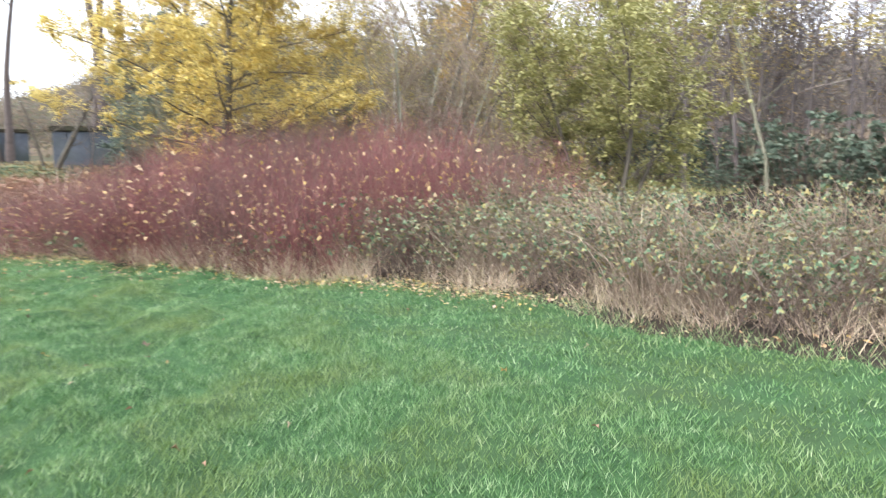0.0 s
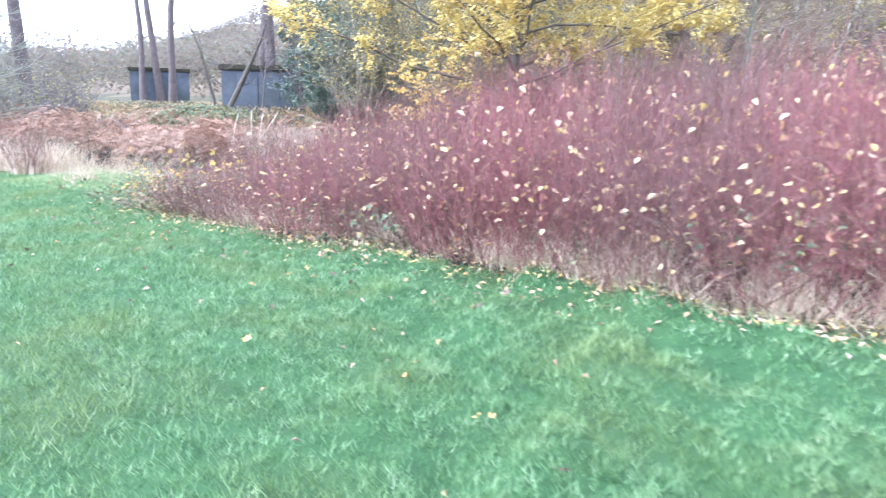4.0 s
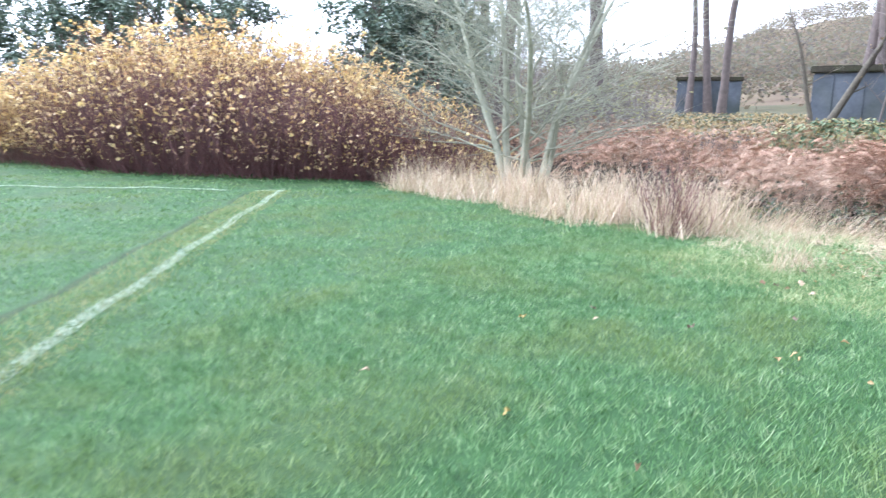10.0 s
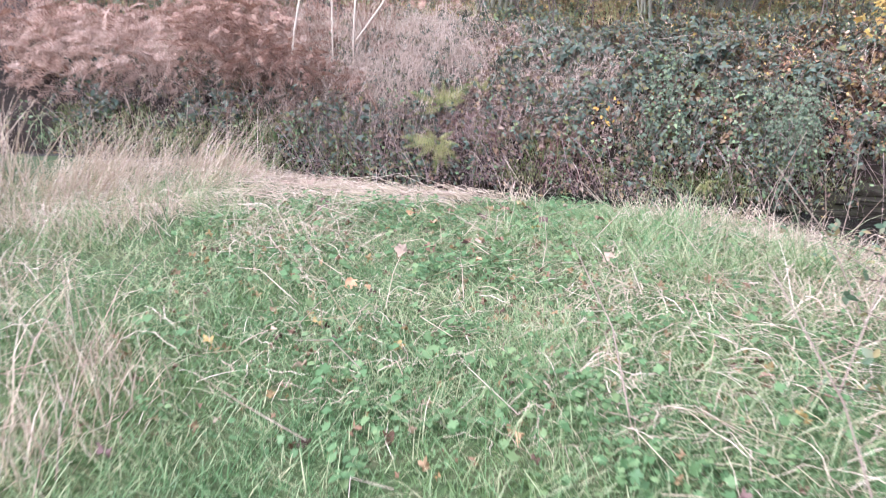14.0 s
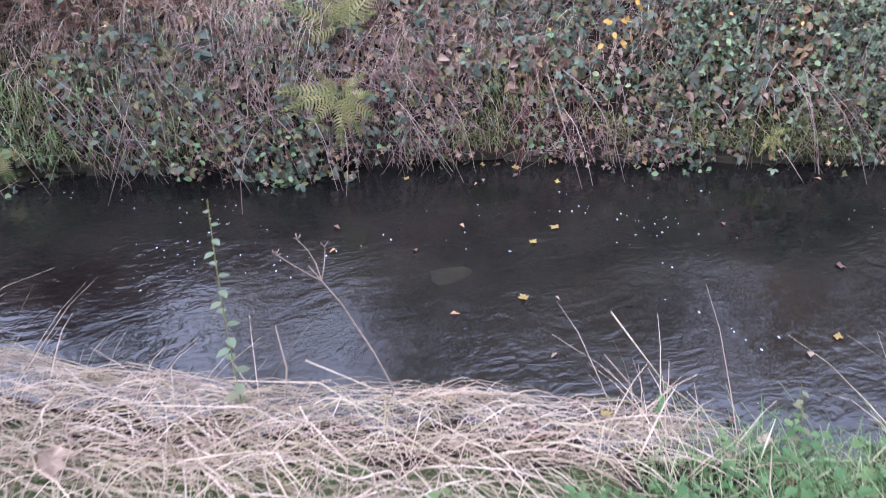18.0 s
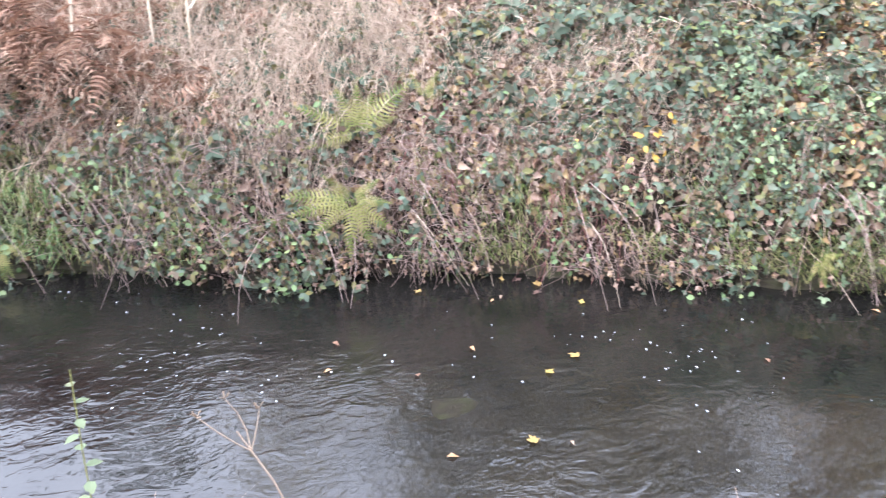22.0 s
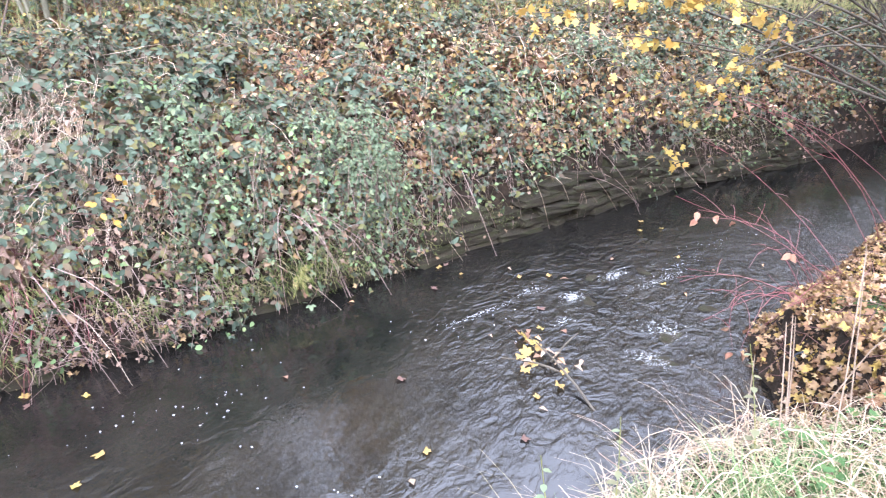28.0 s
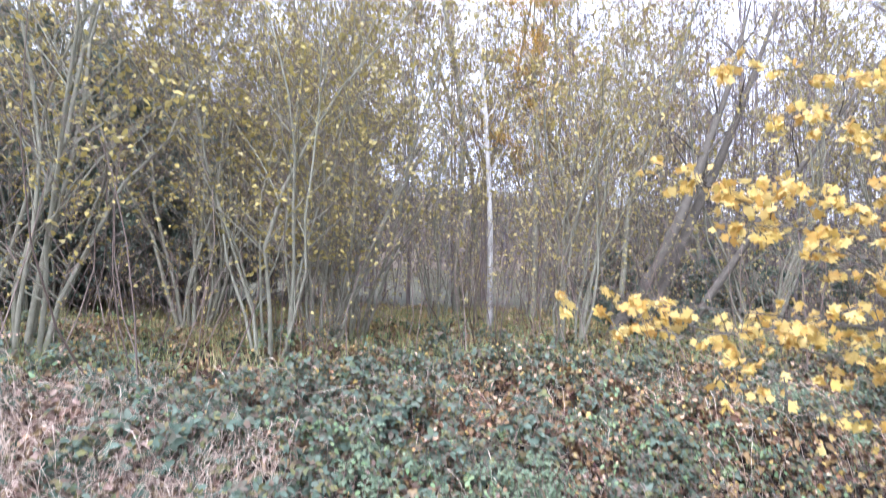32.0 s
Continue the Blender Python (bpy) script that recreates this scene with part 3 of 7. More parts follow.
LINE_A, LINE_B, LINE_C = np.array([-15.95, 15.4]), np.array([-2.4, -0.6]), np.array([-28.0, 4.6])


def line_off(x, y, a, b):
    d = (b - a) / np.linalg.norm(b - a)
    return (x - a[0]) * -d[1] + (y - a[1]) * d[0], (x - a[0]) * d[0] + (y - a[1]) * d[1], np.linalg.norm(b - a)


def blades(x, y, tall, wide, lean=0.55):
    n = len(x)
    z = height(x, y)
    a = rng.uniform(0, 2 * math.pi, n)
    side = np.stack([np.cos(a), np.sin(a), np.zeros(n)], 1) * (wide / 2)[:, None]
    b = rng.uniform(0, 2 * math.pi, n)
    top = np.stack([np.cos(b) * lean, np.sin(b) * lean, np.ones(n)], 1) * tall[:, None] * rng.uniform(0.5, 1.0, n)[:, None]
    P = np.stack([x, y, z - 0.005], 1)
    V = np.stack([P - side, P + side, P + top], 1).reshape(-1, 3)
    return V, np.arange(3 * n).reshape(-1, 3)


def speckle(x, y, cell):
    """Soft random patches of that size, about -1 to 1."""
    i, j = np.floor(x / cell), np.floor(y / cell)
    u, v = x / cell - i, y / cell - j
    u, v = u * u * (3 - 2 * u), v * v * (3 - 2 * v)

    def corner(a, b):
        w = np.sin(a * 127.1 + b * 311.7) * 43758.5453
        return 2 * (w - np.floor(w)) - 1
    return (corner(i, j) * (1 - u) + corner(i + 1, j) * u) * (1 - v) + (corner(i, j + 1) * (1 - u) + corner(i + 1, j + 1) * u) * v


def lawn_layer(n, lo, hi, near, far, tall, wide):
    x, y = rng.uniform(lo[0], hi[0], n), rng.uniform(lo[1], hi[1], n)
    d = way_dist(x, y)
    keep = on_lawn(x, y) & (d >= near) & (d < far)
    x, y = x[keep], y[keep]
    off, along, length = line_off(x, y, LINE_A, LINE_B)
    worn = (np.abs(off + 0.57) < 0.09) & (along > 0)
    keep = ~worn | (rng.random(len(x)) < 0.12)
    x, y = x[keep], y[keep]
    clump = speckle(x, y, 0.11) + 0.6 * speckle(x + 3.3, y, 0.05)
    patch = 0.95 + 0.3 * clump + 0.22 * speckle(x, y + 9.1, 0.6)
    return blades(x, y, tall * np.clip(patch, 0.4, 1.6) * rng.uniform(0.65, 1.3, len(x)), wide * rng.uniform(0.6, 1.4, len(x)), 0.8)


pieces = [lawn_layer(1200000, (-11, -7), (8, 15.5), 0, 4.0, 0.07, 0.0062),
          lawn_layer(620000, (-17, -9), (12, 18), 4.0, 9.0, 0.062, 0.011),
          lawn_layer(240000, (-34, -10), (16, 18), 9.0, 30.0, 0.065, 0.024)]
V, F = joined(pieces)
tagged(new("grass", raw_mesh("grass", V, F, M_GRASS)), "short bright green mown grass of a playing field", "grass", kind="stuff")

# white touchline and the worn strip beside it
pieces = []
for a, b in ((LINE_A, LINE_B), (LINE_A, LINE_C)):
    d = (b - a) / np.linalg.norm(b - a)
    n = int(1300 * np.linalg.norm(b - a))
    s = rng.uniform(0, np.linalg.norm(b - a), n)
    o = rng.uniform(-0.055, 0.055, n) + rng.normal(0, 0.008, n)
    keep = rng.random(n) < 0.62 + 0.3 * np.sin(5 * s) * np.sin(2.3 * s)
    x, y = a[0] + d[0] * s - d[1] * o, a[1] + d[1] * s + d[0] * o
    pieces.append(blades(x[keep], y[keep], np.full(keep.sum(), 0.026), np.full(keep.sum(), 0.0055), 1.4))
V, F = joined(pieces)
V[:, 2] += 0.008
tagged(new("pitch_line", raw_mesh("pitch_line", V, F, M_PAINT)), "white painted touchline worn thin on the grass", "line marking", kind="structure")
d = (LINE_B - LINE_A) / np.linalg.norm(LINE_B - LINE_A)
s, o = rng.uniform(0, np.linalg.norm(LINE_B - LINE_A), 15000), rng.uniform(-0.52, 0.2, 15000)
x, y = LINE_A[0] + d[0] * s - d[1] * o, LINE_A[1] + d[1] * s + d[0] * o
tagged(new("mossy_strip", raw_mesh("mossy_strip", *blades(x, y, np.full(15000, 0.055), np.full(15000, 0.006), 0.9), M_UNDER)), "yellowish mossy grass along the touchline", "grass", kind="stuff")
s = np.linspace(0, np.linalg.norm(LINE_B - LINE_A), 90)
edge = []
for o, w in ((-0.62, 1.0), (-0.53, 2.0)):
    oo = o + 0.008 * np.sin(s * 3.1 * w) + 0.006 * np.sin(s * 7.3 + w)
    x, y = LINE_A[0] + d[0] * s - d[1] * oo, LINE_A[1] + d[1] * s + d[0] * oo
    edge.append(np.stack([x, y, height(x, y) + 0.003], 1))
k = np.arange(89)
tagged(new("worn_strip", raw_mesh("worn_strip", np.concatenate(edge), np.stack([k, k + 1, k + 91, k + 90], 1), M_WORN)),
       "worn muddy strip of turf beside the touchline", "turf", kind="structure")


# ---- plants ----
def leaf_mesh(name, P, size, mat, up=0.3, tv=LEAF_V, tf=LEAF_F, fwd=None, nor=None, jitter=0.35):
    n = len(P)
    fwd = rand_dirs(n, -0.2) if fwd is None else fwd
    nor = rand_dirs(n, up + 0.8) if nor is None else nor
    V, F = placed(tv, tf, P, fwd, nor, size * rng.uniform(1 - jitter, 1 + jitter, n))
    return raw_mesh(name, V, F, mat)


def shrub_meshes(stem_n, radius, tall, leaf_n, leaf_size, bark, leaf, thick=0.006, flare=0.45, top_leaves=0.3, dome=True, tangle=1.3, shape=(LEAF_V, LEAF_F), hang=0.8):
    """Many upright stems from a spreading base, with side twigs, and scattered leaves."""
    a, r = rng.uniform(0, 6.283, stem_n), radius * np.sqrt(rng.random(stem_n))
    A = np.stack([r * np.cos(a), r * np.sin(a), np.full(stem_n, -0.03)], 1)
    h = tall * rng.uniform(0.6, 1.05, stem_n) * ((1 - 0.3 * (r / radius) ** 2) if dome else 1)
    B = A + np.stack([np.cos(a) * r * flare + rng.normal(0, 0.2, stem_n), np.sin(a) * r * flare + rng.normal(0, 0.2, stem_n), h], 1)
    P = curved(A, B, 5, 0, 0.17)
    V1, F1 = tubes(P, taper(stem_n, 5, thick, thick * 0.35))
    pick = rng.integers(0, stem_n, int(stem_n * 3.4))
    t = rng.uniform(0.18, 0.95, len(pick))[:, None]
    C = A[pick] * (1 - t) + B[pick] * t
    D = C + rand_dirs(len(pick), tangle) * rng.uniform(0.15, 0.45, (len(pick), 1)) * tall * 0.4
    V2, F2 = tubes(curved(C, D, 3, 0, 0.02), taper(len(pick), 3, thick * 0.5, thick * 0.22))
    V, F = joined([(V1, F1), (V2, F2)])
    stems = raw_mesh("brush", V, F, bark)
    q = rng.integers(0, len(D), leaf_n)
    t = rng.random((leaf_n, 1)) ** top_leaves
    L = C[q] * (1 - t) + D[q] * t
    leaves = leaf_mesh("foliage", L, leaf_size, leaf, 0.2, *shape, fwd=rand_dirs(leaf_n, -hang, 0.8), nor=rand_dirs(leaf_n, 1.3 - hang))
    return stems, leaves


def shrub(name, label, meshes, at, scale, turn, group, category="shrub"):
    x, y = at
    ob = thing(name, label, category, group, at=(x, y, float(height(x, y))))
    ob.rotation_euler = (0, 0, turn)
    ob.scale = scale
    part("brush", meshes[0], ob)
    part("foliage", meshes[1], ob)
    return ob


def rows_between(poly, step):
    p = np.array(poly, float)
    seg = np.linalg.norm(np.diff(p, axis=0), axis=1)
    s = np.concatenate([[0], np.cumsum(seg)])
    t = np.arange(0, s[-1], step)
    return np.stack([np.interp(t, s, p[:, 0]), np.interp(t, s, p[:, 1])], 1)


# red dogwoods in the bed
dog = [shrub_meshes(290, 0.85, 2.3, 125, 0.076, m, M_PALELEAF, 0.0048, tangle=0.75, shape=(PETAL_V * np.array([0.95, 1, 2.6]), PETAL_F)) for m in (M_REDSTEM, M_PURPLE, M_REDSTEM)]
DOG_ROWS = [([(3.9, 5.0), (2.4, 6.2), (0.9, 7.5), (-0.5, 8.4), (-1.7, 9.5), (-2.6, 10.3)], 1.15, 0.66),
            ([(5.4, 5.3), (3.6, 6.9), (2.0, 8.3), (0.4, 9.5), (-1.0, 10.5), (-2.2, 11.4)], 1.25, 0.9),
            ([(7.2, 5.9), (5.6, 7.4), (4.2, 8.8), (2.4, 10.2), (0.6, 11.2), (-0.8, 12.0)], 1.35, 1.0),
            ([(8.3, 7.4), (6.6, 9.2), (4.6, 10.9), (2.4, 12.3)], 1.5, 1.04)]
i = 0
for line, step, tall in DOG_ROWS:
    for x, y in rows_between(line, step):
        k = 1.0 + 0.08 * math.sin(7 * i)
        up = float(np.interp(x, [-3, -1.5, 0.3, 2.5, 4.5, 6.2, 7.5, 8.5], [0.48, 0.72, 1.0, 1.14, 1.2, 1.25, 1.2, 1.0]))
        shrub("dogwood", "red-stemmed dogwood with a few pale pink and cream leaves", dog[i % 3] if x > -1.3 else dog[1], (x + 0.15 * math.sin(5 * i), y + 0.15 * math.cos(3 * i)),
              (1.05 * k, 1.05 * k, tall * k * up), i * 2.4, "red dogwoods in the bed")
        i += 1

# low young dogwoods at the bed's end, with more and brighter leaves
young = [shrub_meshes(60, 0.5, 1.0, n, 0.085, M_PURPLE, M_CORAL, 0.0036, 0.9, 0.5, shape=(PETAL_V * np.array([1.1, 1, 1.8]), PETAL_F), hang=0.4) for n in (84, 60)]
for i, (x, y, k) in enumerate([(-3.5, 10.6, 0.7), (-3.3, 11.0, 0.9), (-3.55, 11.3, 0.62), (-3.15, 11.6, 0.85), (-3.0, 12.2, 0.85), (-2.5, 10.9, 1.3), (-2.75, 12.6, 0.8), (-2.1, 12.9, 0.95), (-1.7, 12.1, 1.25), (-1.4, 13.8, 0.9), (-0.7, 14.2, 1.0)]):
    shrub("young_dogwood", "low dogwood with yellow, coral and green autumn leaves", young[i % 2], (x, y), (k, k, k), i * 1.9, "young dogwoods at the bed's end")

# golden dogwood thicket beyond the pitch
gold = [shrub_meshes(300, 1.6, 3.5, 9000, 0.075, M_PURPLE, M_GOLDLEAF, 0.008, 0.8, 0.4, tangle=0.7, shape=(PETAL_V * np.array([1.3, 1, 2]), PETAL_F), hang=0.1) for _ in range(2)]
plum = [shrub_meshes(460, 1.25, 2.4, 900, 0.085, M_PLUM, M_GOLDLEAF, 0.008, 0.6, 0.3, tangle=0.7, shape=(PETAL_V * np.array([1.2, 1, 2]), PETAL_F), hang=0.2) for _ in range(1)]
for i, (x, y, k) in enumerate([(-27.9, 15.3, 0.73), (-27.2, 16.2, 0.9), (-26.4, 15.6, 0.87), (-25.6, 17.0, 1.1), (-24.6, 16.4, 1.09), (-24.0, 18.2, 1.23), (-22.6, 18.6, 1.27), (-22.2, 17.9, 1.29), (-21.0, 19.4, 1.18), (-19.6, 19.8, 1.1), (-18.2, 20.4, 0.93), (-16.9, 20.9, 0.77), (-15.6, 21.2, 0.64), (-23.4, 19.6, 1.25), (-20.4, 20.8, 1.08)]):
    shrub("golden_dogwood", "tall dogwood thicket with golden and cream leaves", gold[i % 2], (x, y), (k, k, k), i * 1.3, "golden dogwoods beyond the pitch")
for i, (x, y, k) in enumerate([(-24.6, 15.6, 0.68), (-23.6, 15.9, 0.96), (-22.6, 16.3, 1.28), (-21.6, 16.6, 1.3), (-20.6, 17.0, 1.31), (-19.6, 17.4, 1.25), (-18.6, 17.9, 1.18), (-17.6, 18.4, 1.09), (-16.6, 18.9, 0.99), (-15.4, 19.3, 0.86), (-22.2, 17.2, 1.3), (-20.2, 18.0, 1.24)]):
    shrub("plum_dogwood", "dark plum-stemmed dogwood with cream leaves", plum[0], (x, y), (k, k, k), i * 1.7, "plum dogwoods before the golden ones")


# dry standing grass
def straw_mesh(n, poly, tall, wide, mat, lean=0.35, wind=(0.0, 0.0), segs=3, tuft=0):
    """Blades over a plot; with tuft they stand in that many tussocks of uneven height."""
    P = ground_pts(n, poly)
    h = tall * rng.uniform(0.35, 1.1, n)
    if tuft:
        c = ground_pts(tuft, poly)
        size = rng.uniform(0.45, 1.15, tuft)
        k = rng.integers(0, tuft, n)
        P[:, :2] = c[k, :2] + rng.normal(0, 0.13, (n, 2)) * size[k][:, None]
        P[:, 2] = height(P[:, 0], P[:, 1])
        h = h * size[k]
    B = P + np.stack([rng.normal(wind[0], lean, n) * h, rng.normal(wind[1], lean, n) * h, h], 1)
    C = curved(P, B, segs, 0.08 * h, 0.0)
    C[:, -1, 2] -= 0.12 * h
    a = rng.uniform(0, 6.283, n)
    side = (np.stack([np.cos(a), np.sin(a), 0 * a], 1) * (wide * rng.uniform(0.6, 1.3, n) / 2)[:, None])[:, None]
    w = np.linspace(1, 0.25, segs)[None, :, None]
    V = np.stack([C - side * w, C + side * w], 2).reshape(-1, 3)
    i = (np.arange(n)[:, None] * segs * 2 + np.arange(segs - 1)[None] * 2).reshape(-1)
    return V, np.stack([i, i + 1, i + 3, i + 2], 1)


def lying(n, poly, length, heading, swing, lift, wide=0.005, points=6):
    """Long dry blades that lie over the ground, combed one way, tangled and arched."""
    P = ground_pts(n, poly)
    L = length * rng.uniform(0.35, 1.25, n)
    a = rng.normal(heading, swing, n)[:, None] + rng.normal(0, 0.075, (n, points)).cumsum(1)
    s = np.linspace(0, 1, points)[None]
    x = P[:, :1] + np.cos(a) * L[:, None] * s
    y = P[:, 1:2] + np.sin(a) * L[:, None] * s
    y = np.minimum(y, np.interp(x, NEAR_X, NEAR_Y) - np.where(x < -3.6, 0.06, -0.1))
    lip = np.interp(x, NEAR_X, NEAR_Y) - 0.28
    base = height(x, np.minimum(y, lip))
    arch = np.sin(math.pi * (0.12 + 0.88 * s)) * rng.uniform(0.1, 1.0, (n, 1)) ** 2.2 * lift + rng.uniform(0.004, 0.035, (n, 1)) + rng.normal(0, 0.006, (n, points))
    C = np.stack([x, y, base + arch - np.clip(y - lip, 0, 1) * 0.6], -1)
    side = np.stack([-np.sin(a), np.cos(a), rng.normal(0, 0.5, (n, 1)) + 0 * a], -1) * (wide * rng.uniform(0.5, 1.2, (n, 1, 1)) / 2)
    w = np.concatenate([np.full(points - 2, 1.0), [0.8, 0.25]])[None, :, None]
    V = np.stack([C - side * w, C + side * w], 2).reshape(-1, 3)
    i = (np.arange(n)[:, None] * points * 2 + np.arange(points - 1)[None] * 2).reshape(-1)
    return V, np.stack([i, i + 1, i + 3, i + 2], 1)


def stuff(name, VF, mat, label, category):
    return tagged(new(name, raw_mesh(name, VF[0], VF[1], mat)), label, category, kind="stuff")


stuff("tall_dead_grass", joined([
    straw_mesh(5600, [(-14.8, 17.4), (-12, 16.8), (-10, 15.9), (-8.3, 15.5), (-7.4, 15.3), (-7.4, 16.4), (-7.6, 17.8), (-9, 18.6), (-15, 19.6)], 0.95, 0.01, M_STRAW, 0.3, tuft=130),
    straw_mesh(2500, [(-15.2, 17.2), (-12, 16.3), (-10, 15.4), (-8.3, 15.0), (-7.2, 15.2), (-9, 16.4), (-14, 18)], 0.5, 0.012, M_STRAW, 0.5, tuft=80),
    straw_mesh(760, [(-7.2, 16.9), (-6.5, 17.0), (-6.0, 17.5), (-5.85, 18.3), (-6.6, 18.7), (-7.2, 18.6)], 0.66, 0.0055, M_STRAW, 0.34, (0.5, -0.15), 4, tuft=22),
    straw_mesh(650, [(-7.9, 15.3), (-6.9, 15.3), (-6.3, 16.6), (-6.8, 17.5), (-7.9, 17.2)], 0.44, 0.0055, M_STRAW, 0.5, (0.1, 0), 4, tuft=34),
    straw_mesh(400, [(-7.4, 14.9), (-6.6, 14.6), (-6.1, 15.4), (-6.2, 16.4), (-7.4, 16.4)], 0.26, 0.006, M_STRAW, 0.7, tuft=22),
    straw_mesh(420, [(-6.4, 17.2), (-5.6, 17.5), (-5.45, 18.0), (-5.8, 18.5), (-6.5, 18.8)], 0.42, 0.005, M_STRAW, 0.36, (0.5, -0.15), 4, tuft=18),
    straw_mesh(260, [(-6.5, 13.9), (-6.1, 13.8), (-6.0, 14.4), (-6.4, 14.6)], 0.46, 0.005, M_STRAW, 0.35, tuft=5),
    straw_mesh(300, [(-5.7, 16.1), (-5.2, 16.1), (-5.1, 16.6), (-5.7, 16.6)], 0.2, 0.005, M_STRAW, 1.0, (0.4, -0.3), 4, tuft=5),
    straw_mesh(60, [(-3.75, 17.15), (-3.5, 17.1), (-3.4, 16.8), (-3.7, 16.85)], 0.26, 0.006, M_STRAW, 0.7, (-0.1, 0.3), 4),
    straw_mesh(900, [(-3.4, 13.6), (-1.6, 14.8), (-1.4, 15.6), (-2.6, 15.8), (-3.4, 14.6)], 0.3, 0.005, M_STRAW, 0.8, tuft=34),
    straw_mesh(1500, [(-4.0, 11.3), (-3.2, 10.5), (-1.8, 11.5), (-1.8, 13.5), (-3.2, 13.4)], 0.26, 0.005, M_STRAW, 0.9, tuft=60),
    straw_mesh(170, [(-5.9, 18.6), (-5.2, 18.15), (-4.9, 17.9), (-4.55, 17.5), (-5.4, 17.95), (-6.0, 18.35)], 0.2, 0.004, M_STRAW, 0.8, (0.4, 0.5), 4),
    straw_mesh(160, [(-2.9, 16.75), (-2.3, 16.6), (-2.3, 16.3), (-2.9, 16.45)], 0.22, 0.004, M_STRAW, 0.8, (0.1, 0.4), 4),
    straw_mesh(130, [(-2.5, 16.7), (-1.9, 16.5), (-1.5, 16.05), (-1.6, 15.8), (-2.1, 16.2)], 0.3, 0.0045, M_STRAW, 0.7, (-0.3, 0.7), 5),
]), M_STRAW, "tall pale dead grass standing along the brook", "grass")
stuff("matted_straw", joined([
    lying(3600, [(-7.2, 16.4), (-6.0, 16.5), (-5.5, 16.95), (-5.0, 16.75), (-4.5, 16.8), (-4.15, 16.95), (-3.5, 17.0), (-3.45, 17.2), (-4.0, 17.55), (-4.6, 17.85), (-5.2, 18.25), (-6.0, 18.85), (-7.4, 18.8)], 0.4, -0.5, 0.75, 0.09, 0.0032),
    lying(1900, [(-7.2, 16.4), (-6.0, 16.5), (-5.5, 16.95), (-5.0, 16.75), (-4.5, 16.8), (-4.15, 16.95), (-3.5, 17.0), (-3.45, 17.2), (-4.0, 17.55), (-4.6, 17.85), (-5.2, 18.25), (-6.0, 18.85), (-7.4, 18.8)], 0.24, -0.2, 1.6, 0.09, 0.0028),
    lying(420, [(-5.6, 18.1), (-4.9, 17.75), (-4.25, 17.45), (-3.5, 17.1), (-3.6, 16.95), (-4.5, 17.2), (-5.5, 17.6)], 0.34, -0.5, 0.5, 0.1, 0.0035),
    lying(320, [(-6.0, 15.6), (-5.5, 15.4), (-5.0, 15.9), (-5.0, 16.6), (-5.6, 16.7)], 0.28, -0.6, 0.9, 0.14, 0.003),
    lying(420, [(-7.4, 14.4), (-6.2, 13.6), (-5.7, 14.2), (-6.0, 15.6), (-7.4, 15.8)], 0.24, -0.4, 1.4, 0.08, 0.003),
    lying(2000, [(-4.6, 13.8), (-3.6, 12.8), (-2.2, 13.6), (-1.5, 15.2), (-2.6, 16.2), (-3.6, 15.4)], 0.3, 0.3, 1.6, 0.09, 0.0032),
    lying(900, [(-3.2, 16.3), (-2.7, 16.7), (-2.0, 16.45), (-1.5, 16.1), (-1.3, 15.5), (-2.2, 15.3), (-3.0, 15.8)], 0.28, 0.5, 1.1, 0.14, 0.003),
    lying(480, [(-2.9, 16.5), (-2.3, 16.6), (-1.9, 16.4), (-1.45, 16.0), (-1.3, 15.4), (-2.0, 15.5), (-2.8, 16.0)], 0.34, 0.9, 1.2, 0.2, 0.0034),
    lying(1700, [(-5.8, 14.2), (-4.4, 13.4), (-3.2, 15.4), (-3.4, 16.6), (-5.2, 16.8)], 0.18, 0.0, 2.0, 0.05, 0.003),
]), M_STRAW, "bleached dead grass lying combed and matted over the bank", "grass")
stuff("bed_edge_straw", joined([
    straw_mesh(2100, [(1.3, 6.4), (1.8, 5.9), (2.7, 4.75), (3.7, 4.3), (4.6, 3.9), (4.6, 4.5), (3.4, 5.3), (2.4, 6.2)], 0.55, 0.006, M_STRAW, 0.6, tuft=52),
    straw_mesh(1500, [(4.6, 3.8), (6.4, 2.2), (6.9, 0.8), (7.6, 0.0), (8.6, 0.2), (7.6, 2.2), (5.6, 4.0)], 0.5, 0.005, M_STRAW, 0.9, tuft=60),
    straw_mesh(2300, [(-3.6, 10.4), (-1.6, 8.7), (0.6, 6.9), (2.0, 5.6), (2.1, 6.0), (0.6, 7.4), (-1.6, 9.1), (-3.2, 10.6)], 0.45, 0.006, M_STRAW, 0.8, tuft=80),
    straw_mesh(700, [(7.6, -0.2), (9.5, -2.7), (10.5, -2.2), (8.6, 0.4)], 0.5, 0.006, M_STRAW, 0.8, tuft=20),
]), M_STRAW, "dry buff grass tangled along the bed's edge", "grass")
edge = rows_between(BED_EDGE, 0.0035)
n = len(edge)
x, y = edge[:, 0] + rng.normal(0.05, 0.2, n), edge[:, 1] + rng.normal(0.05, 0.2, n)
stuff("edge_grass", blades(x, y, rng.uniform(0.06, 0.17, n), rng.uniform(0.005, 0.009, n), 0.8), M_ROUGHBLADE, "uncut grass fringe along the bed's edge", "grass")
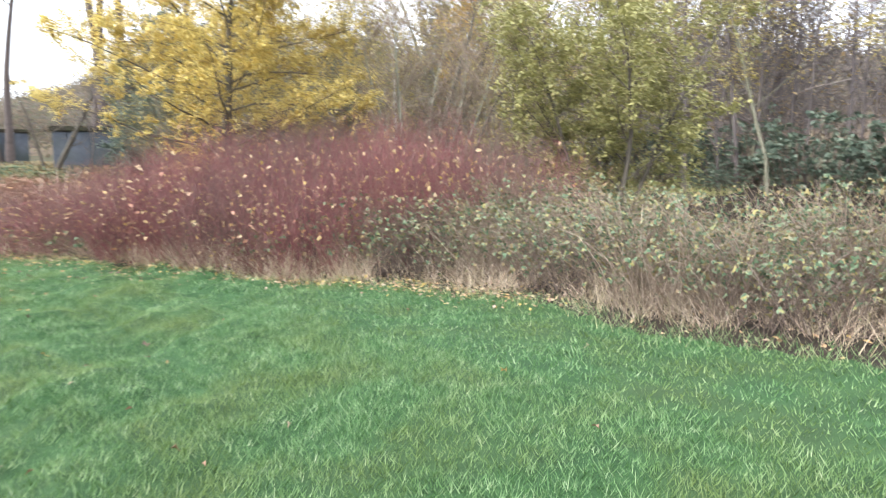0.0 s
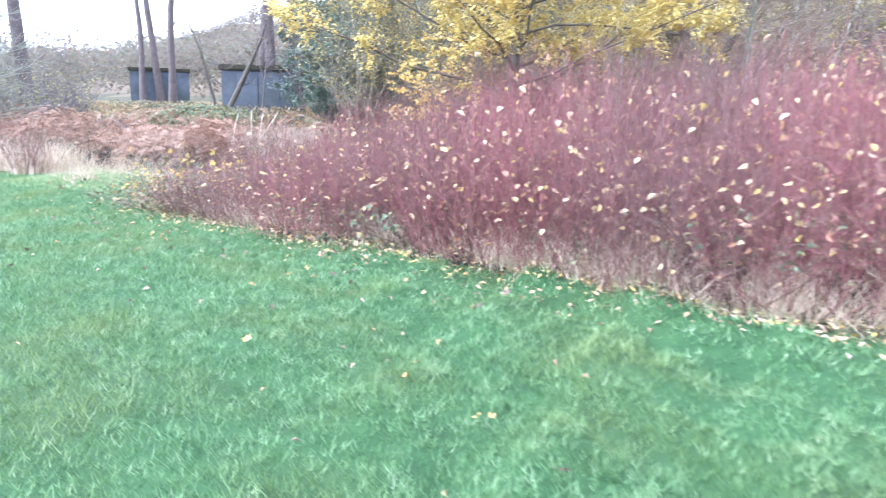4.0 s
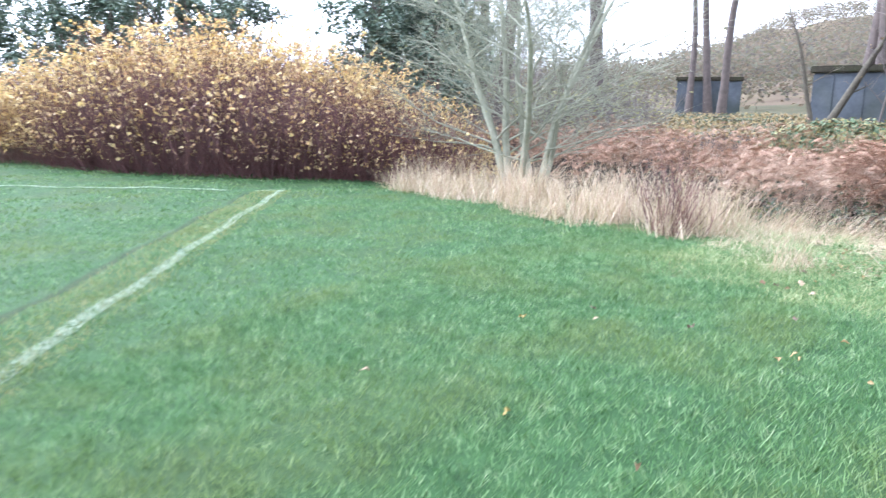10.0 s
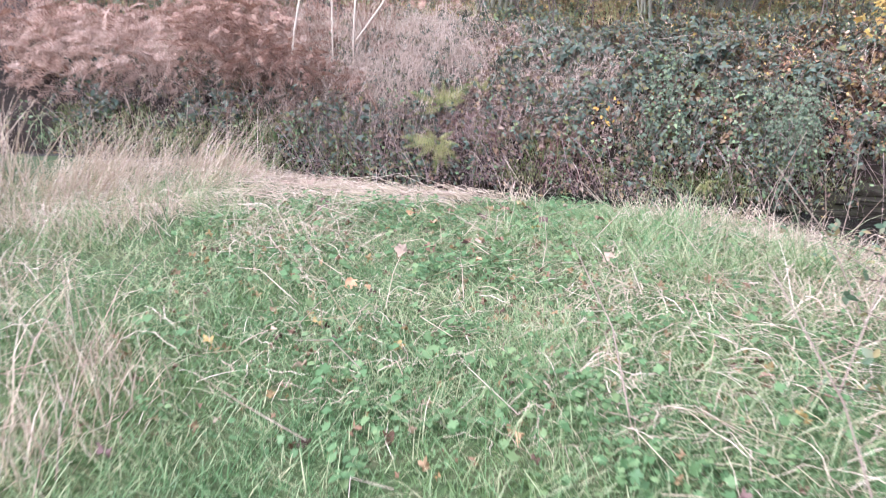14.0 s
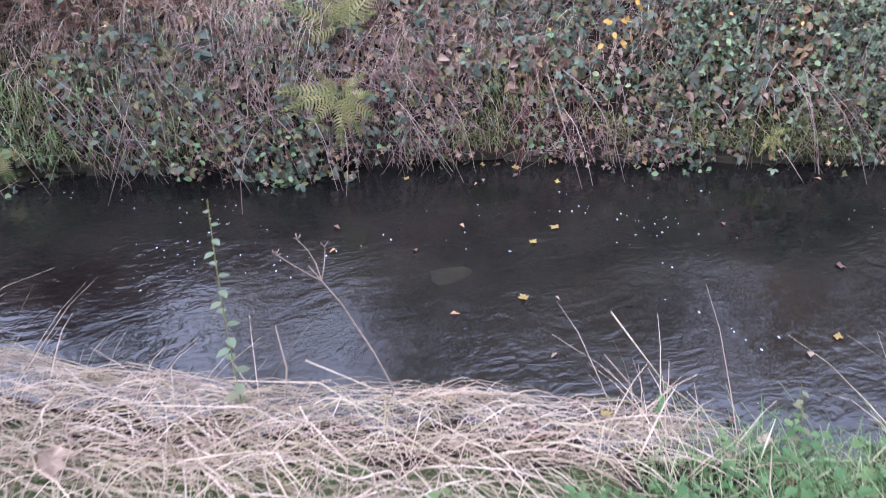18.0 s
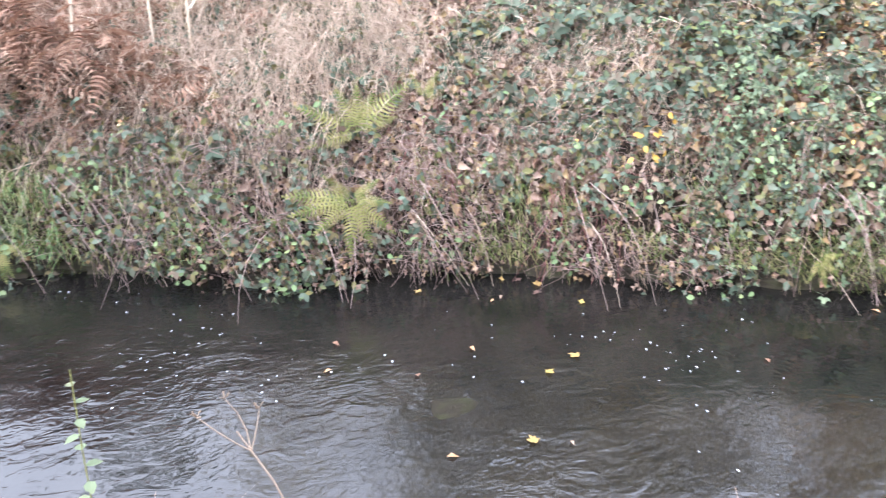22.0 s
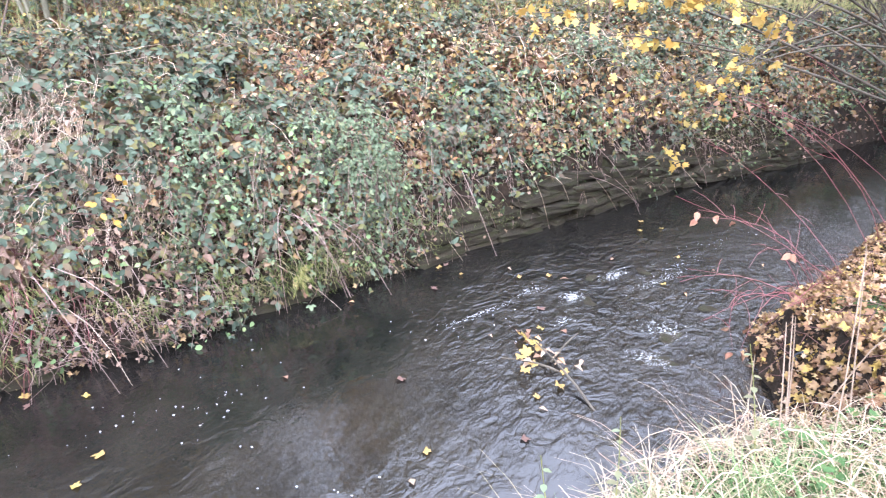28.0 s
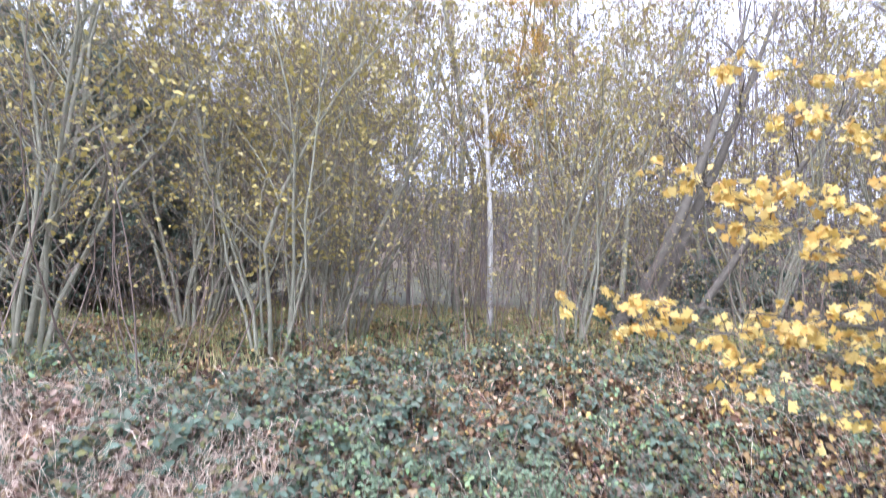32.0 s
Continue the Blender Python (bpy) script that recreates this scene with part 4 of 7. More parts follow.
stuff("rough_grass", joined([
    straw_mesh(30000, [(-7.3, 14.0), (-5.6, 13.3), (-3.9, 12.2), (-2.9, 13.6), (-2.2, 15.0), (-1.4, 15.4), (-1.4, 16.2), (-3.4, 16.7), (-4.4, 16.9), (-5.4, 16.8), (-7.4, 15.4)], 0.085, 0.0048, M_ROUGHBLADE, 0.95, tuft=900),
    straw_mesh(9000, [(-3.9, 11.6), (-2.4, 10.6), (-1.0, 13.5), (-1.6, 15.2), (-2.9, 14.6)], 0.1, 0.006, M_ROUGHBLADE, 0.8),
    straw_mesh(3000, [(-3.75, 16.95), (-3.0, 17.0), (-2.3, 16.75), (-2.3, 16.2), (-3.7, 16.4)], 0.1, 0.005, M_ROUGHBLADE, 0.9),
    straw_mesh(2600, [(-7.4, 15.4), (-6.2, 15.6), (-5.6, 16.6), (-6.0, 18.0), (-7.4, 18.0)], 0.2, 0.005, M_ROUGHBLADE, 0.7, (0.2, 0), tuft=60),
    straw_mesh(9000, [(-7.6, 13.4), (-5.6, 12.2), (-4.3, 11.6), (-3.9, 12.4), (-5.6, 13.8), (-7.4, 14.4)], 0.085, 0.005, M_ROUGHBLADE, 0.8, tuft=500),
    straw_mesh(20000, [(-6.2, 14.6), (-4.0, 13.2), (-2.2, 15.0), (-1.5, 15.6), (-2.4, 16.6), (-5.4, 17.0)], 0.065, 0.0045, M_ROUGHBLADE, 1.1),
]), M_ROUGHBLADE, "rough uncut grass with weeds at the top of the bank", "grass")
stuff("tussock_grass", joined([
    straw_mesh(1500, [(-3.5, 14.9), (-2.6, 14.8), (-1.7, 15.6), (-2.2, 16.3), (-3.3, 15.8)], 0.34, 0.0055, M_ROUGHBLADE, 0.75, segs=5, tuft=13),
    straw_mesh(1300, [(-5.2, 12.6), (-4.2, 12.2), (-3.4, 13.4), (-3.8, 14.6), (-5.0, 14.2)], 0.17, 0.005, M_ROUGHBLADE, 0.7, segs=4, tuft=26),
    straw_mesh(500, [(-4.3, 15.4), (-3.6, 15.2), (-3.5, 15.9), (-4.2, 16.0)], 0.18, 0.005, M_ROUGHBLADE, 0.9, segs=4, tuft=6),
]), M_ROUGHBLADE, "arching tussocks of coarse green grass", "grass")
# green weeds among the rough grass: nettle shoots with paired leaves, and lobed leaves low down
ROUGH = [(-6.2, 14.0), (-4.0, 13.0), (-2.3, 14.6), (-1.2, 15.3), (-1.3, 16.2), (-3.6, 16.8), (-4.4, 16.95), (-5.4, 16.9), (-6.0, 16.3)]
c = ground_pts(190, ROUGH)
c[:50] = ground_pts(50, [(-5.6, 16.3), (-4.6, 16.2), (-3.4, 16.5), (-2.6, 16.4), (-3.0, 16.9), (-4.4, 16.95), (-5.4, 16.9)])
size = rng.uniform(0.5, 1.15, len(c))
k = rng.integers(0, len(c), 1050)
A = c[k] + rng.normal(0, 0.1, (1050, 3)) * np.array([1, 1, 0]) * size[k][:, None]
A[:, 2] = height(A[:, 0], A[:, 1])
tip = A + np.stack([rng.normal(0, 0.03, 1050), rng.normal(0, 0.03, 1050), rng.uniform(0.03, 0.13, 1050) * size[k]], 1)
stuff("weed_stems", tubes(curved(A, tip, 3, 0, 0.006), taper(1050, 3, 0.0016, 0.001)), M_WEED, "thin green stems of nettles and weeds", "weeds")
j = np.repeat(np.arange(1050), 6)
w = np.tile([0.45, 0.45, 0.75, 0.75, 1.0, 1.0], 1050)[:, None]
turn = (rng.uniform(0, 6.28, 1050)[:, None] + np.tile([0, math.pi, 1.57, 4.71, 0.6, 3.74], (1050, 1))).reshape(-1)
L = A[j] * (1 - w) + tip[j] * w
stuff("weeds", placed(PETAL_V * np.array([1.25, 1, 1.5]), PETAL_F, L, np.stack([np.cos(turn), np.sin(turn), rng.normal(0.0, 0.25, len(j))], 1), rand_dirs(len(j), 2.6, 0.6), rng.uniform(0.018, 0.042, len(j)) * size[k][j]), M_WEED,
      "low green nettles and creeping weeds in the rough grass", "weeds")
P = ground_pts(1700, ROUGH)
k = rng.integers(0, 130, len(P))
P[:, :2] = P[k, :2] + rng.normal(0, 0.09, (len(P), 2))
P[:, 2] = height(P[:, 0], P[:, 1]) + rng.uniform(0.025, 0.085, len(P))
stuff("broad_weeds", placed(MAPLE_V, MAPLE_F, P, rand_dirs(len(P), 0.0), rand_dirs(len(P), 2.0), rng.uniform(0.025, 0.055, len(P))), M_WEED, "clumps of lobed green weeds in the rough grass", "weeds")
P = ground_pts(800, ROUGH)
P[:, 2] += rng.uniform(0.0, 0.04, len(P))
stuff("rough_litter", placed(MAPLE_V * np.array([0.9, 1, 5]), MAPLE_F, P, rand_dirs(len(P), 0), rand_dirs(len(P), 1.2), rng.uniform(0.018, 0.06, len(P))), M_RUSTLITTER, "small brown leaves and scraps between the grass", "leaves")
# dead stalks lying over the rough grass
P = ground_pts(90, [(-5.4, 13.2), (-3.6, 12.6), (-1.8, 14.6), (-1.4, 16.2), (-4.8, 17.2), (-6.4, 16.6)])
P[:, 2] += 0.06
B = P + rand_dirs(len(P), 0.35) * rng.uniform(0.15, 0.45, (len(P), 1))
stuff("dead_stalks", tubes(curved(P, B, 3, 0.03, 0.03), taper(len(P), 3, 0.003, 0.0015)), M_STRAW, "broken dead stalks lying over rough grass", "stalks")

# brambles beside the dogwoods


def bramble_patch(name, poly, n_cane, tall, n_leaf, label, leaf_size=0.065, leaf=M_BRAMBLE, top=0.33, cane=M_TWIG):
    c = np.array(poly).mean(0)
    at = np.array([c[0], c[1], float(height(c[0], c[1]))])
    ob = thing(name, label, "bramble", "bramble thickets", at=tuple(at))
    P = ground_pts(n_cane, poly)
    side = rand_dirs(n_cane, 0) * rng.uniform(0.3, 1.1, (n_cane, 1))
    B = P + side * np.array([1, 1, 0])
    B[:, 2] = P[:, 2] + tall * rng.uniform(0.3, 1.0, n_cane)
    C = curved(P, B, 5, tall * 0.35 * rng.uniform(0, 1, n_cane), 0.05)
    V, F = tubes(C - at, taper(n_cane, 5, 0.0045, 0.0018))
    tagged(part("tangle", raw_mesh("tangle", V, F, cane), ob), "tangle of brown canes", kind="stuff")
    j, k = rng.integers(0, n_cane, n_leaf), rng.random(n_leaf) ** top * 3.99
    i0 = k.astype(int)
    w = (k - i0)[:, None]
    L = C[j, i0] * (1 - w) + C[j, i0 + 1] * w + rng.normal(0, 0.05, (n_leaf, 3)) - at
    V, F = placed(TRI_V, TRI_F, L, rand_dirs(n_leaf, 0), rand_dirs(n_leaf, 0.9), leaf_size * rng.uniform(0.6, 1.5, n_leaf))
    part("foliage", raw_mesh("foliage", V, F, leaf), ob)
    return ob


for k, (x, y) in enumerate([(5.4, 4.6), (6.6, 3.9), (7.2, 2.6), (7.8, 1.4), (8.5, 0.3), (8.2, 4.0), (8.8, 2.6), (9.5, 1.2), (9.6, -1.2), (10.6, 0.0), (10.2, 3.2), (7.2, 5.4), (11.4, 1.8), (11, -2.6)]):
    poly = [(x + 1.0 * math.cos(a), y + 0.9 * math.sin(a)) for a in (0, 1, 2, 3, 4, 5)]
    bramble_patch("bramble", poly, 460, 1.12 + 0.38 * math.sin(3 * k), 1400, "tangled bramble with grey-green leaves above brown canes", 0.062, top=0.34, cane=(M_TWIG, M_DEADSTEM)[k % 2])

for x, y, tall in [(-1.9, 14.1, 0.5), (-1.4, 14.9, 0.55), (-2.4, 13.6, 0.4), (-3.3, 9.9, 0.5), (3.3, 5.3, 0.9), (2.4, 6.2, 0.6), (-0.7, 8.3, 0.55), (0.4, 7.3, 0.4), (-2.9, 10.2, 0.7), (4.6, 4.4, 0.9)]:
    poly = [(x + 0.45 * math.cos(a), y + 0.4 * math.sin(a)) for a in (0, 1, 2, 3, 4, 5)]
    bramble_patch("bramble", poly, 40, tall, 130, "small bramble sprawling among the red dogwoods", 0.075)

# ---- the far bank ----
def band(x0, x1, s0, s1, n):
    """Places on the far bank between two distances from the water."""
    x = rng.uniform(x0, x1, n)
    s = rng.uniform(s0, s1, n)
    y = np.interp(x, FAR_X, FAR_Y) + s / 0.9
    return np.column_stack([x, y, height(x, y)])


def bank_cover(name, label, spans, leaf, size, lift, category, tv=ROUND_V, tf=ROUND_F, patchy=True):
    P = np.concatenate([band(*s) for s in spans])
    patch = 0.52 + 0.6 * ripple(P[:, 0] * 1.9 + 3, P[:, 1] * 1.9) + 0.4 * np.sin(7 * P[:, 0] + 5 * P[:, 1]) * np.sin(5 * P[:, 0] - 6 * P[:, 1] + 1)
    P = P[rng.random(len(P)) < np.clip(patch, 0.16, 1)] if patchy else P
    if patchy:
        heart = P[rng.permutation(len(P))[: len(P) // 20]]
        near = rng.permutation(len(P))
        for part_of in np.array_split(near, max(1, len(P) // 400)):
            q = ((P[part_of, None, :2] - heart[None, :, :2]) ** 2).sum(-1).argmin(1)
            P[part_of, :2] = heart[q, :2] * 0.45 + P[part_of, :2] * 0.55 + rng.normal(0, 0.05, (len(part_of), 2))
        P = P[far_dist(P[:, 0], P[:, 1]) > 0.06]
        P[:, 2] = height(P[:, 0], P[:, 1])
    N = slope_normal(P)
    hump = 0.55 + 0.5 * ripple(P[:, 0:1] * 2.6, P[:, 1:2] * 2.6 + 1) + 0.6 * ripple(P[:, 0:1] * 1.1 + 4, P[:, 1:2] * 1.1)
    P = P + N * (rng.random((len(P), 1)) ** 0.7 * lift * np.clip(hump, 0.25, 2.0))
    V, F = placed(tv, tf, P, rand_dirs(len(P), -0.5), N + rand_dirs(len(P), 0.4) * 1.1, size * rng.uniform(0.6, 1.5, len(P)))
    return stuff(name, (V, F), leaf, label, category)


bank_cover("bank_bramble", "bramble and ivy leaves covering the steep far bank",
           [(-2.6, 9, 0.15, 1.1, 3400), (9, 16, 0.1, 3.0, 5000), (-5.2, -2.6, 0.15, 1.1, 800), (-5.2, -2.8, 1.0, 3.0, 1300), (-3.0, 10, 1.0, 3.6, 12000), (-3.5, 13, 3.5, 7.5, 6200), (-9, -5, 0.15, 1.2, 500)],
           M_BANKLEAF, 0.105, 0.34, "bramble", TRI_V, TRI_F)
bank_cover("bank_ivy", "dense ivy and bramble on the bank's upper slope", [(-1.4, 1.6, 1.1, 3.4, 1500), (1.6, 5, 2.2, 4.0, 1200)], M_BANKLEAF, 0.08, 0.26, "ivy", TRI_V, TRI_F, False)
bank_cover("bank_nettle", "clumps of fresh green leaves among the bank's bramble",
           [(-0.5, 4.5, 0.15, 1.6, 2600), (-5, 10, 0.3, 4.0, 3000), (-4, 15, 4, 10, 8000)], M_FRESH, 0.055, 0.4, "leaves", PETAL_V, PETAL_F)
bank_cover("bank_yellow_leaves", "yellow, orange and coral leaves scattered over the bank",
           [(-5, 10, 0.15, 3.5, 420), (0.8, 10, 0.3, 3.2, 2600), (-4, 15, 3, 12, 4200)], M_OCHRE, 0.055, 0.4, "leaves", PETAL_V, PETAL_F, False)
bank_cover("bank_litter", "fallen brown, pink and yellow leaves lying on the bank",
           [(-5.6, 1, 0.1, 1.6, 4200), (-3.4, -1.2, 0.25, 2.2, 4200), (-5, 1, 1.5, 3, 1500)], M_BANKLITTER, 0.085, 0.2, "leaves",
           PETAL_V * np.array([1, 1, 3.5]), PETAL_F, False)
# Darker leaves stand in for shade on the bank's right and upper parts.
bank_cover("maple_litter", "russet and orange-brown maple leaves, darkened for shade, under the bramble",
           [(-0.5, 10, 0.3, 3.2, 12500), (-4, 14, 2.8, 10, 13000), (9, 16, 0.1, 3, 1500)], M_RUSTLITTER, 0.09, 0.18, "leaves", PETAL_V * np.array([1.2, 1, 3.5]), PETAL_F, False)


P = band(-3, 18, 6.0, 18, 12000)
P[:, 2] += rng.uniform(0.01, 0.08, len(P))
stuff("wood_litter", placed(PETAL_V * np.array([1.2, 1, 3]), PETAL_F, P, rand_dirs(len(P), 0), rand_dirs(len(P), 1.2), rng.uniform(0.08, 0.16, len(P))), M_LITTER, "tan and orange leaves lying under the hazels", "leaves")

# leaves hanging over the steep foot of the bank
def clear(P):
    """Few things hang over the bare stretch of stone wall."""
    bare = (P[:, 0] > 2.1) & (P[:, 0] < 5.9) & (P[:, 2] < -0.8) & (np.sin(P[:, 0] * 4.3) + np.sin(P[:, 0] * 1.9) < 1.1)
    return P[~bare | (rng.random(len(P)) < 0.25)]


def foot(x0, x1, n, z0=-1.3, z1=-0.2):
    x, z = rng.uniform(x0, x1, n), rng.uniform(z0, z1, n)
    bulge = 0.24 + 0.16 * np.sin(2.3 * x) * np.sin(1.1 * x + 0.6)
    y = np.interp(x, FAR_X, FAR_Y) + (z + 1.2) * 0.55 - bulge * rng.random(n) - 0.04
    return np.column_stack([x, y, z])


spots = np.concatenate([foot(-5.2, -3.6, 26, -1.25), foot(-3.6, -1.6, 22, -1.25), foot(-1.6, 1.2, 62, -1.05), foot(1.2, 3, 20, -0.95, -0.1), foot(3, 9, 46, -0.95, 0), foot(9, 15, 30, -1.2, 0), foot(-11, -5.2, 30, -1.2), foot(-5.2, 9, 80, -1.16, -0.6), foot(5, 15, 60, -0.8, -0.1), foot(-4.4, -3.4, 34, -1.42, -1.0), foot(-0.9, -0.4, 10, -1.38, -1.1), foot(-9, -4.6, 60, -1.3, -0.9)])
k = rng.integers(0, len(spots), 2600)
P = clear(spots[k] + rng.normal(0, 1, (2600, 3)) * np.array([0.15, 0.05, 0.12]))
P[:, 2] = np.maximum(P[:, 2], WATER_Z + 0.02)
stuff("hanging_bramble", placed(TRI_V, TRI_F, P, rand_dirs(len(P), -0.8), rand_dirs(len(P), 0.5) * 0.7 + np.array([0, -1.0, 0.4]), rng.uniform(0.06, 0.14, len(P))), M_BANKLEAF,
      "bramble leaves hanging over the foot of the bank", "bramble")
k = rng.choice(rng.permutation(len(spots))[:len(spots) // 3], 2000)
P = clear(spots[k] + rng.normal(0, 1, (2000, 3)) * np.array([0.13, 0.06, 0.1]))
P[:, 2] = np.maximum(P[:, 2], WATER_Z + 0.03)
stuff("foot_nettle", placed(OVAL_V, OVAL_F, P, rand_dirs(len(P), -0.3), rand_dirs(len(P), 0.6) + np.array([0, -0.6, 0.2]), rng.uniform(0.03, 0.075, len(P))), M_FRESH,
      "fresh green leaves growing at the foot of the bank", "leaves")
P = np.concatenate([foot(-9, 12, 1900, -1.3, 0.0), foot(-2.9, -2.3, 160, -1.35, -0.6), foot(-4.6, -3.2, 260, -1.38, -0.9), foot(-1.8, -0.6, 200, -1.36, -1.0)])
P = clear(P)
stuff("foot_litter", placed(MAPLE_V * np.array([0.8, 1, 4.5]), MAPLE_F, P, rand_dirs(len(P), -0.8), rand_dirs(len(P), 0.4) + np.array([0, -0.6, 0]), rng.uniform(0.025, 0.065, len(P))), M_BANKLITTER,
      "dead leaves caught in the bank's tangle", "leaves")
# fine dead stems matted over the foot
P = np.concatenate([foot(-9, 9, 1500, -1.25, -0.1), foot(-5.4, -2.2, 700, -1.2, -0.3), foot(-2.9, -2.3, 130, -1.2, -0.3), foot(-1.9, -0.5, 170, -1.3, -0.9)])
P = clear(P)
B = P + np.stack([rng.normal(0.08, 0.17, len(P)), -rng.uniform(0.0, 0.14, len(P)), rng.normal(-0.16, 0.14, len(P))], 1)
B[:, 2] = np.maximum(B[:, 2], WATER_Z + 0.02)
stuff("foot_stems", tubes(curved(P, B, 4, 0.05, 0.03), taper(len(P), 4, 0.003, 0.0014)), M_MAUVE, "mauve-brown dead stems matted over the bank's foot", "stems")


def draped(P, length, sway, lift, up=0.0):
    """Stems that run down the slope from P, lying close over the ground."""
    n = len(P)
    L = length * rng.uniform(0.4, 1.25, n)
    a = rng.normal(-math.pi / 2, sway, n)
    s = np.linspace(0, 1, 6)[None]
    a = a[:, None] + rng.normal(0, 0.25, (n, 1)) * s
    x = P[:, :1] + np.cos(a) * L[:, None] * s
    y = P[:, 1:2] + np.sin(a) * L[:, None] * s * 0.62
    y = np.maximum(y, np.interp(x, FAR_X, FAR_Y) - 0.28)
    z = np.maximum(height(x, np.maximum(y, np.interp(x, FAR_X, FAR_Y) + 0.1)), WATER_Z + 0.01)
    arch = np.sin(math.pi * np.clip(s * 0.9 + 0.1, 0, 1)) * lift * rng.uniform(0.3, 1.5, (n, 1)) + up * (1 - s)
    drop = np.clip(np.interp(x, FAR_X, FAR_Y) + 0.1 - y, 0, 1) * 1.2
    z = np.maximum(z + arch - drop, WATER_Z + 0.005)
    return np.stack([x, y - 0.25 * arch, z], -1) + rng.normal(0, 0.012, (n, 6, 3))


def bank_stems(spans, length, sway, lift, r, mat, name, label, up=0.0):
    P = np.concatenate([band(*s) for s in spans])
    V, F = tubes(draped(P, length, sway, lift, up), taper(len(P), 6, r * rng.uniform(0.7, 1.4, len(P)), r * 0.45))
    return stuff(name, (V, F), mat, label, "stems")


def sprays(spans, length, sway, lift, leaf_n, size, leaf, name, label, cane=M_TWIG, up=0.1):
    """Arching bramble canes that run down the bank, each set with leaves on both sides."""
    P = np.concatenate([band(*s) for s in spans])
    heart = P[rng.integers(0, len(P), max(1, len(P) // 7))]
    near = ((P[:, None, :2] - heart[None, :, :2]) ** 2).sum(-1).argmin(1)
    P[:, :2] = 0.3 * P[:, :2] + 0.7 * heart[near, :2]
    P = P[far_dist(P[:, 0], P[:, 1]) > 0.08]
    P[:, 2] = height(P[:, 0], P[:, 1])
    C = draped(P, length, sway, lift, up)
    stuff(name + "_canes", tubes(C, taper(len(P), 6, 0.0038, 0.0016)), cane, "thin canes of " + label, "canes")
    k = np.repeat(np.arange(len(P)), leaf_n)
    q = rng.random(len(k)) * 4.7 + 0.25
    i0 = q.astype(int)
    w = (q - i0)[:, None]
    L = C[k, i0] * (1 - w) + C[k, i0 + 1] * w
    way = unit(C[k, i0 + 1] - C[k, i0])
    N = unit(slope_normal(L) + np.array([0, -0.35, 0.35]))
    side = np.cross(way, N) * np.where(rng.random(len(k)) < 0.5, 1, -1)[:, None]
    fwd = side + way * rng.uniform(-0.2, 0.7, (len(k), 1)) + rng.normal(0, 0.3, (len(k), 3))
    L = L + unit(fwd) * 0.015
    grow = rng.uniform(0.55, 1.3, len(P))[k] * rng.uniform(0.7, 1.25, len(k))
    stuff(name + "_leaves", placed(TRI_V, TRI_F, L, fwd, N + rng.normal(0, 0.62, (len(k), 3)), size * grow), leaf, label, "bramble")


sprays([(-5.7, -3.5, 0.3, 2.4, 170), (-3.5, -1.4, 0.35, 2.6, 110), (-9, -5.4, 0.25, 1.2, 90)], 0.75, 0.7, 0.22, 12, 0.135, M_BANKLEAF, "pale_bramble", "grey-green bramble hanging among dead stems", M_DEADSTEM)
sprays([(-1.5, 1.3, 0.3, 2.8, 300), (1.2, 4, 0.3, 1.0, 60), (1, 10, 1.0, 3.6, 190), (-4, 9, 2.6, 6, 150), (9, 15, 0.3, 3, 90)], 0.8, 0.8, 0.24, 13, 0.125, M_BANKLEAF, "bank_spray", "grey-green bramble sprays spilling down the bank")
sprays([(0.85, 1.65, 0.1, 0.85, 120), (-0.6, 0.6, 0.2, 0.9, 50), (5, 8, 0.6, 2.0, 60)], 0.7, 0.6, 0.34, 22, 0.062, M_SPILL, "pale_spill", "light grey-green leafy stems spilling to the water")
bank_stems([(-5.0, -3.4, 0.5, 1.5, 260), (-5.6, -3.4, 1.2, 2.8, 340), (-3.4, -2, 1.6, 3.2, 170), (-9, -5, 0.2, 0.9, 40), (-1.6, 9, 0.7, 3.4, 200)], 0.9, 0.5, 0.16, 0.0045, M_PALESTEM, "pale_stems",
           "pale straw-coloured dead stems hanging down the bank", 0.14)
bank_stems([(-3.4, -1.0, 0.4, 1.5, 130), (-6, 9, 0.4, 1.2, 110), (-6, 11, 1.0, 3.5, 600)], 0.5, 1.1, 0.16, 0.0036, M_TWIG, "bank_canes", "brown bramble canes trailing down the bank", 0.08)
bank_stems([(-5.8, -0.6, 0.15, 1.3, 2200), (-5.8, -0.6, 1.0, 3.0, 2200), (-0.6, 6, 0.3, 3.0, 450), (-9, -5.8, 0.3, 1.5, 500)], 0.32, 1.5, 0.2, 0.002, M_PALESTEM, "matted_stems", "matted pale dry stems over the bank's leaves", 0.14)
bank_stems([(-2.95, -2.35, 0.2, 1.2, 110), (-1.9, -1.2, 0.1, 0.6, 70), (1.0, 5.0, 0.3, 2.5, 120)], 0.55, 0.5, 0.14, 0.0035, M_REDSTEM, "red_canes", "dull red bramble canes on the bank", 0.08)
bank_stems([(-9, -5.2, 0.9, 3.2, 500), (-5.2, -3, 1.6, 3.2, 420), (-14, -9, 1, 3, 260)], 0.8, 0.7, 0.25, 0.0035, M_STRAW, "bank_straw", "pale dry grass strands caught in the bracken", 0.25)
bank_stems([(-5.6, -2.6, 0.5, 2.2, 800), (-5.8, -2.2, 0.7, 3.0, 900), (-5.6, -3.2, 0.3, 0.9, 160), (-8.5, -5.6, 0.5, 1.6, 260)], 0.45, 1.1, 0.34, 0.003, M_PALESTEM, "stem_tangle", "tangled bleached stems standing over the bank's leaves", 0.32)
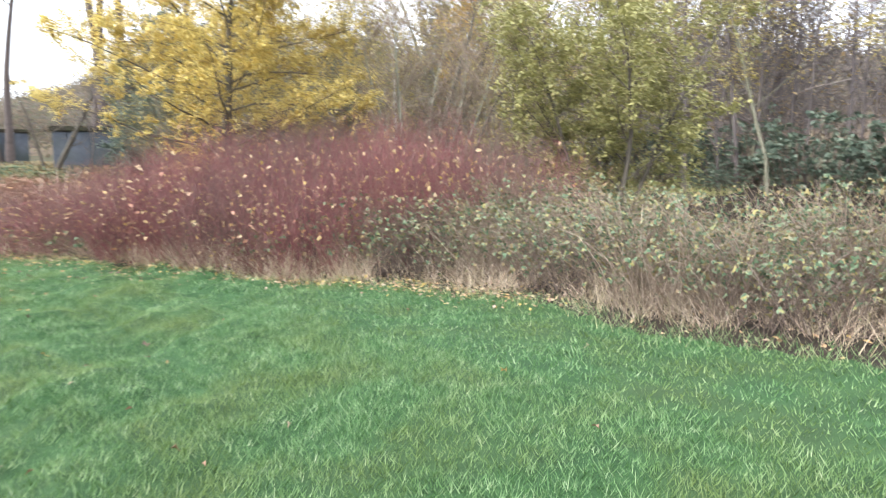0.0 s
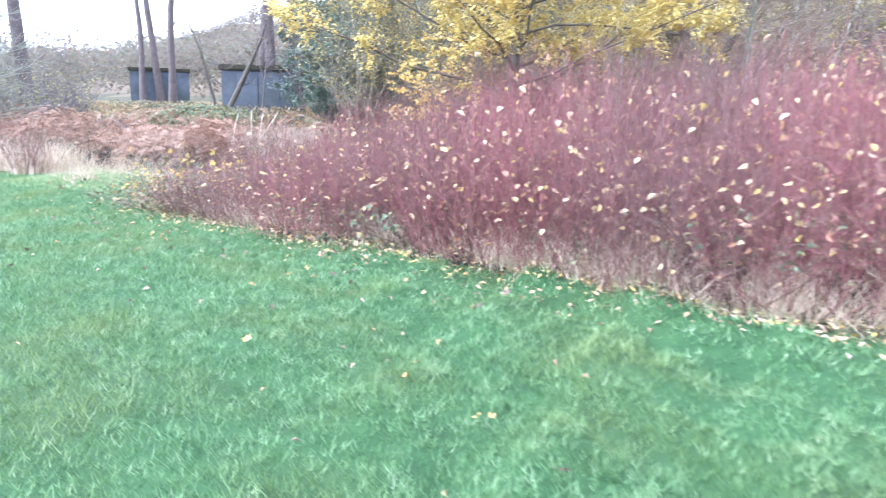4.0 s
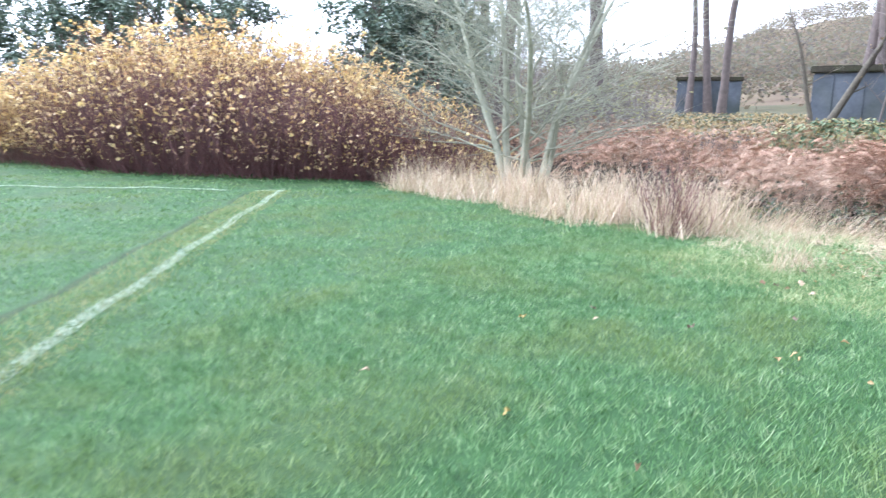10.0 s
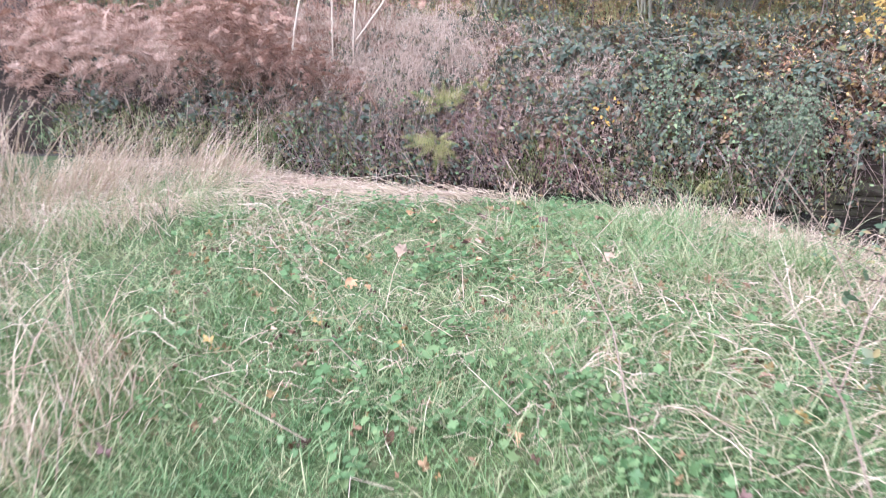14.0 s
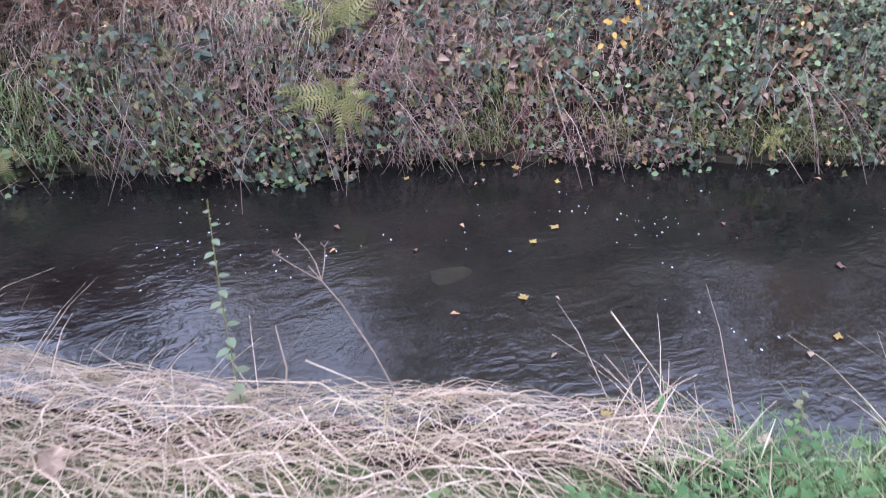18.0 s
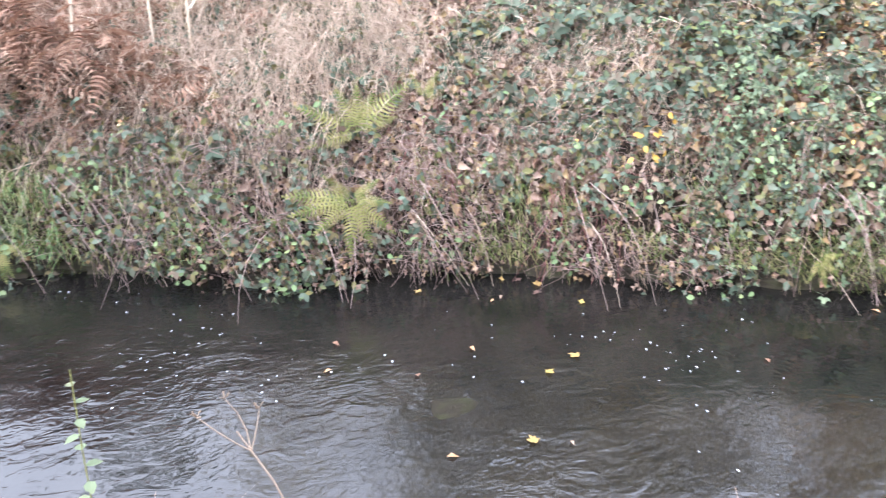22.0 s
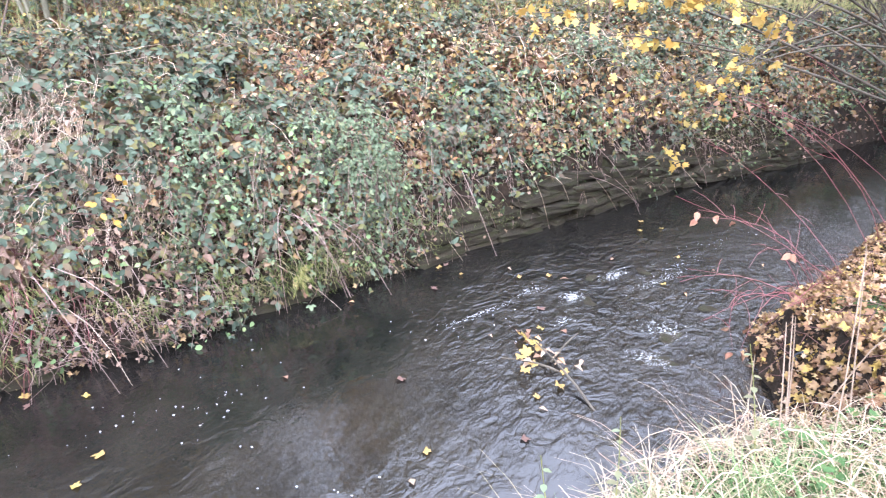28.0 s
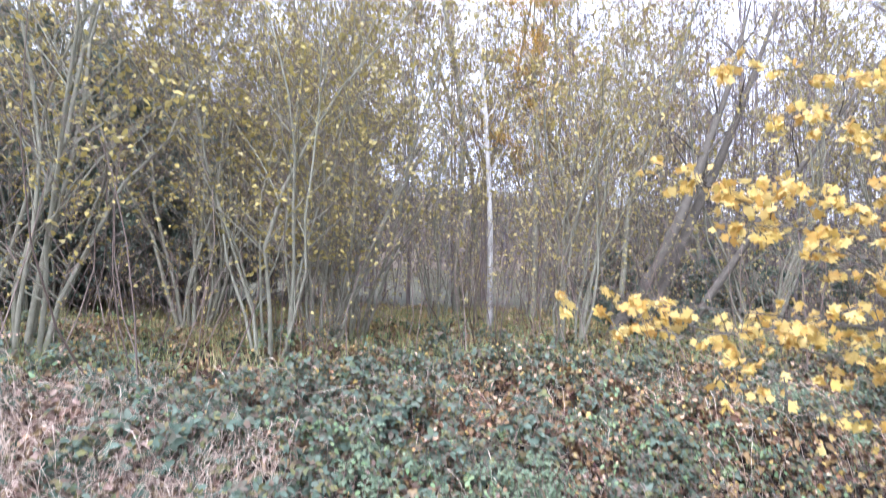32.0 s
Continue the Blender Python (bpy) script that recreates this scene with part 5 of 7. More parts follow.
# tall pale stems leaning on the slope
for x, s, dx, h in [(-4.38, 0.85, -0.3, 1.0), (-4.3, 0.95, -0.2, 1.05), (-4.52, 0.9, -0.12, 0.7), (-4.1, 1.1, -0.24, 0.8), (-4.7, 1.1, -0.2, 0.9), (-0.62, 0.9, 0.05, 0.5), (-0.5, 0.8, 0.08, 0.42), (1.0, 0.7, -0.12, 0.5), (1.15, 0.8, -0.2, 0.4)]:
    y = float(np.interp(x, FAR_X, FAR_Y)) + s / 0.9 - 0.35
    z = float(height(x, y))
    ob = thing("dead_cane", "thick pale dead cane leaning on the bank", "cane", "dead canes on the bank", at=(x, y, z - 0.05))
    V, F = tubes(curved(np.zeros((1, 3)), np.array([[dx, 0.35 * h, h * 0.8]]), 6, 0.03, 0.03), taper(1, 6, 0.009, 0.004), 6)
    part("stem", raw_mesh("stem", V, F, M_DEADSTEM, True), ob)
# stems trailing into the water
for mat, name, n, r in ((M_MAUVE, "trailing_stems", 64, 0.0045), (M_PALESTEM, "trailing_straws", 16, 0.0035)):
    x = np.concatenate([rng.choice([-6.4, -5.6, -4.7, -4.2, -3.7, -3.2, -2.8, -2.4, -1.5, -0.6, 0.2, 0.5], n) + rng.normal(0, 0.13, n), rng.uniform(-7, 7, 30)])
    y = np.interp(x, FAR_X, FAR_Y) + rng.uniform(0.0, 0.18, len(x))
    P = np.column_stack([x, y, rng.uniform(-1.0, -0.5, len(x))])
    B = P + np.stack([rng.normal(0.22, 0.32, len(x)), -0.12 - 0.66 * rng.random(len(x)) ** 1.6, 0 * x], 1)
    B[:, 2] = WATER_Z + rng.uniform(0.0, 0.06, len(x))
    stuff(name, tubes(curved(P, B, 5, 0.12, 0.07), taper(len(P), 5, r, r * 0.4)), mat, "bare stems arching from the bank into the water", "stems")
# short bright grass on the bank's foot
P = band(-10, 9, 0.0, 0.42, 8000)
keep = np.sin(P[:, 0] * 2.1) + np.sin(P[:, 0] * 0.9 + 1) + 0.6 * np.sin(P[:, 0] * 6.3) + rng.normal(0, 0.35, len(P)) > np.where(P[:, 0] < -4.5, 0.1, np.where(P[:, 0] < 1.2, -0.25, 0.5))
P = P[keep]
h = rng.uniform(0.1, 0.28, len(P))
B = P + np.stack([rng.normal(0, 0.06, len(P)), -h * 0.9, rng.normal(0.0, 0.06, len(P))], 1)
a = np.stack([np.full(len(P), 0.004), np.zeros(len(P)), np.zeros(len(P))], 1)
C = curved(P, B, 3, 0.09, 0)
stuff("bank_foot_grass", (np.stack([C - a[:, None] * np.array([1, .8, .2])[None, :, None], C + a[:, None] * np.array([1, .8, .2])[None, :, None]], 2).reshape(-1, 3),
                          np.concatenate([np.array([[0, 1, 3, 2], [2, 3, 5, 4]]) + 6 * i for i in range(len(P))])), M_LEDGE,
      "green grass overhanging the bank's foot", "grass")
# moss and short grass along the ledge over the waterline
P = np.concatenate([foot(-2.5, -1.0, 800, -1.24, -0.95), foot(-0.6, 0.9, 1100, -1.24, -0.95), foot(0.9, 2.6, 350, -1.3, -0.95), foot(-7.5, -5.0, 1500, -1.2, -0.75), foot(-5.0, -3.8, 350, -1.2, -0.9)])
P = P[np.sin(P[:, 0] * 5.1) + np.sin(P[:, 0] * 2.3 + P[:, 2] * 9) + rng.normal(0, 0.4, len(P)) > -0.3]
B = P + np.stack([rng.normal(0, 0.05, len(P)), -rng.uniform(0.03, 0.1, len(P)), rng.normal(0.02, 0.05, len(P))], 1)
C = curved(P, B, 3, 0.03, 0.01)
w = np.array([1, 0.8, 0.2])[None, :, None] * np.array([0.0045, 0, 0.0])
stuff("ledge_grass", (np.stack([C - w, C + w], 2).reshape(-1, 3), np.concatenate([np.array([[0, 1, 3, 2], [2, 3, 5, 4]]) + 6 * i for i in range(len(P))])), M_LEDGE,
      "short bright grass and moss on the ledge above the water", "grass")

P = foot(-11, -4.9, 900, -1.25, -0.6)
P = P[np.sin(P[:, 0] * 4.1) + np.sin(P[:, 0] * 1.7 + P[:, 2] * 5) > -0.5]
h = rng.uniform(0.08, 0.26, len(P))
B = P + np.stack([rng.normal(0, 0.09, len(P)), -h * 0.7, rng.normal(-0.3, 0.5, len(P)) * h], 1)
B[:, 2] = np.maximum(B[:, 2], WATER_Z + 0.005)
C = curved(P, B, 3, 0.08, 0.02)
w = np.array([1, 0.8, 0.2])[None, :, None] * np.array([0.0045, 0, 0.0])
stuff("bank_edge_grass", (np.stack([C - w, C + w], 2).reshape(-1, 3), np.concatenate([np.array([[0, 1, 3, 2], [2, 3, 5, 4]]) + 6 * i for i in range(len(P))])), M_ROUGHBLADE,
      "green and yellow grass hanging over the bank's edge", "grass")

# ivy mound behind the bracken
d = unit(rng.normal(0, 1, (2600, 3)) * np.array([1, 1, 0.8]))
d[:, 2] = np.abs(d[:, 2])
P = np.array([-7.2, 27.0, float(height(-7.2, 27.0))]) + d * np.array([2.3, 1.5, 1.0]) * rng.uniform(0.75, 1.05, (2600, 1))
stuff("ivy_mound", placed(ROUND_V, ROUND_F, P, rand_dirs(len(P), -0.5), d + rand_dirs(len(P), 0.3) * 0.6, rng.uniform(0.09, 0.18, len(P))), M_BRAMBLE, "mound of green ivy and bramble behind the bracken", "ivy")

# bracken
FROND_V, FROND_F = frond(15, 0.22, 0.17)
DEAD_V, DEAD_F = frond(8, 0.7, 0.26)
CURL_V, CURL_F = frond(14, 0.8, 0.2)
BRACKEN = [(-22, -3.6, 1.3, 3.0, 1500), (-16, -5.2, 0.5, 1.6, 700), (-22, -2.0, 2.6, 6.0, 1700), (-7.0, -4.6, 0.5, 2.2, 1000), (-6.2, -4.2, 0.35, 0.9, 420)]
P = np.concatenate([band(*s) for s in BRACKEN])
P[:, 2] += rng.uniform(0.05, 1.0, len(P)) * np.interp(P[:, 0], [-5, -3.5], [1, 0.5]) * (0.75 + 0.3 * ripple(P[:, 0], P[:, 1]))
V, F = placed(DEAD_V, DEAD_F, P, rand_dirs(len(P), 0.25) + np.array([0, -0.25, 0]), rand_dirs(len(P), 1.5), rng.uniform(0.2, 0.4, len(P)))
stuff("bracken", (V, F), M_BRACKEN, "dead rust-brown bracken heaped over the bank", "bracken")
# Near fronds use the lightened colour that imitates a brighter exposure.
P = band(-9.5, -5.1, 0.55, 2.3, 1500)
P[:, 2] += rng.uniform(0.0, 0.55, len(P))
V, F = placed(CURL_V, CURL_F, P, rand_dirs(len(P), 0.1) + np.array([0.2, -0.5, 0]), rand_dirs(len(P), 1.2) + np.array([0, -0.5, 0]), rng.uniform(0.28, 0.52, len(P)))
stuff("near_bracken", (V, F), M_PALEBRACKEN, "arching dead pink-brown bracken fronds over the bank", "bracken")
S = np.concatenate([band(*s) for s in BRACKEN])[:1500]
stuff("bracken_stalks", tubes(curved(S, S + np.stack([rng.normal(0, 0.25, len(S)), rng.normal(-0.15, 0.25, len(S)), rng.uniform(0.4, 1.1, len(S))], 1), 3, 0, 0.05),
                              taper(len(S), 3, 0.006, 0.003)), M_BRACKEN, "dry brown bracken stalks", "bracken")


# green ferns: a crown and the tips of its fronds
def fern(at, tips, label="fresh yellow-green fern growing out of the bank"):
    ob = thing("fern", label, "fern", "green ferns on the bank", at=at)
    for dx, dy, dz in tips:
        f = np.array([[dx, dy, dz]])
        V, F = placed(FROND_V, FROND_F, np.zeros((1, 3)), f + np.array([[0, 0, 0.12 * np.linalg.norm(f)]]), np.array([[0.15 * dx, -0.8, 0.6]]), np.linalg.norm(f))
        part("frond", raw_mesh("frond", V, F, M_FERN), ob)


fern((-3.36, 21.2, -0.7), [(-0.5, -0.02, 0.06), (-0.46, -0.1, -0.06), (0.32, -0.1, -0.3), (0.3, -0.06, -0.06), (-0.04, -0.14, -0.42), (0.12, -0.14, -0.36), (-0.2, 0.0, 0.2), (0.24, 0.02, 0.12), (-0.3, -0.1, -0.22)])
fern((-3.2, 21.62, -0.3), [(-0.14, 0.1, 0.34), (0.2, 0.1, 0.3), (0.5, 0.1, 0.32), (-0.46, 0.08, 0.2), (0.04, 0.08, 0.36), (-0.4, -0.05, -0.1), (0.34, 0.0, 0.08)])
fern((-2.6, 21.75, -0.1), [(0.16, 0.05, 0.2), (-0.1, 0.04, 0.2), (0.26, 0.0, 0.06)], "small pale green fern among bramble")
fern((-4.5, 22.0, -0.5), [(-0.14, 0.0, 0.12), (0.16, 0.0, 0.1), (0.02, -0.04, 0.18), (-0.2, -0.04, -0.02)], "small pale green fern among bramble")
fern((-6.0, 22.05, -1.1), [(-0.06, -0.12, -0.24), (0.08, -0.12, -0.22), (0.02, -0.1, -0.28), (0.22, -0.06, -0.06)], "small green fern hanging over the water")
fern((-6.3, 22.15, -0.92), [(-0.18, -0.08, -0.3), (0.1, -0.05, 0.1), (-0.16, -0.04, 0.08), (-0.26, -0.06, -0.12)], "small green fern hanging over the water")
fern((0.0, 19.85, -1.08), [(-0.14, -0.1, -0.14), (0.16, -0.1, -0.14), (0.03, -0.12, -0.2), (0.2, -0.06, 0.02)], "small green fern hanging over the water")

# broken pale stumps of a coppiced stem
for x, y, z0, z1, dx in [(-5.3, 22.9, -0.1, 1.34, 0.26), (-4.66, 23.0, -0.1, 1.43, 0.04), (-4.34, 22.95, -0.1, 1.38, 0.1), (-4.32, 22.57, 0.75, 1.4, 0.6)]:
    ob = thing("broken_stem", "pale barkless broken stem standing in bracken", "stem", "broken stems on the bank", at=(x, y, z0 - 0.2))
    P = curved(np.array([[0, 0, 0.0]]), np.array([[dx, 0, z1 - z0 + 0.2]]), 6, 0.05, 0.06)
    V, F = tubes(P, taper(1, 6, 0.012, 0.016), 7)
    part("shaft", raw_mesh("shaft", V, F, M_BARKLESS, True), ob)
    V, F = tubes(P[:, -1:] + np.array([[[0, 0, -0.005], [0.015, 0, 0.09]]]), taper(1, 2, 0.016, 0.003), 5)
    part("splinter", raw_mesh("splinter", V, F, M_BARKLESS), ob)

# dry stone revetment at the water's edge
stone_meshes = []
for i in range(8):
    bm = bmesh.new()
    bmesh.ops.create_cube(bm, size=1)
    bmesh.ops.subdivide_edges(bm, edges=bm.edges[:], cuts=2, use_grid_fill=True)
    for v in bm.verts:
        rough = noise.noise_vector(v.co * 2.3 + Vector((7 * i, 3 * i, 0)))
        v.co = v.co * (1.0 - 0.16 * max(0, v.co.length - 0.62)) + rough * 0.13
    stone_meshes.append(bm_mesh("slab", bm, M_STONE))
wall = thing("stone_revetment", "mossy dry-laid stone revetment at the water's edge", "stone wall", kind="structure")
for course in range(6):
    x = -6.5 + 0.3 * rng.random()
    while x < 8.5:
        w = rng.uniform(0.16, 0.62)
        tall = rng.uniform(0.075, 0.13)
        xm = x + w / 2
        y = float(np.interp(xm, FAR_X, FAR_Y))
        slope = float(np.interp(xm + 0.3, FAR_X, FAR_Y) - np.interp(xm - 0.3, FAR_X, FAR_Y)) / 0.6
        top = (4.3 if 2.2 < xm < 6 else 2.6 if xm > 1.4 else 1.3) + 0.9 * math.sin(xm * 1.7 + 0.4) + 0.5 * math.sin(xm * 4.1)
        if course < top and (xm > 1.4 or rng.random() < 0.6):
            ob = new("slab", stone_meshes[int(rng.integers(0, 8))])
            ob.parent = wall
            ob.location = (xm, y + (-0.05 if xm > 1.4 else 0.09) + 0.035 * course + rng.normal(0, 0.035), WATER_Z + 0.02 + course * 0.1 + rng.normal(0, 0.012))
            ob.rotation_euler = (rng.normal(0, 0.09), rng.normal(0, 0.06), math.atan(slope) + rng.normal(0, 0.1))
            ob.scale = (w * 1.1, 0.32, tall)
        x += w

# ---- trees ----
def polyline(start, way, length, points, bend, wob, lr):
    """A limb as points: way turns towards bend as it goes."""
    P, d = [np.array(start, float)], np.array(way, float)
    step = length / (points - 1)
    for _ in range(points - 1):
        d = d + np.array(bend) * step + lr.normal(0, wob, 3)
        d = d / np.linalg.norm(d)
        P.append(P[-1] + d * step)
    return np.array(P)


def sample(P, t):
    k = np.clip(t * (len(P) - 1), 0, len(P) - 1.001)
    i = k.astype(int)
    w = (k - i)[:, None]
    return P[i] * (1 - w) + P[i + 1] * w


def tree_parts(seed, stems, tall, r, limbs, limb_len, twigs, twig_len, leaf_n, leaf_size, bark, twig_mat, leaf_mat, spread=0.15, lo=0.3,
               flat=0.3, leaf_shape=(LEAF_V, LEAF_F), leaf_up=0.8, bend=0.12, limb_r=0.3, lean=(0, 0), base_r=0.25, wob=0.07, twig_r=0.0):
    """Meshes of a tree: each stem, each main limb, the twigs and the leaves."""
    lr = np.random.default_rng(seed)
    trunk_meshes, limb_meshes, twig_A, twig_B, tips = [], [], [], [], []
    for s in range(stems):
        a = 6.283 * s / stems + lr.uniform(0, 0.7)
        out = np.array([math.cos(a), math.sin(a), 0]) * (spread if stems > 1 else 0) + np.array([*lean, 0])
        h = tall * lr.uniform(0.8, 1.05)
        rr = r * lr.uniform(0.65, 1.1)
        start = np.array([math.cos(a), math.sin(a), 0]) * (base_r if stems > 1 else 0) - np.array([0, 0, 0.1])
        T = polyline(start, out + np.array([0, 0, 1]), h, 9, (0, 0, 0.02), wob, lr)
        prof = np.array([1.35, 1.0, 0.92, 0.85, 0.75, 0.62, 0.48, 0.32, 0.12]) * rr
        V, F = tubes(T[None], prof[None], 8)
        trunk_meshes.append(raw_mesh("trunk", V, F, bark, True))
        for i in range(limbs):
            t = lo + (0.97 - lo) * (i + lr.random()) / limbs
            b = 2.4 * i + lr.uniform(0, 1)
            p = sample(T, np.array([t]))[0]
            L = limb_len * (1.15 - 0.75 * t) * lr.uniform(0.7, 1.2)
            d = np.array([math.cos(b), math.sin(b), flat + 0.7 * t])
            Q = polyline(p, d / np.linalg.norm(d), L, 6, (0, 0, bend), 0.12, lr)
            q0 = rr * limb_r * (1.1 - 0.6 * t)
            V, F = tubes(Q[None], np.linspace(q0, q0 * 0.2, 6)[None], 5)
            limb_meshes.append(raw_mesh("limb", V, F, bark, True))
            at = lr.uniform(0.15, 1.0, twigs)
            A = sample(Q, at)
            c = lr.uniform(0, 6.283, twigs)
            D = unit(np.stack([np.cos(c), np.sin(c), lr.normal(0.35, 0.4, twigs)], 1) + 0.6 * unit(Q[-1] - Q[0]))
            B = A + D * twig_len * lr.uniform(0.4, 1.2, (twigs, 1))
            twig_A.append(A), twig_B.append(B)
    A, B = np.concatenate(twig_A), np.concatenate(twig_B)
    # second order twigs
    k = lr.integers(0, len(A), len(A) * 2)
    t = lr.uniform(0.3, 1, (len(k), 1))
    C = A[k] * (1 - t) + B[k] * t
    D = C + unit(B[k] - A[k] + lr.normal(0, 0.7, (len(k), 3)) * twig_len) * twig_len * 0.5 * lr.uniform(0.4, 1.2, (len(k), 1))
    tr = twig_r or max(0.003, r * 0.05)
    V, F = joined([tubes(curved(A, B, 3, 0, 0.03 * twig_len), taper(len(A), 3, tr, tr * 0.45)), tubes(curved(C, D, 2), taper(len(C), 2, tr * 0.5, tr * 0.25))])
    twig_mesh = raw_mesh("crown", V, F, twig_mat)
    leaf = None
    if leaf_n:
        k = lr.integers(0, len(C), leaf_n)
        t = lr.random((leaf_n, 1))
        P = C[k] * (1 - t) + D[k] * t + lr.normal(0, leaf_size * 0.5, (leaf_n, 3))
        leaf = leaf_mesh("foliage", P, leaf_size, leaf_mat, leaf_up, *leaf_shape)
    return trunk_meshes, limb_meshes, twig_mesh, leaf


def tree(name, label, parts, at, turn=0.0, scale=1.0, group="", z=None):
    x, y = at
    ob = thing(name, label, "tree", group, at=(x, y, float(height(x, y)) if z is None else z))
    ob.rotation_euler, ob.scale = (0, 0, turn), (scale, scale, scale)
    for m in parts[0]:
        part("trunk", m, ob)
    for m in parts[1]:
        part("limb", m, ob)
    part("crown", parts[2], ob)
    if parts[3]:
        part("foliage", parts[3], ob)
    return ob


tree("yellow_maple", "spreading maple in bright yellow autumn leaf behind the dogwoods",
     tree_parts(3, 1, 8.5, 0.11, 44, 4.8, 22, 0.95, 74000, 0.088, M_BARK, M_TWIG, M_YELLOW, lo=0.25, flat=0.12, leaf_up=1.5, bend=0.0), (2.4, 12.0), 0.4)
tree("olive_willow", "rounded willow with dense olive-yellow leaves",
     tree_parts(5, 6, 6.8, 0.08, 10, 2.6, 16, 0.9, 30000, 0.12, M_BARK, M_TWIG, M_OLIVE, 0.36, 0.06, flat=0.5), (11.3, 10.6), 0, 1.0)
tree("pale_bare_tree", "bare tree with whitish upright twigs",
     tree_parts(6, 5, 6.5, 0.06, 9, 2.0, 16, 1.1, 0, 0, M_LICHEN, M_DEADSTEM, None, 0.3, 0.25, flat=1.0, twig_r=0.009), (7.2, 13.0), 0)
tree("silver_tree", "bare multi-stemmed tree with lichen-grey bark and fine twigs",
     tree_parts(8, 6, 6.8, 0.085, 17, 3.1, 26, 1.1, 900, 0.06, M_LICHEN, M_LICHEN, M_OLIVE, 0.3, 0.12, flat=0.3, base_r=0.3, wob=0.12, bend=0.0, twig_r=0.006), (-12.6, 19.5), 0.6)

# hazel clumps and saplings in the wood over the brook
hazel = [tree_parts(20 + i, 9, 8.0, 0.036, 13, 2.6, 10, 0.95, 3600, 0.09, M_HAZEL, M_TWIG, M_HAZELLEAF, 0.22, 0.12, flat=0.7, base_r=0.25, wob=0.14, limb_r=0.45, leaf_shape=(PETAL_V, PETAL_F)) for i in range(3)]
HAZEL = [(1.5, 24.5), (4.6, 26.4), (-1.2, 26.0), (3.0, 25.2), (2.6, 28.4), (9.6, 28.5), (5.0, 31.5), (0.8, 31), (7.0, 23.0), (12.5, 27), (8, 32), (14.5, 24.5), (15, 18.5), (12.0, 21.0)]
for i, (x, y) in enumerate(HAZEL):
    tree("hazel", "multi-stemmed hazel clump with sparse yellow leaves", hazel[i % 3], (x, y), i * 1.1, 0.85 + 0.25 * ((i * 7) % 5) / 5, "hazels over the brook")
tree("birch", "slender white-barked birch among hazels", tree_parts(31, 1, 12, 0.07, 18, 1.8, 12, 0.9, 1600, 0.06, M_BIRCH, M_TWIG, M_YELLOW, lo=0.3, flat=0.7, wob=0.02), (8.6, 26.0), 0)
for i, (x, y, lx) in enumerate([(9.6, 23.0, 0.22), (10.4, 22.3, 0.32), (8.9, 23.2, 0.18)]):
    tree("leaning_tree", "leaning dark-barked tree on the wooded bank", tree_parts(40 + i, 1, 9, 0.13, 9, 2.2, 10, 0.9, 120, 0.07, M_BARK, M_TWIG, M_OLIVE, lo=0.4, flat=0.6, lean=(0.2 + lx * 0.5, -0.2 - lx * 0.5)), (x, y), 0, 1, "leaning trees on the bank")

M_ORANGE = shader("orange_leaf", [(0.45, 0.24, 0.05), (0.56, 0.34, 0.07), (0.6, 0.42, 0.12)], 0.5, 9, 0.4, thin=0.3)
tree("amber_tree", "slender tree with amber-orange autumn leaves behind the birch", tree_parts(45, 1, 11, 0.09, 20, 2.4, 12, 0.9, 7000, 0.085, M_HAZEL, M_TWIG, M_ORANGE, lo=0.35, flat=0.6), (11.6, 26.8), 0.3)
# low maple whose boughs hang over the brook
lr = np.random.default_rng(5)
brook_maple = thing("brook_maple", "young maple with yellow leaves hanging over the brook", "tree", at=(4.5, 14.9, float(height(4.5, 14.9))))
root = np.array([4.5, 14.9, float(height(4.5, 14.9))])
T = polyline((0, 0, -0.1), (-0.25, 0.1, 1), 4.0, 8, (0, 0, 0.02), 0.06, lr)
V, F = tubes(T[None], np.linspace(0.075, 0.02, 8)[None], 8)
part("trunk", raw_mesh("trunk", V, F, M_BARK, True), brook_maple)
BOUGHS = [(0.0, 18.8, 1.58), (0.12, 18.54, 1.63), (0.25, 18.23, 1.41), (0.36, 17.9, 1.24), (0.38, 17.76, 1.11), (0.44, 17.48, 0.98), (0.11, 18.34, 2.6), (0.42, 18.19, 2.47),
          (0.1, 17.74, 2.15), (1.0, 18.23, 3.5), (0.41, 17.56, 2.42), (0.51, 17.33, 2.0), (0.55, 17.16, 1.47), (0.5, 17.42, 1.59), (1.23, 17.84, 3.1), (0.6, 17.24, 2.84), (1.51, 16.9, 0.56),
          (1.89, 17.52, 0.27), (1.54, 16.6, 0.75), (2.77, 17.37, -0.38), (0.7, 17.0, 2.2), (0.8, 17.0, 1.8), (0.7, 16.9, 1.2), (1.4, 17.1, 2.6), (1.6, 17.2, 3.4), (1.1, 17.3, 1.3), (2.0, 16.6, 1.6)]
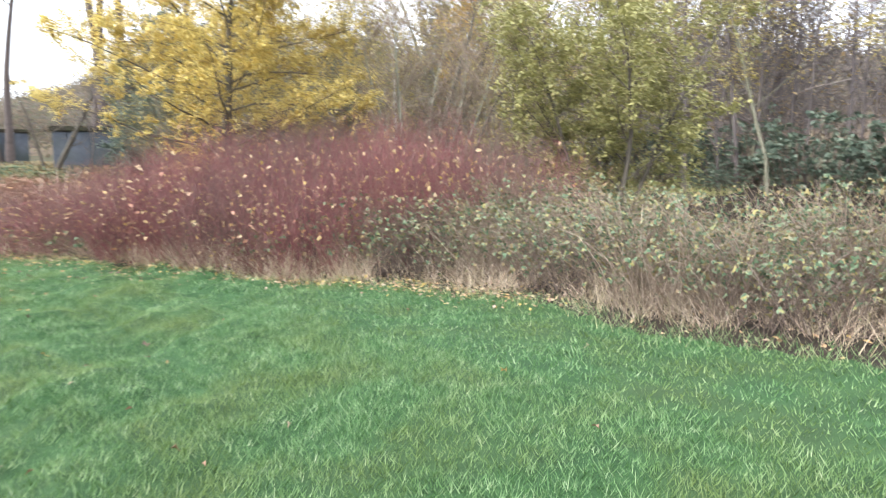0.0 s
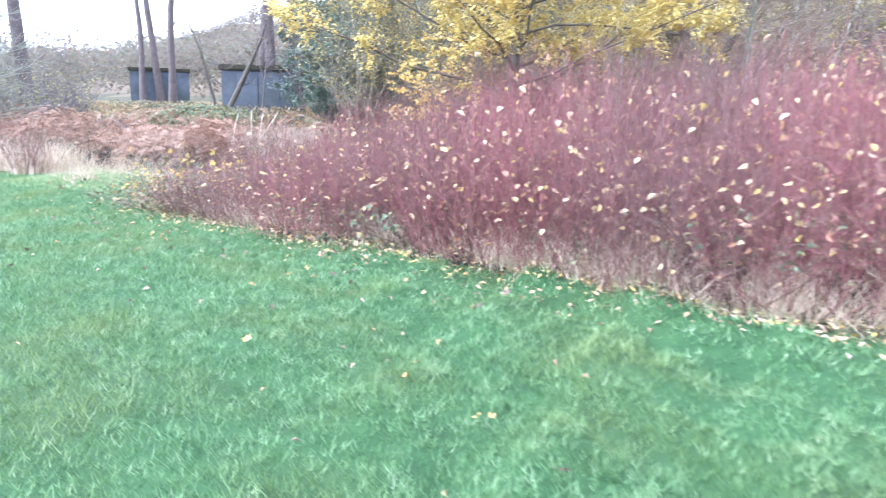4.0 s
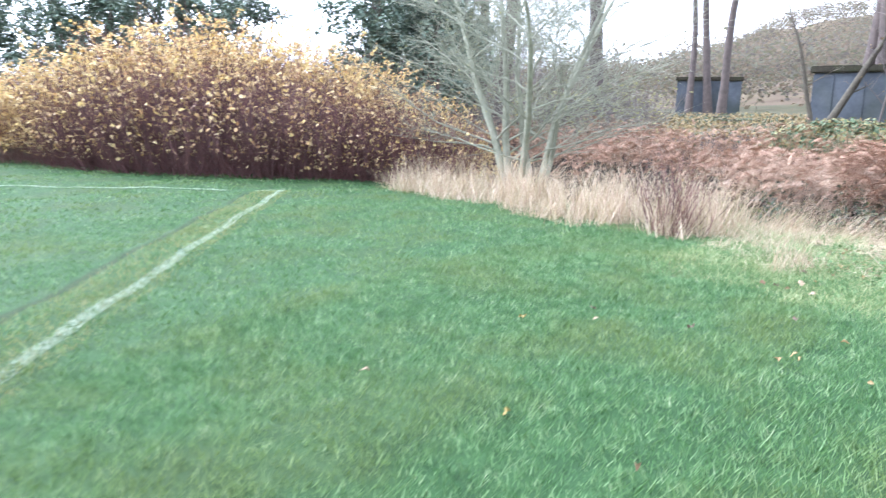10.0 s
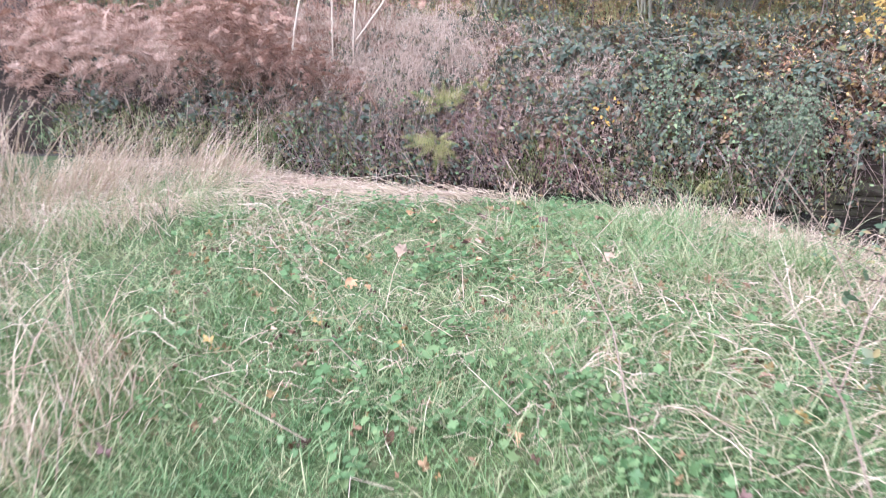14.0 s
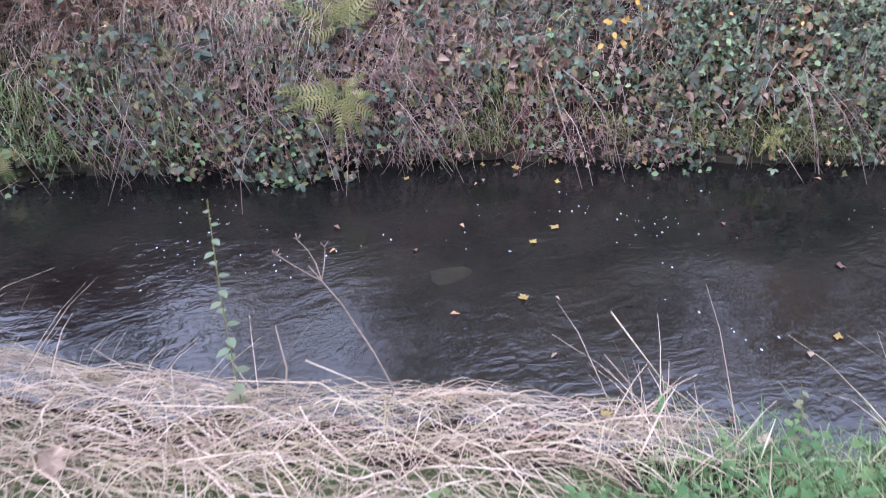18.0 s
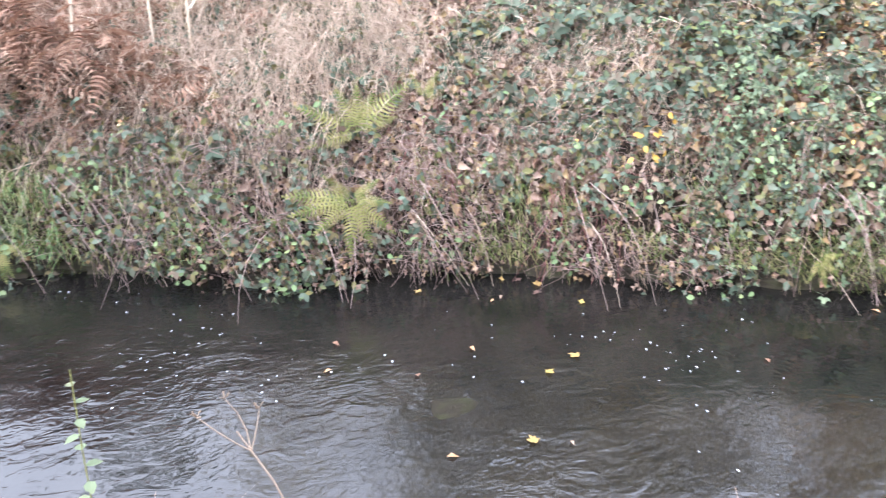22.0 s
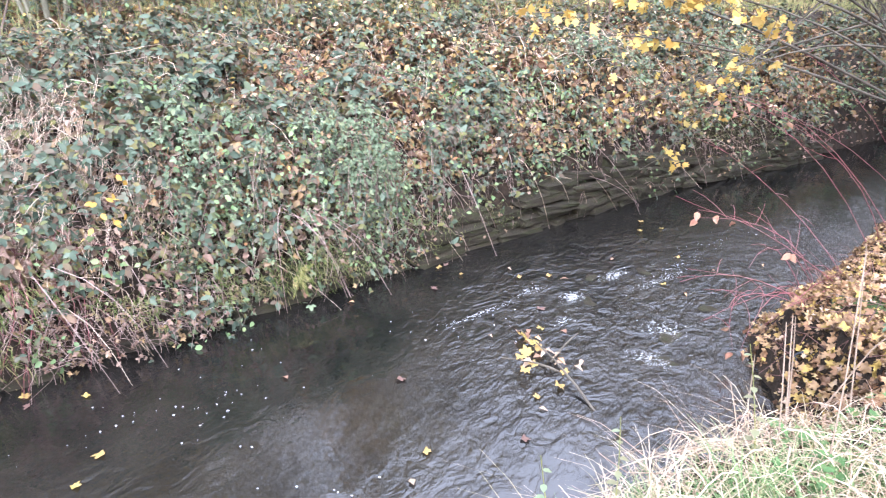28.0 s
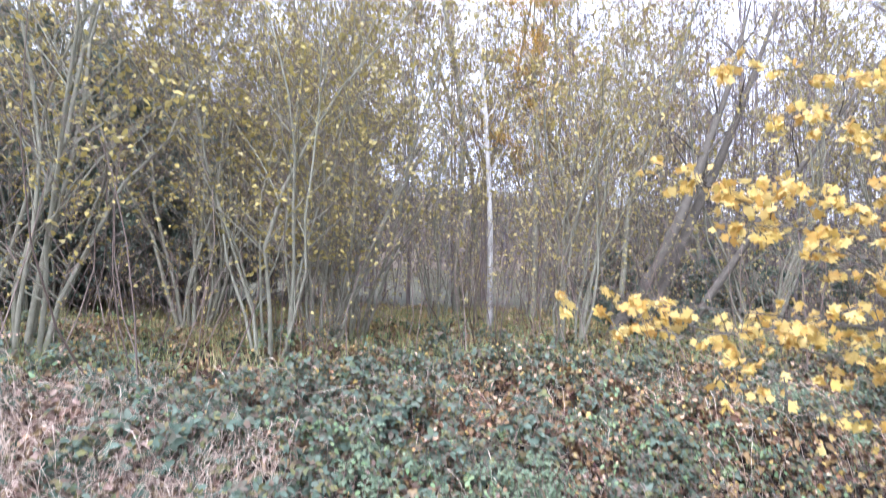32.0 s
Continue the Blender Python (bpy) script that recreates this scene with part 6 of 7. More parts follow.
for i, tip in enumerate(BOUGHS):
    a = T[2 + i % 5]
    b = np.array(tip) - root
    Q = curved(a[None], b[None], 8, 0.25, 0.12)[0]
    V0, F0 = tubes(Q[None], np.linspace(0.016, 0.004, 8)[None], 4)
    A = sample(Q, 1 - 0.24 * lr.random(14) ** 1.5)
    B = A + unit(lr.normal(0, 1, (14, 3)) * np.array([1, 1, 0.5]) + 0.5 * unit(b - a)) * lr.uniform(0.1, 0.36, (14, 1))
    V, F = joined([(V0, F0), tubes(curved(A, B, 3, 0, 0.03), taper(14, 3, 0.004, 0.002), 4)])
    bough = part("bough", raw_mesh("bough", V, F, M_BARK), brook_maple)
    n = 95 if tip[2] > 1.2 else 26
    k = lr.integers(0, 14, n)
    t = lr.random((n, 1)) ** 0.4
    L = A[k] * (1 - t) + B[k] * t - np.array([0, 0, 0.03])
    part("foliage", leaf_mesh("foliage", L, 0.07, M_LEMON, -0.3, MAPLE_V, MAPLE_F), bough)

# tall woodland trees behind the hazels
tall_wood = [tree_parts(90 + i, 1, 13, 0.085, 22, 3.6, 14, 1.3, 5000, 0.1, M_HAZEL, M_TWIG, (M_HAZELLEAF, M_RUSSET)[i], lo=0.25, flat=0.5, leaf_shape=(SMALL_V, SMALL_F), wob=0.14, twig_r=0.007) for i in range(2)]
TALL = [(6.5, 29), (11, 29), (14.5, 27.5), (2.2, 33), (10.5, 33.5), (16, 32), (-1.5, 33), (13, 25), (17, 22), (4.0, 30), (9.0, 31.5), (13.0, 30.5), (17.5, 29), (21, 25.5), (7, 36), (12.5, 36), (18, 34), (24, 31), (1.0, 36), (26, 24), (22, 20), (15.5, 40), (5, 42), (28, 36), (19, 14.5), (24, 13), (28, 17), (23, 8), (30, 9), (27, 4), (20, 10.5)]
for i, (x, y) in enumerate(TALL):
    tree("woodland_tree", "tall slender woodland tree with sparse russet leaves", tall_wood[i % 2], (x, y), i * 1.4, 0.85 + 0.3 * ((i * 3) % 4) / 4, "woodland trees")

# evergreens with dark leaves
dark = [tree_parts(60 + i, 3, 9, 0.14, 14, 3.6, 9, 1.3, 17000, 0.22, M_BARK, M_TWIG, M_DARKLEAF, 0.25, 0.05, flat=0.3, leaf_shape=(SMALL_V, SMALL_F)) for i in range(2)]
for i, (x, y, k) in enumerate([(-3.0, 38.5, 0.85), (-0.5, 36.5, 0.95), (1.8, 40, 1.0), (8.5, 43, 1.0), (-2.0, 46, 0.85), (-1.6, 33.5, 0.6), (-0.6, 34, 0.7), (1.6, 31.5, 0.6), (4.6, 33.5, 0.65), (7.4, 37, 0.75), (2.6, 34.5, 0.7), (5.6, 38, 0.8), (9.6, 35.5, 0.7), (-2.2, 36, 0.6), (2.4, 31, 0.42), (-26, 34, 0.9), (-31, 24, 0.95), (-36, 22, 1.0), (-41, 19, 1.0), (-24.5, 28, 1.0), (-46, 16, 1), (-30, 40, 1.1), (14, 40, 1.0), (-2.5, 29.5, 0.45), (-4.2, 41, 0.8)]):
    tree("evergreen", "dense dark green evergreen tree with ivy", dark[i % 2], (x, y), i * 2.2, k, "evergreens behind the wood")

# dark bushes filling the wood's edge
holly = [shrub_meshes(70, 1.1, 2.6, 5200, 0.12, M_TWIG, M_HOLLY, 0.012, 0.8, 0.8, tangle=0.5, shape=(SMALL_V, SMALL_F)) for _ in range(2)]
for i, (x, y, k) in enumerate([(-2.4, 31.5, 0.6), (0.6, 32.4, 0.8), (17.8, 26.0, 1.1), (19.5, 22.5, 1.2),
                               (20.5, 18.5, 1.2), (21, 14.5, 1.2), (22.5, 11.0, 1.3), (24, 7.5, 1.2), (9.9, 22.8, 0.55), (18.6, 16.6, 0.5), (26, 4, 1.3)]):
    shrub("holly", "dark evergreen holly bush in the wood's shade", holly[i % 2], (x, y), (k * 1.3, k * 1.3, k), i * 1.9, "hollies in the wood")

# tall pines
pine = tree_parts(70, 1, 22, 0.38, 10, 3.0, 8, 1.2, 900, 0.3, M_PINEBARK, M_TWIG, M_DARKLEAF, lo=0.6, flat=0.3)
for i, (x, y, k) in enumerate([(-25.6, 72, 1.0), (-24.1, 73, 1.15), (-22.7, 72, 1.15), (-9.6, 49, 1.1), (-8.4, 48.5, 1.2), (-6.9, 50, 1.1), (-23.4, 30.0, 0.9), (-20.6, 31, 0.95), (-19, 37.5, 1.1), (-33, 38, 0.9), (-4.5, 51, 1.0), (-29, 42, 1)]):
    tree("pine", "tall pine with a bare reddish-grey trunk", pine, (x, y), i * 1.7, k, "pines beyond the brook")
for i, (x, y, lean) in enumerate([(-10.3, 41.3, (-0.22, 0)), (-10.0, 41.2, (0.35, 0))]):
    tree("leaning_pole_tree", "thin bare leaning tree before the concrete block", tree_parts(80 + i, 1, 8, 0.16, 6, 2.2, 8, 1.0, 0, 0, M_BARK, M_TWIG, None, lo=0.3, flat=0.3, lean=lean), (x, y), 0, 1, "leaning bare trees")


# two weathered concrete abutments beyond the brook
def abutment(at, size, turn):
    x, y, z = at
    ob = thing("abutment", "dark weathered concrete abutment with a mossy cap", "abutment", "abutments beyond the brook", at=at)
    ob.rotation_euler = (0, 0, turn)
    w, d, h = size
    for name, ww, dd, z0, z1, mat in (("body", w, d, -1.5, h - 0.35, M_CONCRETE), ("cap", w + 0.3, d + 0.3, h - 0.348, h, M_STONE)):
        bm = bmesh.new()
        bmesh.ops.create_cube(bm, size=1)
        for v in bm.verts:
            v.co = Vector((v.co.x * ww, v.co.y * dd, z0 + (v.co.z + 0.5) * (z1 - z0)))
        bmesh.ops.bevel(bm, geom=bm.edges[:], offset=0.06, segments=2, affect="EDGES")
        part(name, bm_mesh(name, bm, mat), ob)
    for k in range(3):
        bm = bmesh.new()
        bmesh.ops.create_cube(bm, size=1)
        for v in bm.verts:
            v.co = Vector((v.co.x * 0.06 + (k - 1) * w * 0.3, v.co.y * 0.06 - d / 2 - 0.01, (v.co.z + 0.5) * (h - 0.4)))
        part("rib", bm_mesh("rib", bm, M_CONCRETE), ob)


abutment((-9.0, 47.5, 1.5), (4.6, 3.0, 2.85), -0.05)
abutment((-25.0, 75.5, 1.6), (5.6, 4.0, 3.9), 0.3)

# ---- far woods ----
n = 430
x = rng.uniform(-75, 80, n)
y = np.interp(x, FAR_X, FAR_Y) + rng.uniform(14, 60, n) ** 1.0
gap = ((x > -0.42 * y - 4) & (x < -0.24 * y)) | ((x > -30) & (x < -8) & (y > 40))
x, y = x[~gap], y[~gap]
x = np.concatenate([x, rng.uniform(15, 60, 280)])
y = np.concatenate([y, np.interp(x[-280:], FAR_X, FAR_Y) + rng.uniform(6, 34, 280)])
n = len(x)
P = np.column_stack([x, y, height(x, y)])
h = rng.uniform(6, 12, n) * np.where(x > -1, 1.4, 1.0)
top = P + np.stack([rng.normal(0, 0.6, n), rng.normal(0, 0.6, n), h], 1)
trunks = tubes(curved(P, top, 4, 0, 0.15), taper(n, 4, rng.uniform(0.02, 0.085, n), 0.012), 5)
k = np.repeat(np.arange(n), 22)
t = rng.uniform(0.15, 1, (len(k), 1))
A = P[k] * (1 - t) + top[k] * t
B = A + rand_dirs(len(k), 0.9) * rng.uniform(0.8, 2.6, (len(k), 1))
k2 = np.repeat(np.arange(len(k)), 3)
t = rng.uniform(0.2, 1, (len(k2), 1))
C = A[k2] * (1 - t) + B[k2] * t
D = C + rand_dirs(len(k2), 0.8) * rng.uniform(0.4, 1.2, (len(k2), 1))
stuff("far_woods", joined([trunks, tubes(curved(A, B, 3, 0, 0.1), taper(len(A), 3, 0.03, 0.01)), tubes(curved(C, D, 2), taper(len(C), 2, 0.014, 0.006))]), M_HAZE,
      "leafless grey woodland beyond the brook", "woodland")
k = rng.integers(0, len(C), 30000)
L = C[k] + (D[k] - C[k]) * rng.random((len(k), 1))
stuff("far_wood_leaves", placed(SMALL_V, SMALL_F, L, rand_dirs(len(L), 0), rand_dirs(len(L), 1), rng.uniform(0.1, 0.25, len(L))), M_RUSSET,
      "last russet leaves of the far woodland", "leaves")

# underwood saplings between the hazels
P = np.concatenate([band(-3, 18, 4.0, 18, 330), band(-2.5, 12, 2.6, 4.0, 40)])
h = rng.uniform(0.8, 3.6, len(P))
top = P + np.stack([rng.normal(0, 0.24, len(P)) * h, rng.normal(0, 0.24, len(P)) * h, h], 1)
k = np.repeat(np.arange(len(P)), 16)
t = rng.uniform(0.25, 1, (len(k), 1))
A = P[k] * (1 - t) + top[k] * t
B = A + rand_dirs(len(k), 0.9) * rng.uniform(0.2, 0.9, (len(k), 1))
stuff("saplings", joined([tubes(curved(P, top, 5, 0, 0.26), taper(len(P), 5, rng.uniform(0.005, 0.014, len(P)), 0.004), 4), tubes(curved(A, B, 3, 0, 0.04), taper(len(A), 3, 0.005, 0.002))]),
      M_TWIG, "thin bare saplings and brushwood under the trees", "saplings")
k = rng.integers(0, len(A), 9000)
L = A[k] + (B[k] - A[k]) * rng.random((len(k), 1))
stuff("sapling_leaves", placed(SMALL_V, SMALL_F, L, rand_dirs(len(L), 0), rand_dirs(len(L), 1), rng.uniform(0.035, 0.075, len(L))), M_HAZELLEAF,
      "sparse small yellow leaves on the saplings", "leaves")

# wooded hillside
n = 5200
x, y = rng.uniform(-120, 150, n), rng.uniform(0, 1, n)
y = np.interp(x, FAR_X, FAR_Y) + 62 + 250 * y ** 1.2
P = np.column_stack([x, y, height(x, y)])
k = np.repeat(np.arange(n), 46)
o = unit(rng.normal(0, 1, (len(k), 3))) * rng.random((len(k), 1)) ** 0.4 * np.array([2.6, 2.6, 4.6]) * rng.uniform(0.6, 1.3, n)[k][:, None]
L = P[k] + o + np.array([0, 0, 4.6])
stuff("hill_woods", placed(SMALL_V, SMALL_F, L, rand_dirs(len(L), 0.3), rand_dirs(len(L), 0.6), rng.uniform(0.42, 0.85, len(L))), M_HILLWOOD,
      "hazy russet and grey woods on the far hillside", "woodland")
# understory grass on the wooded bank top
P = np.concatenate([band(-4, 18, 3.4, 16, 30000), band(11, 26, 1, 12, 1500)])
n = len(P)
h = rng.uniform(0.12, 0.4, n)
a = rng.uniform(0, 6.283, n)
S = np.stack([np.cos(a), np.sin(a), 0 * a], 1) * 0.008
B = P + np.stack([rng.normal(0, 0.4, n) * h, rng.normal(0, 0.4, n) * h, h], 1)
stuff("understory_grass", (np.stack([P - S, P + S, B], 1).reshape(-1, 3), np.arange(3 * n).reshape(-1, 3)), M_UNDER, "thin yellowing grass under the trees", "grass")

# low scrub between the bracken and the far woods
n = 300
x = rng.uniform(-36, -1, n)
y = np.interp(x, FAR_X, FAR_Y) + rng.uniform(6, 26, n)
clear = (x > -0.44 * y) & (x < -0.05 * y)
x, y = x[~clear], y[~clear]
n = len(x)
P = np.column_stack([x, y, height(x, y)])
k = np.repeat(np.arange(n), 22)
A = P[k] + rng.normal(0, 0.35, (len(k), 3)) * np.array([1, 1, 0])
B = A + rand_dirs(len(k), 1.4, 0.8) * rng.uniform(0.7, 2.4, (len(k), 1))
k2 = np.repeat(np.arange(len(k)), 3)
t = rng.uniform(0.3, 1, (len(k2), 1))
C = A[k2] * (1 - t) + B[k2] * t
D = C + rand_dirs(len(k2), 0.8) * rng.uniform(0.2, 0.7, (len(k2), 1))
stuff("scrub", joined([tubes(curved(A, B, 3, 0, 0.08), taper(len(A), 3, 0.014, 0.006)), tubes(curved(C, D, 2), taper(len(C), 2, 0.008, 0.004))]), M_HAZE, "grey leafless scrub behind the bracken", "scrub")
k = rng.integers(0, len(C), 9000)
stuff("scrub_leaves", placed(SMALL_V, SMALL_F, D[k], rand_dirs(len(k), 0), rand_dirs(len(k), 0.8), rng.uniform(0.07, 0.16, len(k))), M_OLIVE, "sparse olive leaves on the scrub", "leaves")

# low brush on the ground between the bracken and the abutments
for name, mat, n, label in (("ground_ivy", M_BANKLEAF, 11000, "low ivy and bramble on the ground beyond the bracken"), ("brown_brush", M_RUSSET, 15000, "low brown brush beyond the bracken")):
    x = rng.uniform(-30, -1, n)
    y = np.interp(x, FAR_X, FAR_Y) + 5 + 32 * rng.random(n) ** 0.8
    patch = ripple(x * 0.35 + (0 if n > 12000 else 2), y * 0.35)
    x, y = x[patch > -0.25], y[patch > -0.25]
    P = np.column_stack([x, y, height(x, y) + rng.uniform(0.05, 0.55, len(x))])
    stuff(name, placed(ROUND_V, ROUND_F, P, rand_dirs(len(P), 0), rand_dirs(len(P), 0.8), rng.uniform(0.07, 0.17, len(P))), mat, label, "brush")

# ---- small things ----
M_LITTERS = [shader("leaf_" + k, [tuple(0.75 * v for v in c), c, tuple(min(1, 1.2 * v) for v in c)], 0.6, 14, 0.7, island=False, thin=0.1)
             for k, c in (("tan", (0.5, 0.3, 0.16)), ("ochre", (0.36, 0.25, 0.09)), ("brown", (0.26, 0.15, 0.1)), ("plum", (0.15, 0.09, 0.075)), ("pale", (0.38, 0.28, 0.2)), ("lemon", (0.4, 0.3, 0.09)))]
litter = []
for i in range(6):
    tv, tf = (MAPLE_V, MAPLE_F) if i % 2 else (LEAF_V, LEAF_F)
    tv = tv * np.array([1, 1, 2.2]) * (0.085 if i % 2 else 0.075)
    tv = tv + np.array([0, 0, 0.01]) + 0.15 * np.stack([0 * tv[:, 0], 0 * tv[:, 0], np.abs(tv[:, 0])], 1)
    litter.append(raw_mesh("fallen_leaf", tv, tf, M_LITTERS[i]))
crumple = np.column_stack([MAPLE_V[:, 0], MAPLE_V[:, 1], 0.2 * np.sin(7 * MAPLE_V[:, 0] + 2) + 0.5 * np.abs(MAPLE_V[:, 0]) ** 1.3 + 0.14 * np.cos(9 * MAPLE_V[:, 1])])
big_leaf = [raw_mesh("fallen_leaf", crumple * 0.062, MAPLE_F, m) for m in M_LITTERS]
P = np.concatenate([ground_pts(60, [(4.5, -5), (7, -0.5), (2.5, 4.5), (-3.8, 10.2), (-4.4, 12.4), (-7.5, 12.5), (-8, 6), (-2, -4)]),
                    ground_pts(95, [(4, -2), (1.5, 3.5), (-3.8, 9.6), (-5.5, 12), (-7, 9), (-3, 2), (0, -3)]),
                    ground_pts(65, [(2.6, 4.2), (-3.3, 9.0), (-4.3, 8.6), (-0.5, 5.5), (2, 3.2)]),
                    ground_pts(40, [(-6.2, 12.8), (-4.2, 12.6), (-2.4, 15), (-3.2, 16.6), (-5.4, 16.8)])])
for i, p in enumerate(P):
    ob = new("fallen_leaf", litter[(0, 2, 3, 4)[i % 4] if i % 11 else 1])
    ob.location = (p[0], p[1], p[2] + 0.03)
    ob.rotation_euler = (rng.normal(0, 0.5), rng.normal(0, 0.5), rng.uniform(0, 6.28))
    ob.scale = (rng.uniform(0.4, 0.9), rng.uniform(0.5, 0.95), rng.uniform(0.6, 1.6))
    tagged(ob, "curled fallen autumn leaf lying on the grass", "leaf", "fallen leaves on the grass")
# large leaves on the top of the bank
for x, y, k, m in [(-3.66, 16.66, 1.4, 0), (-3.86, 16.55, 1.2, 2), (-4.56, 16.38, 1.3, 0), (-3.26, 16.12, 1.3, 2), (-4.04, 16.31, 1.4, 3), (-5.24, 16.63, 1.7, 3), (-4.27, 16.57, 0.9, 2), (-3.73, 15.99, 1.3, 3), (-3.35, 16.55, 1.0, 4), (-5.28, 17.56, 1.6, 4), (-3.68, 16.53, 1.0, 3), (-3.65, 16.36, 0.8, 3), (-3.33, 16.45, 0.8, 2), (-3.92, 17.18, 0.9, 3), (-3.32, 16.88, 0.8, 4), (-4.52, 16.45, 0.8, 2), (-5.18, 16.69, 1.2, 3), (-4.76, 15.51, 1.7, 4), (-4.56, 15.61, 1.4, 2), (-3.83, 15.89, 1.1, 5), (-4.49, 16.19, 1.0, 0), (-4.26, 15.62, 1.2, 4), (-3.67, 15.20, 1.5, 4), (-5.65, 16.52, 1.1, 4), (-4.15, 15.64, 1.0, 2), (-5.95, 13.04, 1.2, 4), (-5.79, 12.79, 1.0, 4), (-5.15, 15.13, 1.2, 0), (-6.21, 12.79, 1.0, 2), (-3.80, 12.49, 1.2, 5), (-4.50, 12.54, 1.1, 0)]:
    ob = new("fallen_leaf", big_leaf[m])
    ob.location, ob.rotation_euler, ob.scale = (x, y, float(height(x, y)) + 0.06), (rng.normal(0, 0.35), rng.normal(0, 0.35), rng.uniform(0, 6.28)), (k, k, k)
    tagged(ob, "large curled dead maple leaf on the bank's rough grass", "leaf", "large fallen leaves on the bank")
# leaf litter along the bed's edge
edge = rows_between(BED_EDGE[5:], 0.0055)
n = len(edge)
x, y = edge[:, 0] + rng.normal(0.08, 0.3, n), edge[:, 1] + rng.normal(0.08, 0.3, n)
L = np.column_stack([x, y, height(x, y) + rng.uniform(0.01, 0.05, n)])
stuff("edge_litter", placed(LEAF_V, LEAF_F, L, rand_dirs(n, 0), rand_dirs(n, 2.5), rng.uniform(0.04, 0.08, n)), M_LITTER, "drift of fallen leaves along the bed's edge", "leaves")
P = ground_pts(5000, BED)
P[:, 2] += 0.02
stuff("bed_litter", placed(LEAF_V, LEAF_F, P, rand_dirs(len(P), 0), rand_dirs(len(P), 2.5), rng.uniform(0.05, 0.1, len(P))), M_LITTER, "fallen leaves under the dogwoods", "leaves")

# leaves and foam flecks on the brook
n = 56
x = np.concatenate([rng.uniform(-4.2, 4, 46), rng.uniform(-2.9, 2.2, 10)])
u = np.concatenate([rng.uniform(0.1, 0.93, 46), rng.uniform(0.88, 0.97, 10)])
y = np.interp(x, NEAR_X, NEAR_Y) * (1 - u) + np.interp(x, FAR_X, FAR_Y) * u
for i in range(n):
    ob = new("floating_leaf", litter[(1, 2, 5, 4, 1, 3, 0)[i % 7]])
    ob.location, ob.rotation_euler, ob.scale = (x[i], y[i], WATER_Z + 0.004), (0, 0, rng.uniform(0, 6.28)), [rng.uniform(0.5, 1.15), rng.uniform(0.5, 1.1), 0.7]
    tagged(ob, "fallen leaf drifting on the brook", "leaf", "leaves on the water")
n = 150
k = rng.integers(0, 22, n)
x = rng.uniform(-6.5, 0.6, 22)[k] + rng.normal(0, 0.22, n)
u = np.clip(rng.uniform(0.4, 0.9, 22)[k] + rng.normal(0, 0.03, n), 0.2, 0.95)
y = np.interp(x, NEAR_X, NEAR_Y) * (1 - u) + np.interp(x, FAR_X, FAR_Y) * u
L = np.column_stack([x, y, np.full(n, WATER_Z + 0.006)])
stuff("foam_flecks", placed(SMALL_V, SMALL_F, L, rand_dirs(n, 0) * np.array([1, 1, 0]), np.tile([[0, 0, 1.0]], (n, 1)), rng.uniform(0.006, 0.026, n)), M_FOAM, "white foam flecks drifting on the brook", "foam")


# ---- near bank ----
def stalk(name, label, pts, r0, r1, mat, category="stalk", group="", tops=()):
    p = np.array(pts, float)
    ob = thing(name, label, category, group, at=tuple(p[0]))
    V, F = tubes((p - p[0])[None], np.linspace(r0, r1, len(p))[None], 6)
    part("stem", raw_mesh("stem", V, F, mat, True), ob)
    for q in tops:
        q = np.array(q, float) - p[0]
        a = p[-2] - p[0] + (p[-1] - p[-2]) * 0.6
        V, F = tubes(curved(a[None], q[None], 4, 0, 0.01), taper(1, 4, r1, r1 * 0.6), 5)
        ray = part("branch", raw_mesh("branch", V, F, mat, True), ob)
        for d in rand_dirs(7, 1.4):
            V, F = tubes(curved(q[None], (q + d * 0.022)[None], 2), taper(1, 2, 0.0014, 0.0022))
            part("spoke", raw_mesh("spoke", V, F, mat), ray)
    return ob


stalk("hogweed", "dead pale hogweed stalk with bare umbels over the water", [(-4.18, 17.55, -0.5), (-4.25, 17.75, -0.3), (-4.32, 17.88, -0.15), (-4.4, 17.98, -0.03)], 0.0035, 0.0022, M_DEADSTEM, "plant",
      tops=[(-4.5, 18.0, 0.03), (-4.42, 18.02, 0.06), (-4.33, 18.0, 0.02)])
for x, y, z0, tip in [(-4.62, 17.6, -0.4, (-4.56, 17.85, -0.15)), (-4.7, 17.55, -0.4, (-4.72, 17.9, -0.28)), (-3.6, 17.1, -0.35, (-3.66, 17.25, -0.1)),
                     
                      (-1.42, 16.24, -0.62, (-1.4, 16.26, -0.2)), (-1.43, 16.08, -0.5, (-1.44, 16.14, 0.04)), (-1.46, 15.86, -0.4, (-1.4, 15.95, 0.38)), (-1.36, 15.95, -0.4, (-1.3, 15.7, 0.1)),
                      (-3.9, 12.9, 0.0, (-4.15, 13.3, 0.75)), (-3.5, 13.6, 0.0, (-3.1, 13.9, 0.8)), (-2.9, 14.1, 0.0, (-3.3, 14.4, 0.7)), (-4.3, 13.6, 0.0, (-4.45, 13.9, 0.6))]:
    m = ((x + tip[0]) / 2 + 0.03, (y + tip[1]) / 2, (z0 + tip[2]) / 2 + 0.04)
    stalk("dead_stalk", "single dry pale stalk rising from the bank grass", [(x, y, z0), m, tip], 0.004, 0.002, M_DEADSTEM, "stalk", "dry stalks on the near bank")

